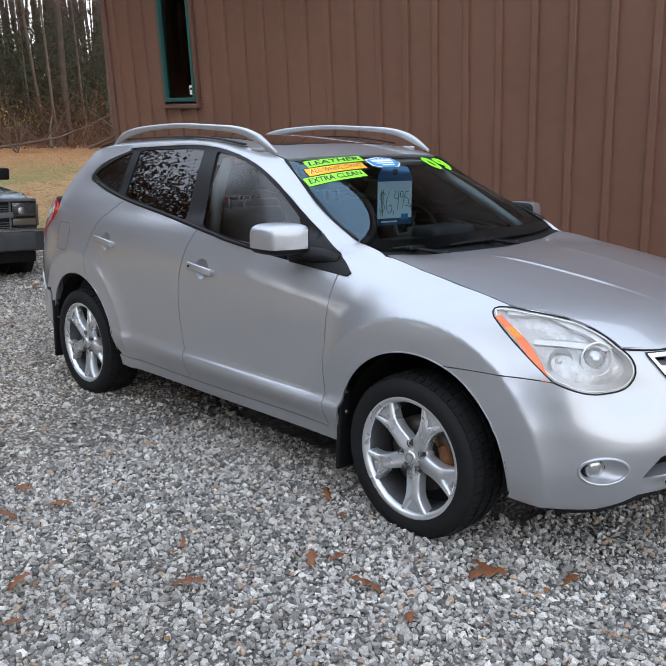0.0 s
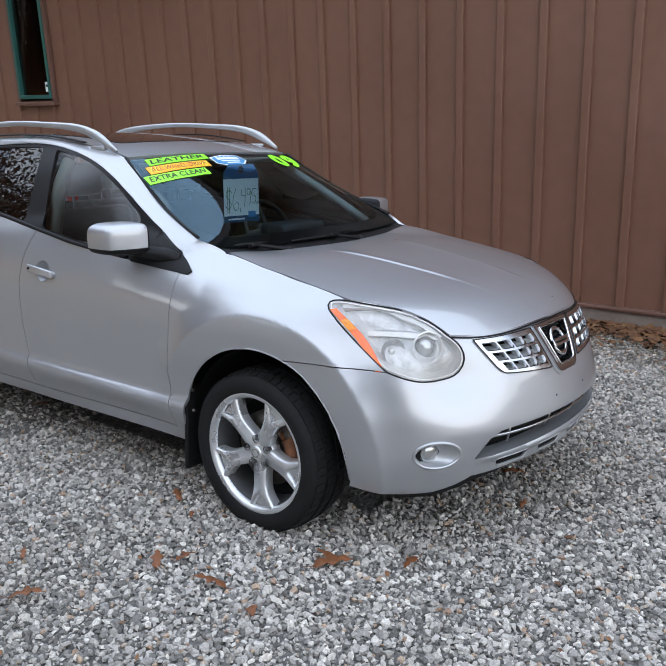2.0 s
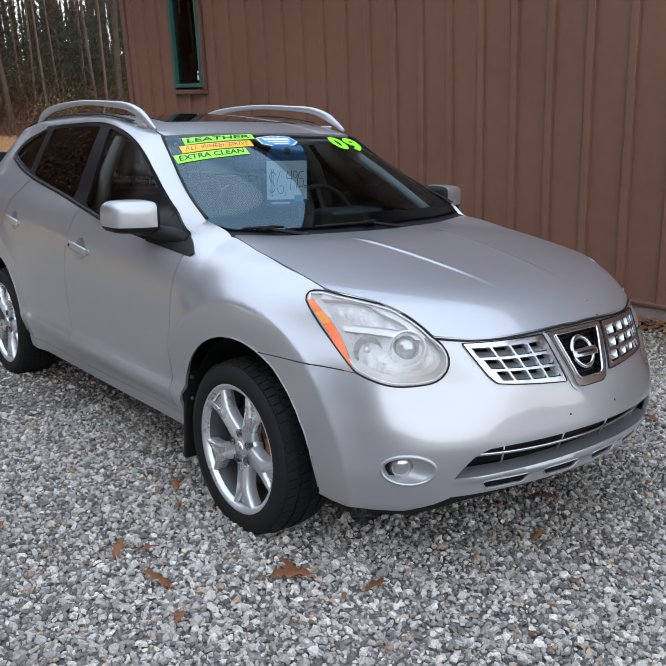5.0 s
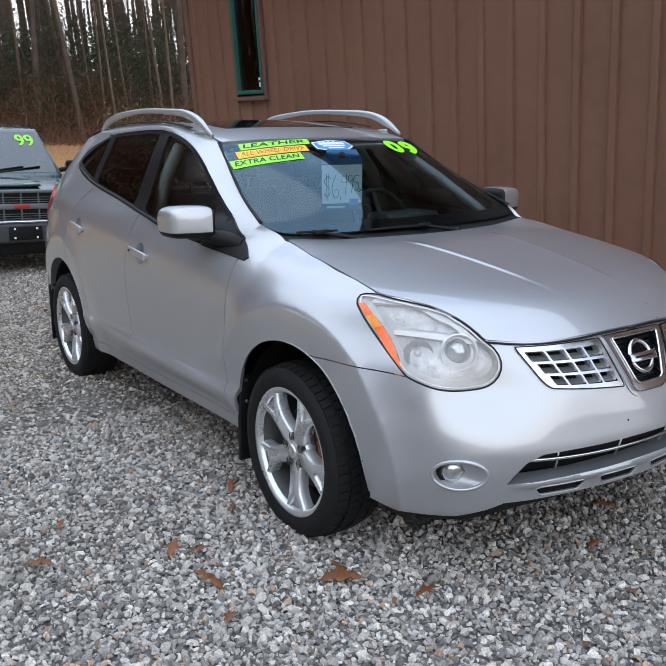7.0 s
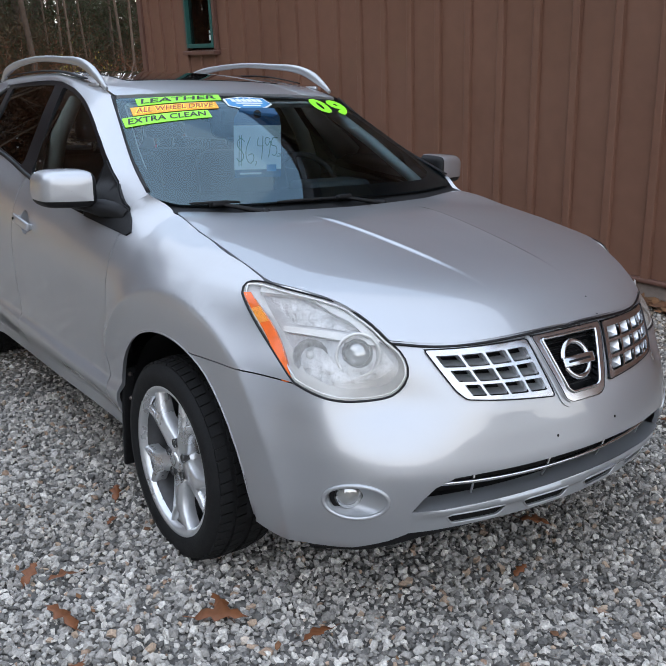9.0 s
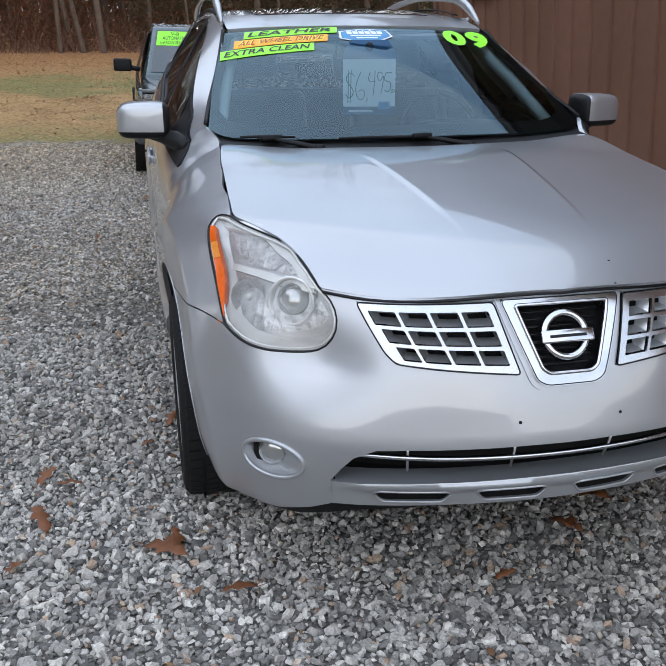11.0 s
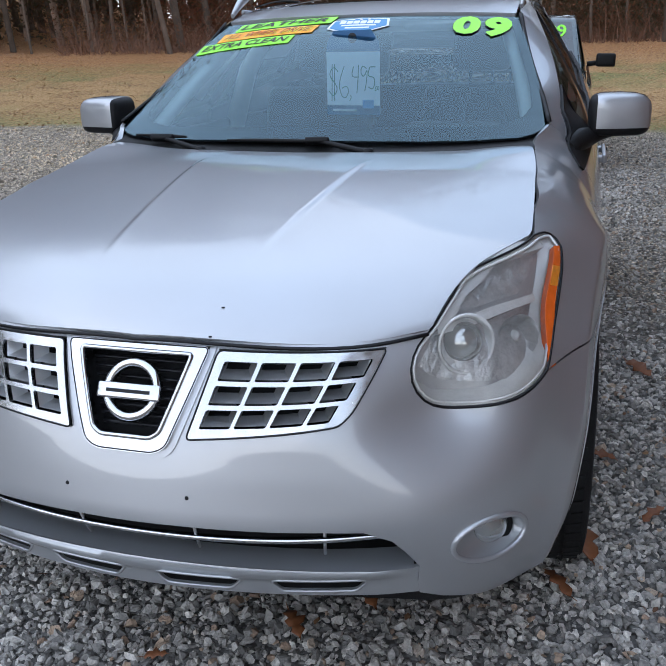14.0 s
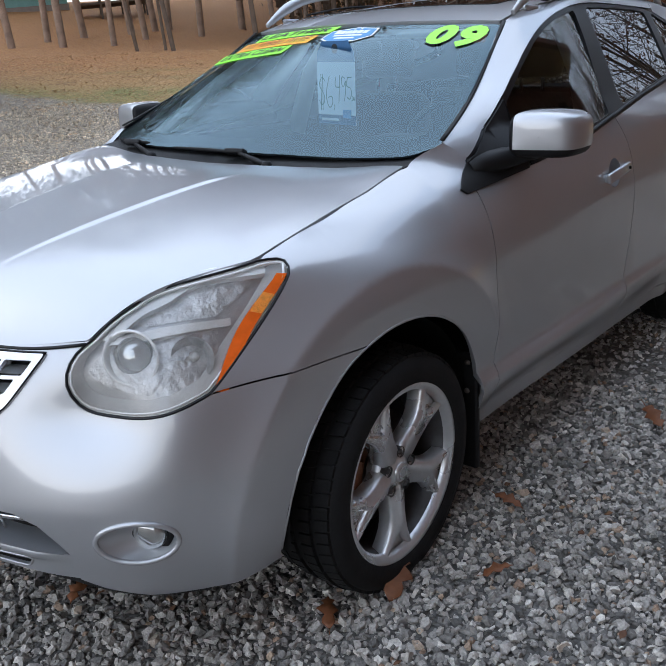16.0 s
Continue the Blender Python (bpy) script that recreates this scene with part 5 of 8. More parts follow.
            V[:, 1] = sg * (f(V[:, 0] + 1.6, V[:, 2] - 1.3) @ c)
            return V
        return surf
    surround = panel("window_surround", ring_, body(-0.004), GLOSS_BLACK, holes=[glass1, glass2, glass3], step=0.022, thick=0.02, gap=0)
    panel("front_side_window", glass1, pane_sheet(glass1), SIDE_GLASS, fd, step=0.05, thick=0, gap=-0.006)
    panel("rear_side_window", glass2, pane_sheet(glass2), PRIVACY, rd, step=0.05, thick=0, gap=-0.006, label="dark tinted rear side window")
    panel("quarter_window", glass3, pane_sheet(glass3), PRIVACY, qp, step=0.05, thick=0, gap=-0.006)
    P = body(0.0)(np.array(g([(x, bz(x) + 0.006) for x in np.linspace(-0.78, -2.66, 50)])))
    part("belt_moulding", strip(P, np.tile([0, sg * 0.95, 0.3], (50, 1)), 0.018, 0.008), BLACK, surround)
    sail = g([(-0.392, 1.022), (-0.44, 1.052), (-0.504, 1.089), (-0.775, 1.236), (-0.745, bz(-0.745) - 0.004), (-0.46, 1.012), (-0.405, 1.008)])
    panel("mirror_sail", sail, body(0.006), BLACK, fd, step=0.03, gap=0)
    # door handles in their scooped recesses
    for (x, z), own in zip(HANDLES, (fd, rd)):
        rings = [body(off)(np.array(scoop(x, z, k))) for k, off in ((1.0, 0.0), (0.93, -0.007), (0.78, -0.018), (0.5, -0.026), (0.02, -0.028))]
        n = 28
        F = [(r * n + i, r * n + (i + 1) % n, (r + 1) * n + (i + 1) % n, (r + 1) * n + i) for r in range(4) for i in range(n)]
        part("handle_recess", mesh_of("recess", np.vstack(rings), F), SILVER, own)
        c = sg * at_x(x, z)
        P = body(0.0)(np.array([(c - sg * t, z - t * 0.10) for t in (-0.1, 0.0, 0.1)]))
        u = Vector(P[2] - P[0]).normalized()
        w = Vector((0, sg, 0.12))
        w = (w - u * w.dot(u)).normalized()
        m = Matrix((u, w, u.cross(w))).transposed().to_4x4()
        m.translation = Vector(P[1]) + w * 0.026
        bar_ = box_bm(0.205, 0.018, 0.036, bevel=0.008, seg=3)
        for v in bar_.verts:
            v.co.y -= 0.010 * (v.co.x / 0.1)**2
        grip = part("door_handle", moved(bar_, m), SILVER, own)
        for e_ in (-0.086, 0.086):
            part("handle_foot", moved(box_bm(0.026, 0.03, 0.026, bevel=0.006), m @ pose(e_, -0.018, 0)), SILVER, grip)
        if own is fd:
            part("keyhole", moved(lathe([(0.0001, 0.0115 - 0.006), (0.006, 0.011 - 0.006), (0.0065, -0.002)], 12, "Y"), m @ pose(0.078 * (-1 if u.x > 0 else 1), 0, 0)), BLACK, grip)
    # wheel-arch liner, tail lamp, mud flaps
    for cx, cz, r in ARCHES:
        a = np.linspace(radians(-6), radians(200), 26)
        V, F = [], []
        for y in (0.845, 0.45):
            V += [(cx + (r - 0.012) * math.cos(t), sg * y, cz + (r - 0.012) * math.sin(t)) for t in a]
        V += [(cx, sg * 0.45, cz)]
        F = [(i, i + 1, 27 + i, 26 + i) for i in range(25)] + [(26 + i, 27 + i, 52) for i in range(25)]
        part("wheel_arch_liner", mesh_of("liner", V, F), BLACK, car)
        P = body(0.001)(np.array(g(arc((cx, cz, r), -4 if cx > -1 else 2, 178, 40, 0.0))))
        part("arch_lip", strip(P, np.tile([0, sg, 0], (40, 1)), 0.006, 0.0012), SILVER, car)
    for x in (-0.425, -3.125):
        flap = box_bm(0.022, 0.19, 0.38, bevel=0.008)
        for v in flap.verts:
            v.co.x += (0.05 if v.co.z < 0 else 0.0) * (-v.co.z / 0.2) * (-0.4)
        f = part("mud_flap", moved(flap, pose(x + 0.035, sg * 0.785, 0.35)), BLACK, car, "black rubber mud flap")
        for k in (0.17, 0.08):
            part("flap_screw", moved(lathe([(0.0001, 0.006), (0.007, 0.004), (0.009, -0.002)], 10, "X"), pose(x + 0.048, sg * 0.85, 0.345 + k)), STEEL, f)
    tl = mirror([(at_x(-3.095, 1.14), 1.14), (at_x(-3.165, 1.055), 1.055), (at_x(-3.36, 0.955), 0.955), (at_x(-3.45, 0.91), 0.91), (at_x(-3.52, 0.98), 0.98), (at_x(-3.45, 1.10), 1.10), (at_x(-3.28, 1.19), 1.19)], sg)
    tail = panel("tail_light", curve_poly(tl, 36), body(0.012), RED_LENS, car, step=0.025, label="red wrap-around tail light")
    panel("tail_light_clear", shrink(resample(tl, 0.03), 0.05), body(0.0135), CLEAR_LENS, tail, step=0.03, gap=0, thick=0)


flank(1)
flank(-1)


# ---- windshield, roof and pillars ----
WS = cubic([-1.1, -1.06, -0.85, -0.6, -0.32, -0.2], [1.490, 1.476, 1.392, 1.264, 1.096, 1.026])

WS_DROOP = cubic([-1.1, -0.95, -0.8, -0.62, -0.447, -0.322, -0.25], [0.03, 0.052, 0.063, 0.056, 0.034, 0.014, 0.006])


def ws_sheet(off=0.0):
    def surf(P):
        x, w = P[:, 0], np.abs(P[:, 1])
        k = WS_DROOP(x)
        return np.stack([x, P[:, 1], WS(x) - k * (w / 0.66)**2 + off * 0.9], 1)
    return surf


def sym(pts):
    return list(pts) + [(x, -y) for x, y in list(pts)[::-1] if abs(y) > 1e-6]


ws_out = line2([(-0.318, 0.0), (-0.324, 0.3), (-0.345, 0.54), (-0.365, 0.635)], 12) + line2([(-0.385, 0.668), (-0.41, 0.690), (-0.447, 0.711)], 5) + line2([(-0.50, 0.706), (-0.62, 0.682), (-0.80, 0.640), (-1.07, 0.572)], 12) + line2([(-1.075, 0.55), (-1.06, 0.3), (-1.05, 0.0)], 8)
ws_in = line2([(-0.385, 0.0), (-0.392, 0.25), (-0.41, 0.48), (-0.44, 0.585), (-0.49, 0.638)], 12) + line2([(-0.545, 0.656), (-0.62, 0.648), (-0.80, 0.606), (-1.02, 0.55)], 10) + line2([(-1.045, 0.53), (-1.035, 0.3), (-1.026, 0.0)], 8)
windshield = part("windshield", sheet(sym(ws_out), ws_sheet(), 0.05, thick=0.004), WINDSHIELD, car, "large sloping windshield with sale stickers")
panel("windshield_band", sym(ws_out), ws_sheet(-0.006), GLOSS_BLACK, windshield, holes=[sym(ws_in)], step=0.04, thick=0, gap=0)

ROOF = cubic([-3.2, -3.05, -2.7, -2.3, -1.9, -1.5, -1.2, -1.04], [1.475, 1.505, 1.556, 1.583, 1.586, 1.560, 1.517, 1.478])


def roof_sheet(off=0.0):
    return lambda P: np.stack([P[:, 0], P[:, 1], ROOF(P[:, 0]) - 0.02 * (np.abs(P[:, 1]) / 0.55)**2.4 + off], 1)


roof_out = line2([(-1.058, 0.0), (-1.068, 0.3), (-1.085, 0.555)], 8) + line2([(-1.1, 0.56), (-1.6, 0.555), (-2.2, 0.555), (-2.9, 0.55)], 12) + line2([(-3.05, 0.52), (-3.13, 0.3), (-3.15, 0.0)], 8)
sunroof = [(-1.33, 0.41), (-1.95, 0.41), (-1.95, -0.41), (-1.33, -0.41)]
roof = panel("roof_panel", sym(roof_out), roof_sheet(), SILVER, holes=[rounded(sunroof, 0.05)], step=0.04, thick=0.02)
panel("sunroof", rounded(sunroof, 0.05), roof_sheet(0.003), mat("sunroof_glass", (0.012, 0.013, 0.014), 0.04, coat=1.0, noise_scale=5, vary=0.2), roof, step=0.05, gap=0.004, label="dark glass sunroof")
hl_out = [(x - 0.02 if x > -2 else x + 0.04, y * 0.97) for x, y in sym(roof_out)]
panel("headliner", hl_out, roof_sheet(-0.05), TRIM_LIGHT, roof, step=0.1, thick=0, flip=True, gap=0)


def pillar(sg):
    """Painted frame from the windshield's foot over the doors to the rear pillar."""
    low = [(-0.508, 1.089), (-0.62, 1.152), (-0.79, 1.248), (-1.14, 1.415), (-1.41, 1.491), (-1.67, 1.528), (-2.02, 1.530), (-2.42, 1.515), (-2.7, 1.50), (-2.93, 1.468)]
    up = [(-0.447, 0.716, 1.139), (-0.62, 0.684, 1.208), (-0.80, 0.640, 1.292), (-1.08, 0.575, 1.462), (-1.35, 0.562, 1.518), (-1.65, 0.560, 1.555), (-2.05, 0.558, 1.566), (-2.45, 0.557, 1.556), (-2.72, 0.553, 1.537), (-2.95, 0.54, 1.50)]
    n, m = 60, 9
    L = body()(np.array([(at_x(x, z), z) for x, z in line2(low, n)]))
    U = smooth_line(up, n)
    foot_ = np.array([-0.508, 0.767, 1.089]) - L[0]
    L = L + foot_ * np.clip(1 - np.arange(n) / 12, 0, 1)[:, None]
    V, F = [], []
    for i in range(n):
        a, b = L[i], U[i]
        d = b - a
        out = np.array([0, 1.0, 0.9]) * np.linalg.norm(d)
        for k in range(m):
            t = k / (m - 1)
            p = a + d * t + out * 0.10 * math.sin(math.pi * t) * (0.15 + 0.55 * min(1.0, max(0.0, (i - 22) / 14)))
            V.append((p[0], sg * p[1], p[2]))
    for i in range(n - 1):
        for k in range(m - 1):
            q = (i * m + k, (i + 1) * m + k, (i + 1) * m + k + 1, i * m + k + 1)
            F.append(q if sg < 0 else q[::-1])
    frame_ = part("roof_frame", mesh_of("pillar", V, F), SILVER, car)
    # black joint between frame and roof, with the roof rail on it
    P = np.array([(x, sg * y, z + 0.012) for x, y, z in U[24:]])
    part("roof_joint", strip(P, np.tile([0, 0.2 * sg, 1.0], (len(P), 1)), 0.022, 0.004), BLACK, frame_)
    P = smooth_line([(x, sg * y, z + 0.006) for x, y, z in up[:4]], 20)
    part("windshield_moulding", strip(P, np.tile([0.5, 0.2 * sg, 0.8], (20, 1)), 0.014, 0.004), BLACK, frame_)
    arcpts = smooth_line([(-1.15, sg * 0.572, 1.495), (-1.24, sg * 0.573, 1.545), (-1.40, sg * 0.572, 1.60), (-1.62, sg * 0.57, 1.622), (-1.95, sg * 0.57, 1.636), (-2.3, sg * 0.568, 1.625), (-2.55, sg * 0.565, 1.594), (-2.68, sg * 0.562, 1.55), (-2.74, sg * 0.56, 1.515)], 44)
    w = [(0.0145 + 0.014 * (abs(i - 21.5) / 21.5)**2) * min(1.0, 0.35 + 0.16 * min(i, 43 - i)) for i in range(44)]
    rail = part("roof_rail", tube(arcpts, w, 10, 0.75), SATIN, car, "satin silver raised roof rail")
    for x, z, l in ((-1.30, 1.512, 0.14), (-2.62, 1.528, 0.14)):
        part("rail_foot", moved(box_bm(l * 0.7, 0.02, 0.022, bevel=0.009), pose(x, sg * 0.566, z)), SATIN, rail)


pillar(1)
pillar(-1)


# ---- cowl and wipers ----
def cowl(P):
    x, w = P[:, 0], np.abs(P[:, 1])
    return np.stack([x, P[:, 1], 1.053 + 0.010 * (w / 0.7)**2 + np.clip(-0.2 - x, 0, 1) * 0.2], 1)


c_out = line2([(-0.19, 0.0), (-0.21, 0.3), (-0.27, 0.6), (-0.30, 0.68)], 10) + line2([(-0.40, 0.69), (-0.47, 0.69)], 4) + line2([(-0.50, 0.60), (-0.42, 0.3), (-0.40, 0.0)], 8)
panel("cowl_panel", sym(c_out), cowl, BLACK, step=0.05, thick=0.01, gap=0)


def wiper(p0, p1, p2):
    """A wiper: pivot cap, arm that rises to the head, and the blade under the head."""
    w = part("wiper", tube(smooth_line([p0, [(a + b) / 2 for a, b in zip(p0, p1)], p1], 10), [0.010, 0.010, 0.009, 0.009, 0.009, 0.008, 0.008, 0.007, 0.007, 0.006], 8), BLACK, car, "black windshield wiper")
    part("wiper_blade", tube(p2, [0.004, 0.006, 0.007, 0.006, 0.004], 6, 0.7), BLACK, w)
    part("wiper_cap", moved(lathe([(0.0001, 0.014), (0.014, 0.012), (0.018, 0.0), (0.018, -0.03)], 14, "Z"), pose(*p0)), BLACK, w)
    part("wiper_head", moved(box_bm(0.03, 0.075, 0.018, bevel=0.006), pose(*p1, 0, -25, 10)), BLACK, w)


def on_glass(x, y, h=0.02):
    p = ws_sheet()(np.array([(x, y)]))[0]
    return (p[0], p[1], p[2] + h)


def blade(a, b):
    return [on_glass(a[0] + (b[0] - a[0]) * t, a[1] + (b[1] - a[1]) * t, 0.012) for t in (0, 0.25, 0.5, 0.75, 1)]


wiper((-0.265, -0.345, 1.070), on_glass(-0.322, -0.505, 0.014), blade((-0.345, -0.61), (-0.325, -0.42)))
wiper((-0.265, 0.20, 1.068), on_glass(-0.303, 0.03, 0.012), blade((-0.306, -0.27), (-0.300, 0.06)))


# ---- door mirrors ----
def door_mirror(sg):
    """Rounded shell: silver above, its belly black, on a black foot."""
    n = 36
    rings = []
    for d, k in ((-0.10, 0.97), (-0.07, 1.0), (-0.02, 1.0), (0.015, 0.975), (0.035, 0.93), (0.047, 0.84), (0.053, 0.62), (0.055, 0.3), (0.0555, 0.01)):
        row = []
        for t in np.linspace(0, 2 * math.pi, n, endpoint=False):
            c, s = math.cos(t), math.sin(t)
            y = 0.098 * math.copysign(abs(c)**0.42, c) * k
            z = (0.071 if s > 0 else 0.064) * math.copysign(abs(s)**0.42, s) * k
            z -= 0.012 * max(0, y / 0.1)**2 if z > 0 else 0
            row.append((d - 0.05 * (y / 0.1 + 1) * 0.5, sg * y, z))
        rings.append(row)
    m = pose(-0.655, sg * 0.928, 1.142, 0, 0, sg * 2)
    def piece(name, cuts, material, parent, label=""):
        bm = bmesh.new()
        grid = [[bm.verts.new(p) for p in row] for row in rings]
        for a, b in zip(grid, grid[1:]):
            for k in range(n):
                l = (k + 1) % n
                bm.faces.new((a[k], a[l], b[l], b[k])).smooth = True
        for co, no in cuts:
            bmesh.ops.bisect_plane(bm, geom=bm.verts[:] + bm.edges[:] + bm.faces[:], plane_co=co, plane_no=no, clear_inner=True, clear_outer=False)
        bmesh.ops.recalc_face_normals(bm, faces=bm.faces[:])
        if material is BLACK:
            for v in bm.verts:
                v.co.x *= 0.985
                v.co.y *= 0.985
        return part(name, moved(bm, m), material, parent, label)
    low_, in_ = (0, 0, -0.036), (0, -sg * 0.074, 0)
    shell = piece("door_mirror", [(low_, (0, 0, 1)), (in_, (0, sg, 0))], SILVER, car, "silver door mirror with a black underside")
    piece("mirror_belly", [(low_, (0, 0, -1))], BLACK, shell)
    piece("mirror_inner_edge", [(low_, (0, 0, 1)), (in_, (0, -sg, 0))], BLACK, shell)
    part("mirror_foot", tube([(-0.70, sg * 0.915, 1.092), (-0.675, sg * 0.86, 1.085), (-0.625, sg * 0.815, 1.075), (-0.56, sg * 0.775, 1.066), (-0.50, sg * 0.76, 1.056)], [0.014, 0.024, 0.034, 0.038, 0.03], 14, 1.3), BLACK, shell)
    part("mirror_glass", moved(box_bm(0.006, 0.17, 0.115, bevel=0.002), m @ pose(-0.112, 0, 0.0, 0, 0, sg * 14)), CHROME, shell)


door_mirror(1)
door_mirror(-1)


# ---- wheels ----
def wheel(x, sg, name="wheel"):
    """Tyre and five-spoke split alloy; built facing +y and mirrored by a half turn for the other flank."""
    w = new(name)
    w.parent = car
    w.matrix_basis = pose(x, sg * 0.775, 0.328, 0, 0, 0 if sg > 0 else 180)
    tagged(w, "five-spoke alloy wheel with a black tyre")
    prof = [(0.235, -0.1), (0.255, -0.113), (0.285, -0.118), (0.315, -0.112), (0.325, -0.09), (0.329, -0.05), (0.331, 0), (0.329, 0.05), (0.325, 0.09), (0.315, 0.112), (0.285, 0.118), (0.255, 0.113), (0.235, 0.1)]
    ty = part("tyre", lathe(prof, 72, "Y"), RUBBER, w)
    # tread blocks
    V, F = [], []
    for row, (y0, y1, off) in enumerate(((-0.1, -0.062, 0.0), (-0.05, -0.012, 0.5), (0.012, 0.05, 0.0), (0.062, 0.1, 0.5))):
        for k in range(60):
            a0, a1 = 2 * math.pi * (k + off) / 60, 2 * math.pi * (k + off + 0.84) / 60
            r0, r1 = (0.329, 0.3385) if abs(y0) < 0.06 and abs(y1) < 0.06 else (0.322, 0.335)
            b = len(V)
            for r in (r0, r1):
                for a, y in ((a0, y0), (a1, y0), (a1 + 0.02, y1), (a0 + 0.02, y1)):
                    rr = r - (0.006 if abs(y) > 0.09 else 0)
                    V.append((rr * math.cos(a), y, rr * math.sin(a)))
            F += [(b + 4, b + 5, b + 6, b + 7), (b, b + 1, b + 5, b + 4), (b + 1, b + 2, b + 6, b + 5), (b + 2, b + 3, b + 7, b + 6), (b + 3, b, b + 4, b + 7)]
    bm = bmesh.new()
    bm.from_mesh(mesh_of("tread", V, F, False))
    bmesh.ops.recalc_face_normals(bm, faces=bm.faces[:])
    part("tread", bm, RUBBER, ty)
    # the barrel's shade is painted on with its dark material
    rim = part("rim", lathe([(0.212, -0.09), (0.212, -0.02), (0.216, 0.03), (0.222, 0.06), (0.230, 0.08), (0.237, 0.092)], 72, "Y"), BARREL, w)
    part("rim_lip", lathe([(0.226, 0.086), (0.231, 0.101), (0.240, 0.108), (0.251, 0.110), (0.256, 0.104), (0.252, 0.09)], 72, "Y"), ALLOY, rim)
    part("brake_disc", lathe([(0.05, 0.02), (0.155, 0.02), (0.155, -0.005), (0.05, -0.005)], 40, "Y", True), STEEL, w)
    cal = lathe([(0.115, 0.045), (0.172, 0.045), (0.172, -0.03), (0.115, -0.03)], 60, "Y", True)
    bmesh.ops.delete(cal, geom=[v for v in cal.verts if not (v.co.x * (1 if sg > 0 else -1) > 0.06 and abs(v.co.z) < 0.1)], context="VERTS")
    part("brake_caliper", cal, RUST, w)
    # near-black disc added for the shade behind the spokes
    part("wheel_shade", lathe([(0.0001, -0.02), (0.213, -0.025)], 40, "Y"), DARK, w)
    part("hub", lathe([(0.0001, 0.09), (0.028, 0.09), (0.036, 0.086), (0.06, 0.078), (0.075, 0.062), (0.078, 0.03)], 40, "Y"), ALLOY, w)
    cap = part("centre_cap", lathe([(0.0001, 0.098), (0.022, 0.097), (0.027, 0.094), (0.029, 0.086)], 28, "Y"), DULL_CHROME, w)
    part("cap_ring", lathe([(0.014, 0.0985), (0.017, 0.0995), (0.02, 0.0985)], 24, "Y"), CHROME, cap)
    for k in range(5):
        spoke_bm = bmesh.new()
        # outline half widths along the spoke, which forks near the rim
        rs = [0.03, 0.05, 0.07, 0.095, 0.12, 0.145, 0.165, 0.18, 0.195, 0.21, 0.225, 0.238]
        hw = [0.026, 0.034, 0.036, 0.033, 0.032, 0.034, 0.039, 0.045, 0.053, 0.061, 0.070, 0.080]
        iw = [0.0, 0.0, 0.0, 0.0, 0.0, 0.0, 0.0, 0.006, 0.018, 0.030, 0.043, 0.056]
        yt = [0.084, 0.087, 0.090, 0.094, 0.098, 0.101, 0.102, 0.102, 0.102, 0.101, 0.100, 0.099]
        V, F = [], []
        for s in (1, -1):
            b = len(V)
            for r, o, i_, y in zip(rs, hw, iw, yt):
                V += [(r, y - 0.05, s * (o + 0.002)), (r, y - 0.014, s * o), (r, y - 0.004, s * (o - 0.006)), (r, y, s * (i_ + 0.45 * (o - i_)) if i_ else 0.0), (r, y - 0.006, s * (i_ + 0.003) if i_ else 0.0), (r, y - 0.022, s * i_)]
            for j in range(len(rs) - 1):
                for c in range(5):
                    q = (b + j * 6 + c, b + j * 6 + c + 1, b + (j + 1) * 6 + c + 1, b + (j + 1) * 6 + c)
                    F.append(q)
        # floor of the fork
        b = len(V)
        V += [(0.168, 0.090, 0.0), (0.195, 0.084, 0.020), (0.236, 0.082, 0.058), (0.236, 0.082, -0.058), (0.195, 0.084, -0.020)]
        F.append((b, b + 1, b + 2, b + 3, b + 4))
        me = mesh_of("spoke", V, F)
        spoke_bm.from_mesh(me)
        bmesh.ops.remove_doubles(spoke_bm, verts=spoke_bm.verts[:], dist=0.0005)
        bmesh.ops.recalc_face_normals(spoke_bm, faces=spoke_bm.faces[:])
        ang = (84 if sg > 0 else 96) + 72 * k
        rot = Matrix.Rotation(radians(ang), 4, "Y")
        part("spoke", moved(spoke_bm, rot), ALLOY, w)
        # nut with a ring round it, both dark to stand in for the shaded pocket
        nut = join_bm(lathe([(0.0001, 0.088), (0.007, 0.088), (0.0085, 0.084), (0.0095, 0.07)], 6, "Y"), lathe([(0.0155, 0.0895), (0.0145, 0.082), (0.0145, 0.07)], 16, "Y"))
        a = radians(ang + 36)
        part("lug_nut", moved(nut, Matrix.Translation((0.057 * math.cos(a), 0.0, -0.057 * math.sin(a)))), NUT, w)
    return w


for x in (0.0, -2.69):
    for sg in (1, -1):
        wheel(x, sg)

# underside and tail
part("underbody", moved(box_bm(3.9, 1.3, 0.16, bevel=0.04), pose(-1.25, 0, 0.33)), DARK, car)
part("engine_bay", moved(box_bm(0.75, 0.9, 0.36, bevel=0.05), pose(0.27, 0, 0.60)), DARK, car)


def hatch(P):
    y, z = P[:, 0], P[:, 1]
    x = np.interp(z, [0.68, 0.95, 1.1, 1.3, 1.47], [-3.62, -3.60, -3.55, -3.40, -3.12]) + 0.22 * (np.abs(y) / 0.62)**3
    return np.stack([x, y, z], 1)


tail_poly = [(-0.64, 0.68), (0.64, 0.68), (0.62, 1.1), (0.52, 1.47), (-0.52, 1.47), (-0.62, 1.1)]
rear_glass = rounded([(-0.55, 1.12), (0.55, 1.12), (0.47, 1.42), (-0.47, 1.42)], 0.05)
gate = panel("tailgate", rounded(tail_poly, 0.05), hatch, SILVER, holes=[rear_glass], step=0.05, flip=True)
panel("rear_window", rear_glass, hatch, PRIVACY, gate, step=0.08, thick=0, flip=True, gap=-0.005)

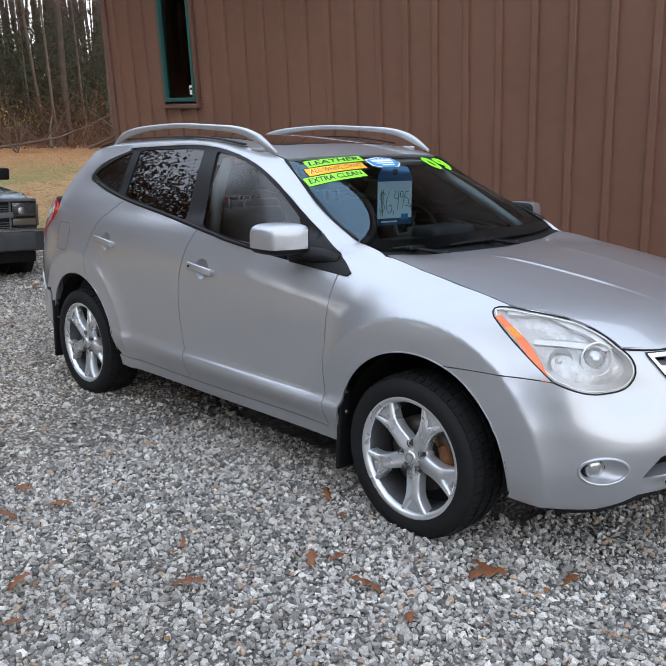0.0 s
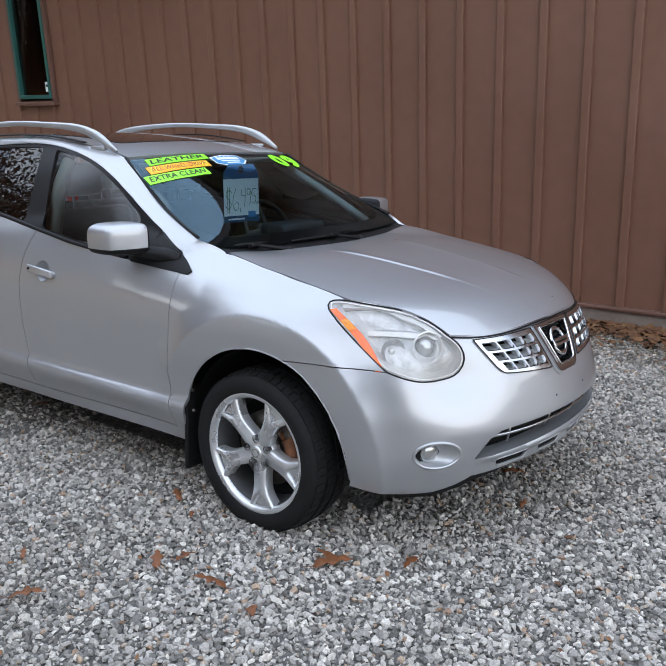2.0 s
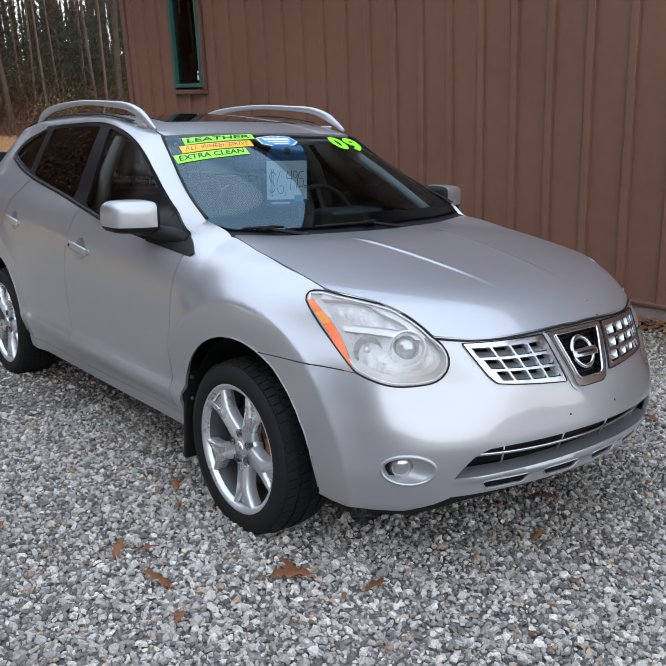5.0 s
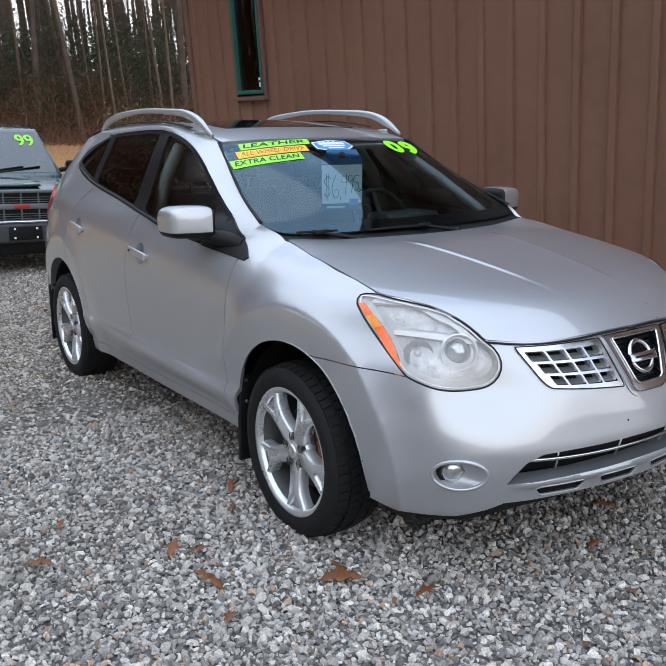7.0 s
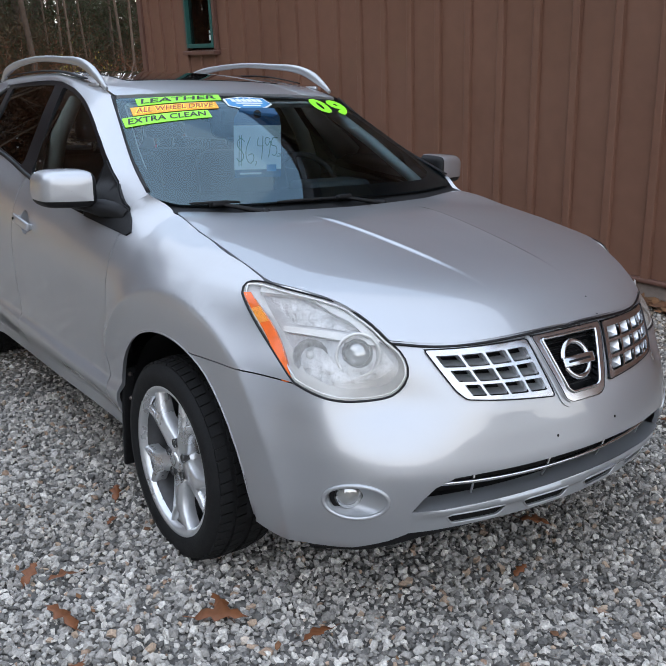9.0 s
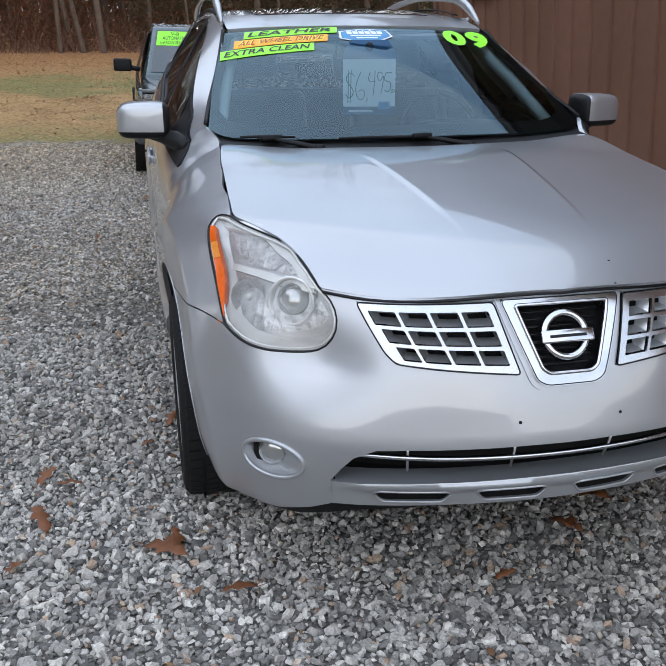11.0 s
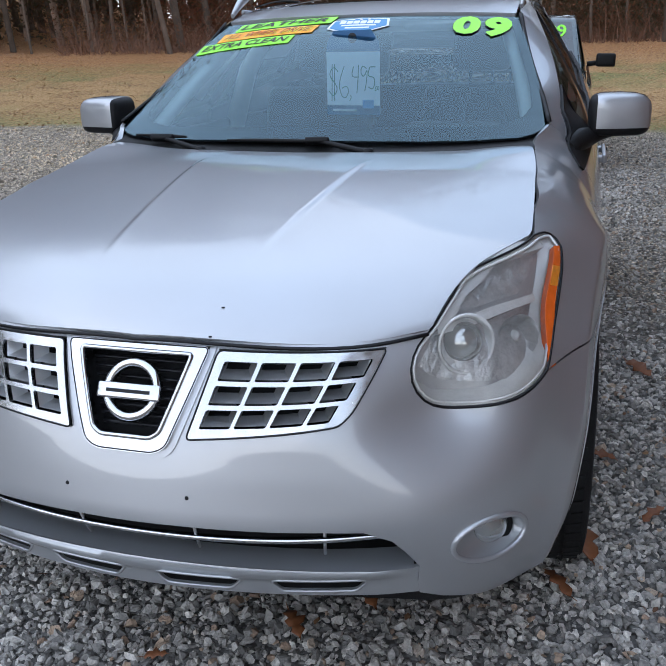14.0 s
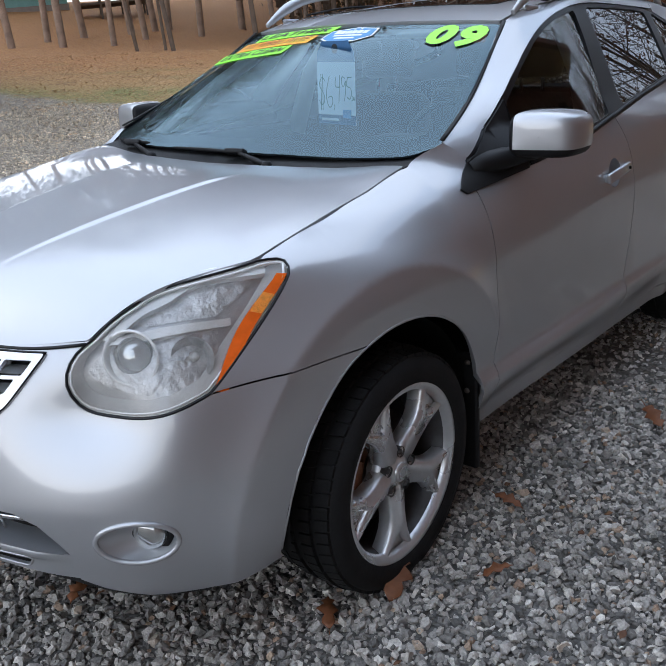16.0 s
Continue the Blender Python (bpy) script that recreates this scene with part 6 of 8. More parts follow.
# ---- cabin ----
dash = box_bm(0.55, 1.34, 0.22, bevel=0.06, seg=4)
for v in dash.verts:
    v.co.x -= 0.16 * (abs(v.co.y) / 0.67)**2
part("dashboard", moved(dash, pose(-0.66, 0, 0.955, 0, -4, 0)), DASH, car)
hood_ = box_bm(0.2, 0.36, 0.1, bevel=0.045, seg=3)
part("instrument_hood", moved(hood_, pose(-0.86, 0.37, 1.055)), DASH, car)
part("cabin_floor", moved(box_bm(2.6, 1.5, 0.1, bevel=0.02), pose(-1.75, 0, 0.45)), DASH, car)
for sg in (1, -1):
    part("door_trim", moved(box_bm(1.9, 0.05, 0.62, bevel=0.02), pose(-1.55, sg * 0.765, 0.76)), SEAT, car)
    part("pillar_trim", tube([(-0.55, sg * 0.66, 1.09), (-0.85, sg * 0.60, 1.27), (-1.12, sg * 0.53, 1.42)], [0.025, 0.028, 0.03], 8), TRIM_LIGHT, car, "pale inner pillar trim")
    part("centre_pillar", tube([(-1.50, sg * 0.74, 1.02), (-1.53, sg * 0.665, 1.28), (-1.56, sg * 0.56, 1.45)], [0.045, 0.04, 0.03], 8), TRIM_LIGHT, car, "pale centre pillar trim")
wheel_m = pose(-1.04, 0.37, 1.045, 0, 62, 0)
sw = part("steering_wheel", moved(lathe([(0.178 + 0.014 * math.cos(t), 0.014 * math.sin(t)) for t in np.linspace(0, 2 * math.pi, 10, endpoint=False)], 44, "Z", True), wheel_m), DASH, car)
part("steering_hub", moved(box_bm(0.12, 0.14, 0.05, bevel=0.02), wheel_m @ pose(0.01, 0, -0.02)), DASH, sw)
for a in (0, 90, 180):
    part("steering_spoke", moved(box_bm(0.03, 0.12, 0.015, bevel=0.005), wheel_m @ pose(0, 0, -0.01, 0, 0, a) @ pose(0, 0.11, 0)), DASH, sw)


def seat(x, y, width, tall, name="front_seat"):
    s = new(name)
    s.parent = car
    s.matrix_basis = pose(x, y, 0.5)
    tagged(s, "grey leather car seat")
    part("cushion", moved(box_bm(0.52, width, 0.22, bevel=0.07, seg=3), pose(0.1, 0, 0.14, 0, -6, 0)), SEAT, s)
    part("backrest", moved(box_bm(0.17, width * 0.96, tall, bevel=0.065, seg=3), pose(-0.21, 0, 0.16 + tall / 2, 0, -16, 0)), SEAT, s)
    for k in ((0,) if width < 0.8 else (-0.38, 0.38)):
        h = part("headrest", moved(box_bm(0.11, 0.26, 0.18, bevel=0.05, seg=3), pose(-0.34, k, 0.3 + tall, 0, -14, 0)), SEAT, s)
        for q in (-0.05, 0.05):
            part("headrest_post", moved(box_bm(0.012, 0.012, 0.12), pose(-0.325, k + q, 0.2 + tall)), CHROME, h)


for sg in (1, -1):
    part("rear_pillar_trim", moved(box_bm(0.34, 0.05, 0.72, bevel=0.02), pose(-2.86, sg * 0.56, 0.86, sg * 8, 0, 0)), DASH, car)
    part("cargo_side", moved(box_bm(1.0, 0.06, 0.7, bevel=0.02), pose(-2.75, sg * 0.70, 0.85)), DASH, car)
seat(-1.42, 0.37, 0.52, 0.54)
seat(-1.42, -0.37, 0.52, 0.54)
seat(-2.32, 0.0, 1.28, 0.5, "rear_bench")
mir = part("rear_view_mirror", moved(box_bm(0.035, 0.24, 0.065, bevel=0.014, seg=3), pose(-1.0, 0.0, 1.385, 0, 8, 0)), DASH, car)
part("mirror_stalk", tube([(-0.99, 0, 1.39), (-0.965, 0, 1.425)], 0.012, 8), DASH, mir)
for sg in (1, -1):
    part("sun_visor", moved(box_bm(0.16, 0.36, 0.02, bevel=0.008), pose(-1.13, sg * 0.33, 1.45, 0, 14, 0)), TRIM_LIGHT, car)


# ---- what is stuck on and hung behind the windshield ----
def decal(name, corners, material, parent, off=0.004, step=0.05, round_=0.0):
    poly = rounded(corners, round_, 4) if round_ else corners
    return part(name, sheet(poly, ws_sheet(off), step, thick=0.0015), material, parent)


def glass_text(text, corners, material, parent, size, off=0.0065, shear=0.0, bold=0.0):
    """Letters laid on the glass inside a four-cornered field: top left, top right, bottom right, bottom left."""
    V, F = flat_text(text, 1.0, bold)
    lo, hi = V.min(0), V.max(0)
    u = (V[:, 0] - lo[0]) / (hi[0] - lo[0])
    v = (hi[1] - V[:, 1]) / (hi[1] - lo[1])
    u = 0.5 + (u - 0.5) * size[0] + shear * (0.5 - v)
    v = 0.5 + (v - 0.5) * size[1]
    tl, tr, br, bl = (np.array(c) for c in corners)
    P = (tl * (1 - u)[:, None] + tr * u[:, None]) * (1 - v)[:, None] + (bl * (1 - u)[:, None] + br * u[:, None]) * v[:, None]
    for ids, faces in letters(V, F):
        part("letter", mesh_of("letter", ws_sheet(off)(P[ids]), faces, False), material, parent)


for text, field, ground_m, ink in (
        ("LEATHER", [(-1.052, -0.49), (-1.055, -0.10), (-0.998, -0.115), (-0.995, -0.503)], SIGN_GREEN, SIGN_BLACK),
        ("ALL WHEEL DRIVE", [(-0.988, -0.54), (-0.982, -0.155), (-0.922, -0.17), (-0.93, -0.553)], SIGN_ORANGE, SIGN_RED),
        ("EXTRA CLEAN", [(-0.924, -0.605), (-0.912, -0.23), (-0.852, -0.24), (-0.864, -0.615)], SIGN_GREEN, SIGN_BLACK)):
    st = decal("windshield_sticker", field, ground_m, windshield)
    tagged(st, "bright slogan strip on the windshield")
    if ground_m is SIGN_ORANGE:
        glass_text(text, field, SIGN_YELLOW, st, (0.93, 0.76), 0.0055, 0.025, 0.045)
    glass_text(text, field, ink, st, (0.90, 0.64), shear=0.025, bold=0.012 if ground_m is SIGN_ORANGE else 0.018)
badge = decal("dealer_decal", [(-1.008, -0.105), (-1.032, 0.0), (-1.02, 0.105), (-0.955, 0.115), (-0.915, 0.06), (-0.905, 0.0), (-0.91, -0.06), (-0.94, -0.115)], WHITE_INK, windshield)
tagged(badge, "blue dealer decal with white bars")
inner = decal("decal_blue", [(-1.0, -0.097), (-1.022, 0.0), (-1.012, 0.097), (-0.957, 0.106), (-0.92, 0.055), (-0.911, 0.0), (-0.915, -0.055), (-0.942, -0.106)], SIGN_BLUE, badge, 0.0055)
for k in range(6):
    y = -0.075 + k * 0.026
    decal("decal_square", [(-0.998, y), (-0.998, y + 0.021), (-0.972, y + 0.021), (-0.972, y)], WHITE_INK, badge, 0.007)
for k in range(3):
    y = -0.03 + k * 0.03
    decal("decal_dot", [(-1.014, y - 0.004), (-1.014, y + 0.004), (-1.006, y + 0.004), (-1.006, y - 0.004)], WHITE_INK, badge, 0.007)
for x, w, h in ((-0.952, 0.13, 0.010), (-0.930, 0.09, 0.010)):
    decal("decal_bar", [(x - h, -w / 2), (x - h, w / 2), (x, w / 2), (x, -w / 2)], WHITE_INK, badge, 0.007)
for k, ch in enumerate("09"):
    y0 = 0.345 + k * 0.108
    field = [(-1.052 - k * 0.006, y0), (-1.052 - k * 0.006, y0 + 0.10), (-0.905, y0 + 0.10), (-0.905, y0)]
    glass_text(ch, field, SIGN_GREEN, windshield, (0.97, 0.95), 0.0055, 0.06, 0.055)
    glass_text(ch, field, SIGN_BLACK, windshield, (1.0, 0.985), 0.005, 0.06, 0.058)

# price card hanging from the mirror
card = thing("price_card", SLOPE @ pose(-0.885, -0.004, 1.24, 0, 0, -12), "white price card with a handwritten figure hanging behind the windshield", "price tag")
flat = lambda w, h, y, z, d=0.0: moved(box_bm(0.0016, w, h), pose(d, y, z))
part("card_sheet", flat(0.216, 0.222, 0, 0.0), CARD, card)
bm = bmesh.new()
top_ = [(-0.108, 0.112), (-0.104, 0.145), (-0.075, 0.185), (0.075, 0.185), (0.104, 0.145), (0.108, 0.112)]
f0 = [bm.verts.new((0.0008, y, z)) for y, z in top_]
f1 = [bm.verts.new((-0.0008, y, z)) for y, z in top_]
bm.faces.new(f0)
bm.faces.new(f1[::-1])
for k in range(6):
    bm.faces.new((f0[k], f1[k], f1[(k + 1) % 6], f0[(k + 1) % 6]))
part("card_top", bm, mat("dark_blue_card", (0.03, 0.11, 0.24), 0.5, noise_scale=12, vary=0.08), card, "blue hanging tab")
part("hook_hole", moved(lathe([(0.0001, 0.0014), (0.018, 0.0014)], 20, "X"), pose(0, 0, 0.158)), SIGN_BLACK, card)
part("card_foot", flat(0.216, 0.034, 0, -0.094, 0.0012), SIGN_NAVY, card)
part("foot_bar", flat(0.10, 0.008, -0.035, -0.094, 0.0024), WHITE_INK, card)
part("foot_mark", flat(0.045, 0.03, 0.062, -0.072, 0.0024), SIGN_BLUE, card)


def pen(points, width=0.0034):
    """A pen stroke across the card."""
    L = smooth_line(points, 6 * len(points)) if len(points) > 2 else np.array(points, float)
    d = np.gradient(L, axis=0)
    d /= np.maximum(np.linalg.norm(d, axis=1, keepdims=True), 1e-9)
    nrm = np.stack([-d[:, 1], d[:, 0]], 1) * width / 2
    V = [(0.0022, y, z) for y, z in L + nrm] + [(0.0022, y, z) for y, z in L - nrm]
    n = len(L)
    part("pen_stroke", mesh_of("stroke", V, [(i, n + i, n + i + 1, i + 1) for i in range(n - 1)], False), INK, card)


# the handwritten figure $6,495.00
for stroke in (
        [(-0.060, 0.042), (-0.078, 0.056), (-0.094, 0.036), (-0.078, 0.006), (-0.066, -0.022), (-0.082, -0.042), (-0.098, -0.026)],
        [(-0.084, 0.070), (-0.086, 0.0), (-0.088, -0.062)], [(-0.074, 0.070), (-0.076, 0.0), (-0.078, -0.062)],
        [(-0.034, 0.062), (-0.050, 0.022), (-0.052, -0.028), (-0.036, -0.050), (-0.020, -0.034), (-0.026, -0.010), (-0.044, -0.016)],
        [(-0.010, -0.040), (-0.008, -0.050), (-0.014, -0.060)],
        [(0.004, 0.060), (0.0, 0.026), (0.026, 0.024)], [(0.024, 0.066), (0.020, 0.0), (0.016, -0.034)],
        [(0.056, 0.052), (0.042, 0.060), (0.034, 0.040), (0.044, 0.026), (0.056, 0.044), (0.054, 0.0), (0.048, -0.026)],
        [(0.092, 0.058), (0.070, 0.058)], [(0.070, 0.058), (0.066, 0.026), (0.082, 0.022), (0.088, 0.0), (0.078, -0.018), (0.064, -0.012)]):
    pen(stroke)
pen([(0.090, -0.022), (0.091, -0.025)], 0.004)
for y in (0.095, 0.102):
    pen([(y, -0.008), (y - 0.003, -0.016), (y, -0.023), (y + 0.003, -0.016), (y, -0.008)], 0.0018)


# ---- the dark green truck behind ----
TRUCK_BOWL = mat("smoky_lamp_bowl", (0.10, 0.10, 0.105), 0.15, 0.8, noise_scale=20, vary=0.5, bump=0.3, bump_scale=30)
TRUCK_LENS = glass("truck_lamp_lens", (0.9, 0.9, 0.9), 1.45, 0.02, 0.03)


def truck():
    t = thing("truck", pose(-7.02, -0.03, float(ground_z(-7.6, 0)) + 0.0, 0, 0, 0) @ pose(0, 0, 0, -6.0, -1.0, 0), "dark green older sport-utility truck parked on gravel", "truck")

    def loft(name, rows, material, parent=t, label="", bevel=0.03):
        """A body block: rows of (x, half width low, half width high, z low, z high)."""
        bm = bmesh.new()
        rings = [[bm.verts.new((x, s * w, z)) for s, w, z in ((1, wl, zl), (1, wh, zh), (-1, wh, zh), (-1, wl, zl))] for x, wl, wh, zl, zh in rows]
        for a, b in zip(rings, rings[1:]):
            for k in range(4):
                bm.faces.new((a[k], a[(k + 1) % 4], b[(k + 1) % 4], b[k]))
        bm.faces.new(rings[0][::-1])
        bm.faces.new(rings[-1])
        bmesh.ops.recalc_face_normals(bm, faces=bm.faces[:])
        if bevel:
            bmesh.ops.bevel(bm, geom=[e for e in bm.edges if e.calc_face_angle(0) > 0.25], offset=bevel, segments=3, affect="EDGES", profile=0.6)
        for q in bm.faces:
            q.smooth = True
        return part(name, bm, material, parent, label)

    loft("lower_body", [(-0.16, 0.90, 0.91, 0.42, 0.92), (-0.9, 0.96, 0.93, 0.40, 0.96), (-4.6, 0.97, 0.92, 0.40, 1.02), (-4.9, 0.92, 0.9, 0.45, 1.0)], TRUCK_GREEN)
    hood = loft("hood", [(-0.14, 0.84, 0.80, 0.88, 0.945), (-0.35, 0.88, 0.84, 0.9, 0.99), (-1.25, 0.9, 0.86, 0.92, 1.06)], TRUCK_GREEN)
    part("hood_ridge", moved(box_bm(1.05, 0.5, 0.03, bevel=0.012), pose(-0.72, 0, 1.03, 0, 4.2, 0)), TRUCK_GREEN, hood)
    loft("cabin", [(-1.2, 0.86, 0.8, 0.95, 1.06), (-1.85, 0.88, 0.68, 0.95, 1.63), (-2.2, 0.89, 0.68, 0.95, 1.68), (-4.5, 0.89, 0.68, 0.95, 1.68), (-4.85, 0.88, 0.68, 0.95, 1.6)], TRUCK_GREEN)
    # windshield just proud of the cabin's slope
    wz = lambda k, d: (-1.2 - 0.65 * k + d * 0.66, 1.06 + 0.57 * k + d * 0.75)
    hw = lambda k: 0.80 - 0.125 * k
    def quad(name, k0, k1, y0, y1, d, material, parent, label=""):
        (xa, za), (xb, zb) = wz(k0, d), wz(k1, d)
        V = [(xa, y0 * hw(k0), za), (xa, y1 * hw(k0), za), (xb, y1 * hw(k1), zb), (xb, y0 * hw(k1), zb)]
        return part(name, mesh_of(name, V, [(0, 1, 2, 3)], False), material, parent, label)
    ws = quad("windshield", 0.06, 0.93, -0.93, 0.93, 0.006, mat("truck_glass", (0.03, 0.04, 0.042), 0.05, coat=1.0, noise_scale=2, vary=0.4), t, "dark truck windshield with sale stickers")
    def sign(text, k0, k1, y0, y1, material, d=0.012):
        V, F = flat_text(text, 1.0)
        lo, hi = V.min(0), V.max(0)
        P = []
        for x, y, _ in V:
            u, v = (x - lo[0]) / (hi[0] - lo[0]), (y - lo[1]) / (hi[1] - lo[1])
            k = k0 + (k1 - k0) * v
            xx, zz = wz(k, d)
            P.append((xx, (y0 + (y1 - y0) * u) * hw(k), zz))
        part("lettering", mesh_of("lettering", P, F, False), material, ws)
    quad("green_sign", 0.60, 0.90, -0.90, -0.28, 0.009, SIGN_GREEN, ws, "green slogan sign on the truck's windshield")
    sign("V-8", 0.81, 0.88, -0.66, -0.52, SIGN_BLACK)
    sign("AUTOMATIC", 0.715, 0.79, -0.80, -0.40, SIGN_BLACK)
    sign("3rd ROW SEATING", 0.63, 0.69, -0.84, -0.34, SIGN_BLACK)
    sign("99", 0.62, 0.86, 0.52, 0.82, SIGN_GREEN)
    sign("99", 0.625, 0.865, 0.535, 0.835, SIGN_GREEN, 0.013)
    for s in (1, -1):
        part("wiper", tube([(-1.24, s * 0.1 - 0.1, 1.10), (-1.30, s * 0.1 + 0.45, 1.17)], 0.012, 6), BLACK, t)
        for x0, x1 in ((-1.9, -2.75), (-2.9, -3.7), (-3.85, -4.5)):
            V = [(x0 + (0.25 if x0 > -2 else 0), s * 0.895, 1.08), (x1, s * 0.895, 1.08), (x1, s * 0.725, 1.58), (x0, s * 0.725, 1.58)]
            part("side_window", mesh_of("sw", V, [(0, 1, 2, 3)], False), GLOSS_BLACK, t)
        m = part("door_mirror", moved(box_bm(0.1, 0.22, 0.15, bevel=0.03, seg=3), pose(-1.55, s * 1.07, 1.17)), BLACK, t)
        part("mirror_arm", tube([(-1.55, s * 0.98, 1.14), (-1.55, s * 0.86, 1.12)], 0.03, 8), BLACK, m)
        lamp = part("headlight", moved(box_bm(0.05, 0.27, 0.17, bevel=0.015), pose(-0.13, s * 0.73, 0.825)), TRUCK_BOWL, t, "square truck headlight")
        part("lamp_glass", moved(box_bm(0.02, 0.25, 0.15, bevel=0.008), pose(-0.098, s * 0.73, 0.825)), TRUCK_LENS, lamp)
        part("lamp_bulb", moved(lathe([(0.0001, -0.004), (0.025, -0.006), (0.04, -0.012)], 16, "X"), pose(-0.092, s * 0.70, 0.81)), DULL_CHROME, lamp)
        part("turn_signal", moved(box_bm(0.05, 0.27, 0.075, bevel=0.012), pose(-0.125, s * 0.73, 0.685)), mat("amber_smoke", (0.11, 0.085, 0.06), 0.35, coat=0.6), t)
        part("corner_light", moved(box_bm(0.08, 0.03, 0.24, bevel=0.01), pose(-0.17, s * 0.893, 0.755)), mat("corner_lens", (0.10, 0.07, 0.055), 0.35, coat=0.6), t)
        for x in (-0.85, -3.85):
            w = new("wheel")
            w.parent = t
            w.matrix_basis = pose(x, s * 0.83, 0.36)
            part("tyre", lathe([(0.2, -0.11), (0.33, -0.12), (0.36, -0.09), (0.365, 0), (0.36, 0.09), (0.33, 0.12), (0.2, 0.11)], 36, "Y"), RUBBER, w)
            part("rim", lathe([(0.0001, s * 0.06), (0.1, s * 0.08), (0.17, s * 0.06), (0.205, s * 0.11)], 30, "Y"), ALLOY, w)
            part("wheel_arch", moved(lathe([(0.40, -0.14), (0.43, -0.14), (0.43, 0.145), (0.40, 0.145)], 36, "Y", True), pose(x, s * 0.83, 0.37)), BLACK, t)
    grille_ = part("grille", moved(box_bm(0.06, 1.16, 0.31, bevel=0.01), pose(-0.15, 0, 0.765)), DARK, t, "black grille with grey bars and a red badge")
    grey = mat("grey_grille_bar", (0.16, 0.17, 0.175), 0.4, 0.3, noise_scale=10, vary=0.15)
    for z, h in ((0.765, 0.06), (0.93, 0.035), (0.60, 0.03)):
        part("grille_bar", moved(box_bm(0.05, 1.74 if h < 0.05 else 1.2, h, bevel=0.01), pose(-0.11, 0, z)), grey, grille_)
    for k in range(6):
        z = 0.63 + k * 0.026 + (0.105 if k > 2 else 0)
        part("grille_slat", moved(box_bm(0.02, 1.16, 0.006), pose(-0.115, 0, z)), grey, grille_)
    for k in range(7):
        part("grille_post", moved(box_bm(0.02, 0.016, 0.31), pose(-0.112, -0.57 + k * 0.19, 0.765)), grey, grille_)
    part("badge", moved(box_bm(0.02, 0.17, 0.045, bevel=0.01), pose(-0.078, 0, 0.765)), SIGN_RED, grille_)
    bump = loft("front_bumper", [(0.0, 0.8, 0.8, 0.38, 0.58), (-0.06, 0.93, 0.93, 0.36, 0.59), (-0.3, 0.97, 0.97, 0.37, 0.59)], mat("dark_grey_bumper", (0.05, 0.052, 0.055), 0.5, noise_scale=8, vary=0.2), bevel=0.02)
    part("bumper_strip", moved(box_bm(0.05, 1.84, 0.03, bevel=0.01), pose(-0.03, 0, 0.6)), CHROME, bump)
    part("plate_bracket", moved(box_bm(0.03, 0.36, 0.15, bevel=0.008), pose(0.01, 0, 0.48)), BLACK, bump)
    for y in (-0.12, 0.12):
        for z in (0.43, 0.53):
            part("bolt", moved(lathe([(0.0001, 0.008), (0.012, 0.006), (0.014, 0)], 8, "X"), pose(0.026, y, z)), WHITE_INK, bump)
    part("air_dam", moved(box_bm(0.05, 1.7, 0.16, bevel=0.02), pose(-0.14, 0, 0.31)), BLACK, bump)
    part("underbody", moved(box_bm(4.4, 1.4, 0.2), pose(-2.4, 0, 0.42)), DARK, t)


truck()


# ---- woods round the lot ----
def limb(bm, p, d, length, r, rng, depth, tips, sides):
    """A crooked tapering limb with side branches; collects the tips for leaves."""
    pts, rad = [Vector(p)], [r]
    d = Vector(d).normalized()
    n = 6 if depth == 0 else 4
    for k in range(n):
        d = (d + Vector((rng.uniform(-1, 1), rng.uniform(-1, 1), rng.uniform(-0.5, 0.9))) * (0.05 if depth == 0 else 0.2)).normalized()
        pts.append(pts[-1] + d * length / n)
        rad.append(r * (1 - 0.8 * (k + 1) / n) + 0.004)
    prev = None
    for i, (q, w) in enumerate(zip(pts, rad)):
        u = d.orthogonal().normalized()
        v = d.cross(u)
        ring_ = [bm.verts.new(q + w * (math.cos(2 * math.pi * k / sides) * u + math.sin(2 * math.pi * k / sides) * v)) for k in range(sides)]
        if prev:
            for k in range(sides):
                bm.faces.new((prev[k], prev[(k + 1) % sides], ring_[(k + 1) % sides], ring_[k])).smooth = True
        prev = ring_
    tips.append(pts[-1])
    if depth < 2:
        for k in range(rng.randint(7, 11) if depth == 0 else rng.randint(2, 4)):
            t = rng.uniform(0.42 if depth == 0 else 0.3, 0.98)
            i = min(int(t * n), n - 1)
            q = pts[i].lerp(pts[i + 1], t * n - i)
            a = rng.uniform(0, 2 * math.pi)
            out = Vector((math.cos(a), math.sin(a), rng.uniform(0.3, 1.1)))
            limb(bm, q, out, length * (rng.uniform(0.2, 0.38) if depth == 0 else rng.uniform(0.35, 0.6)) * (1.15 - 0.6 * t), rad[i] * 0.42, rng, depth + 1, tips, 4 if depth else 5)
    return pts


def leaf_cloud(tips, count, spread, size, rng, slim=0.45):
    V, F = [], []
    for k in range(count):
        c = rng.choice(tips) + Vector((rng.gauss(0, spread), rng.gauss(0, spread), rng.gauss(0, spread * 0.8)))
        u = Vector((rng.uniform(-1, 1), rng.uniform(-1, 1), rng.uniform(-1, 1))).normalized()
        v = u.orthogonal().normalized()
        s = size * rng.uniform(0.5, 1.3)
        b = len(V)
        V += [c - u * s, c + v * s * slim, c + u * s, c - v * s * slim]
        F.append((b, b + 1, b + 2, b + 3))
    return V, F


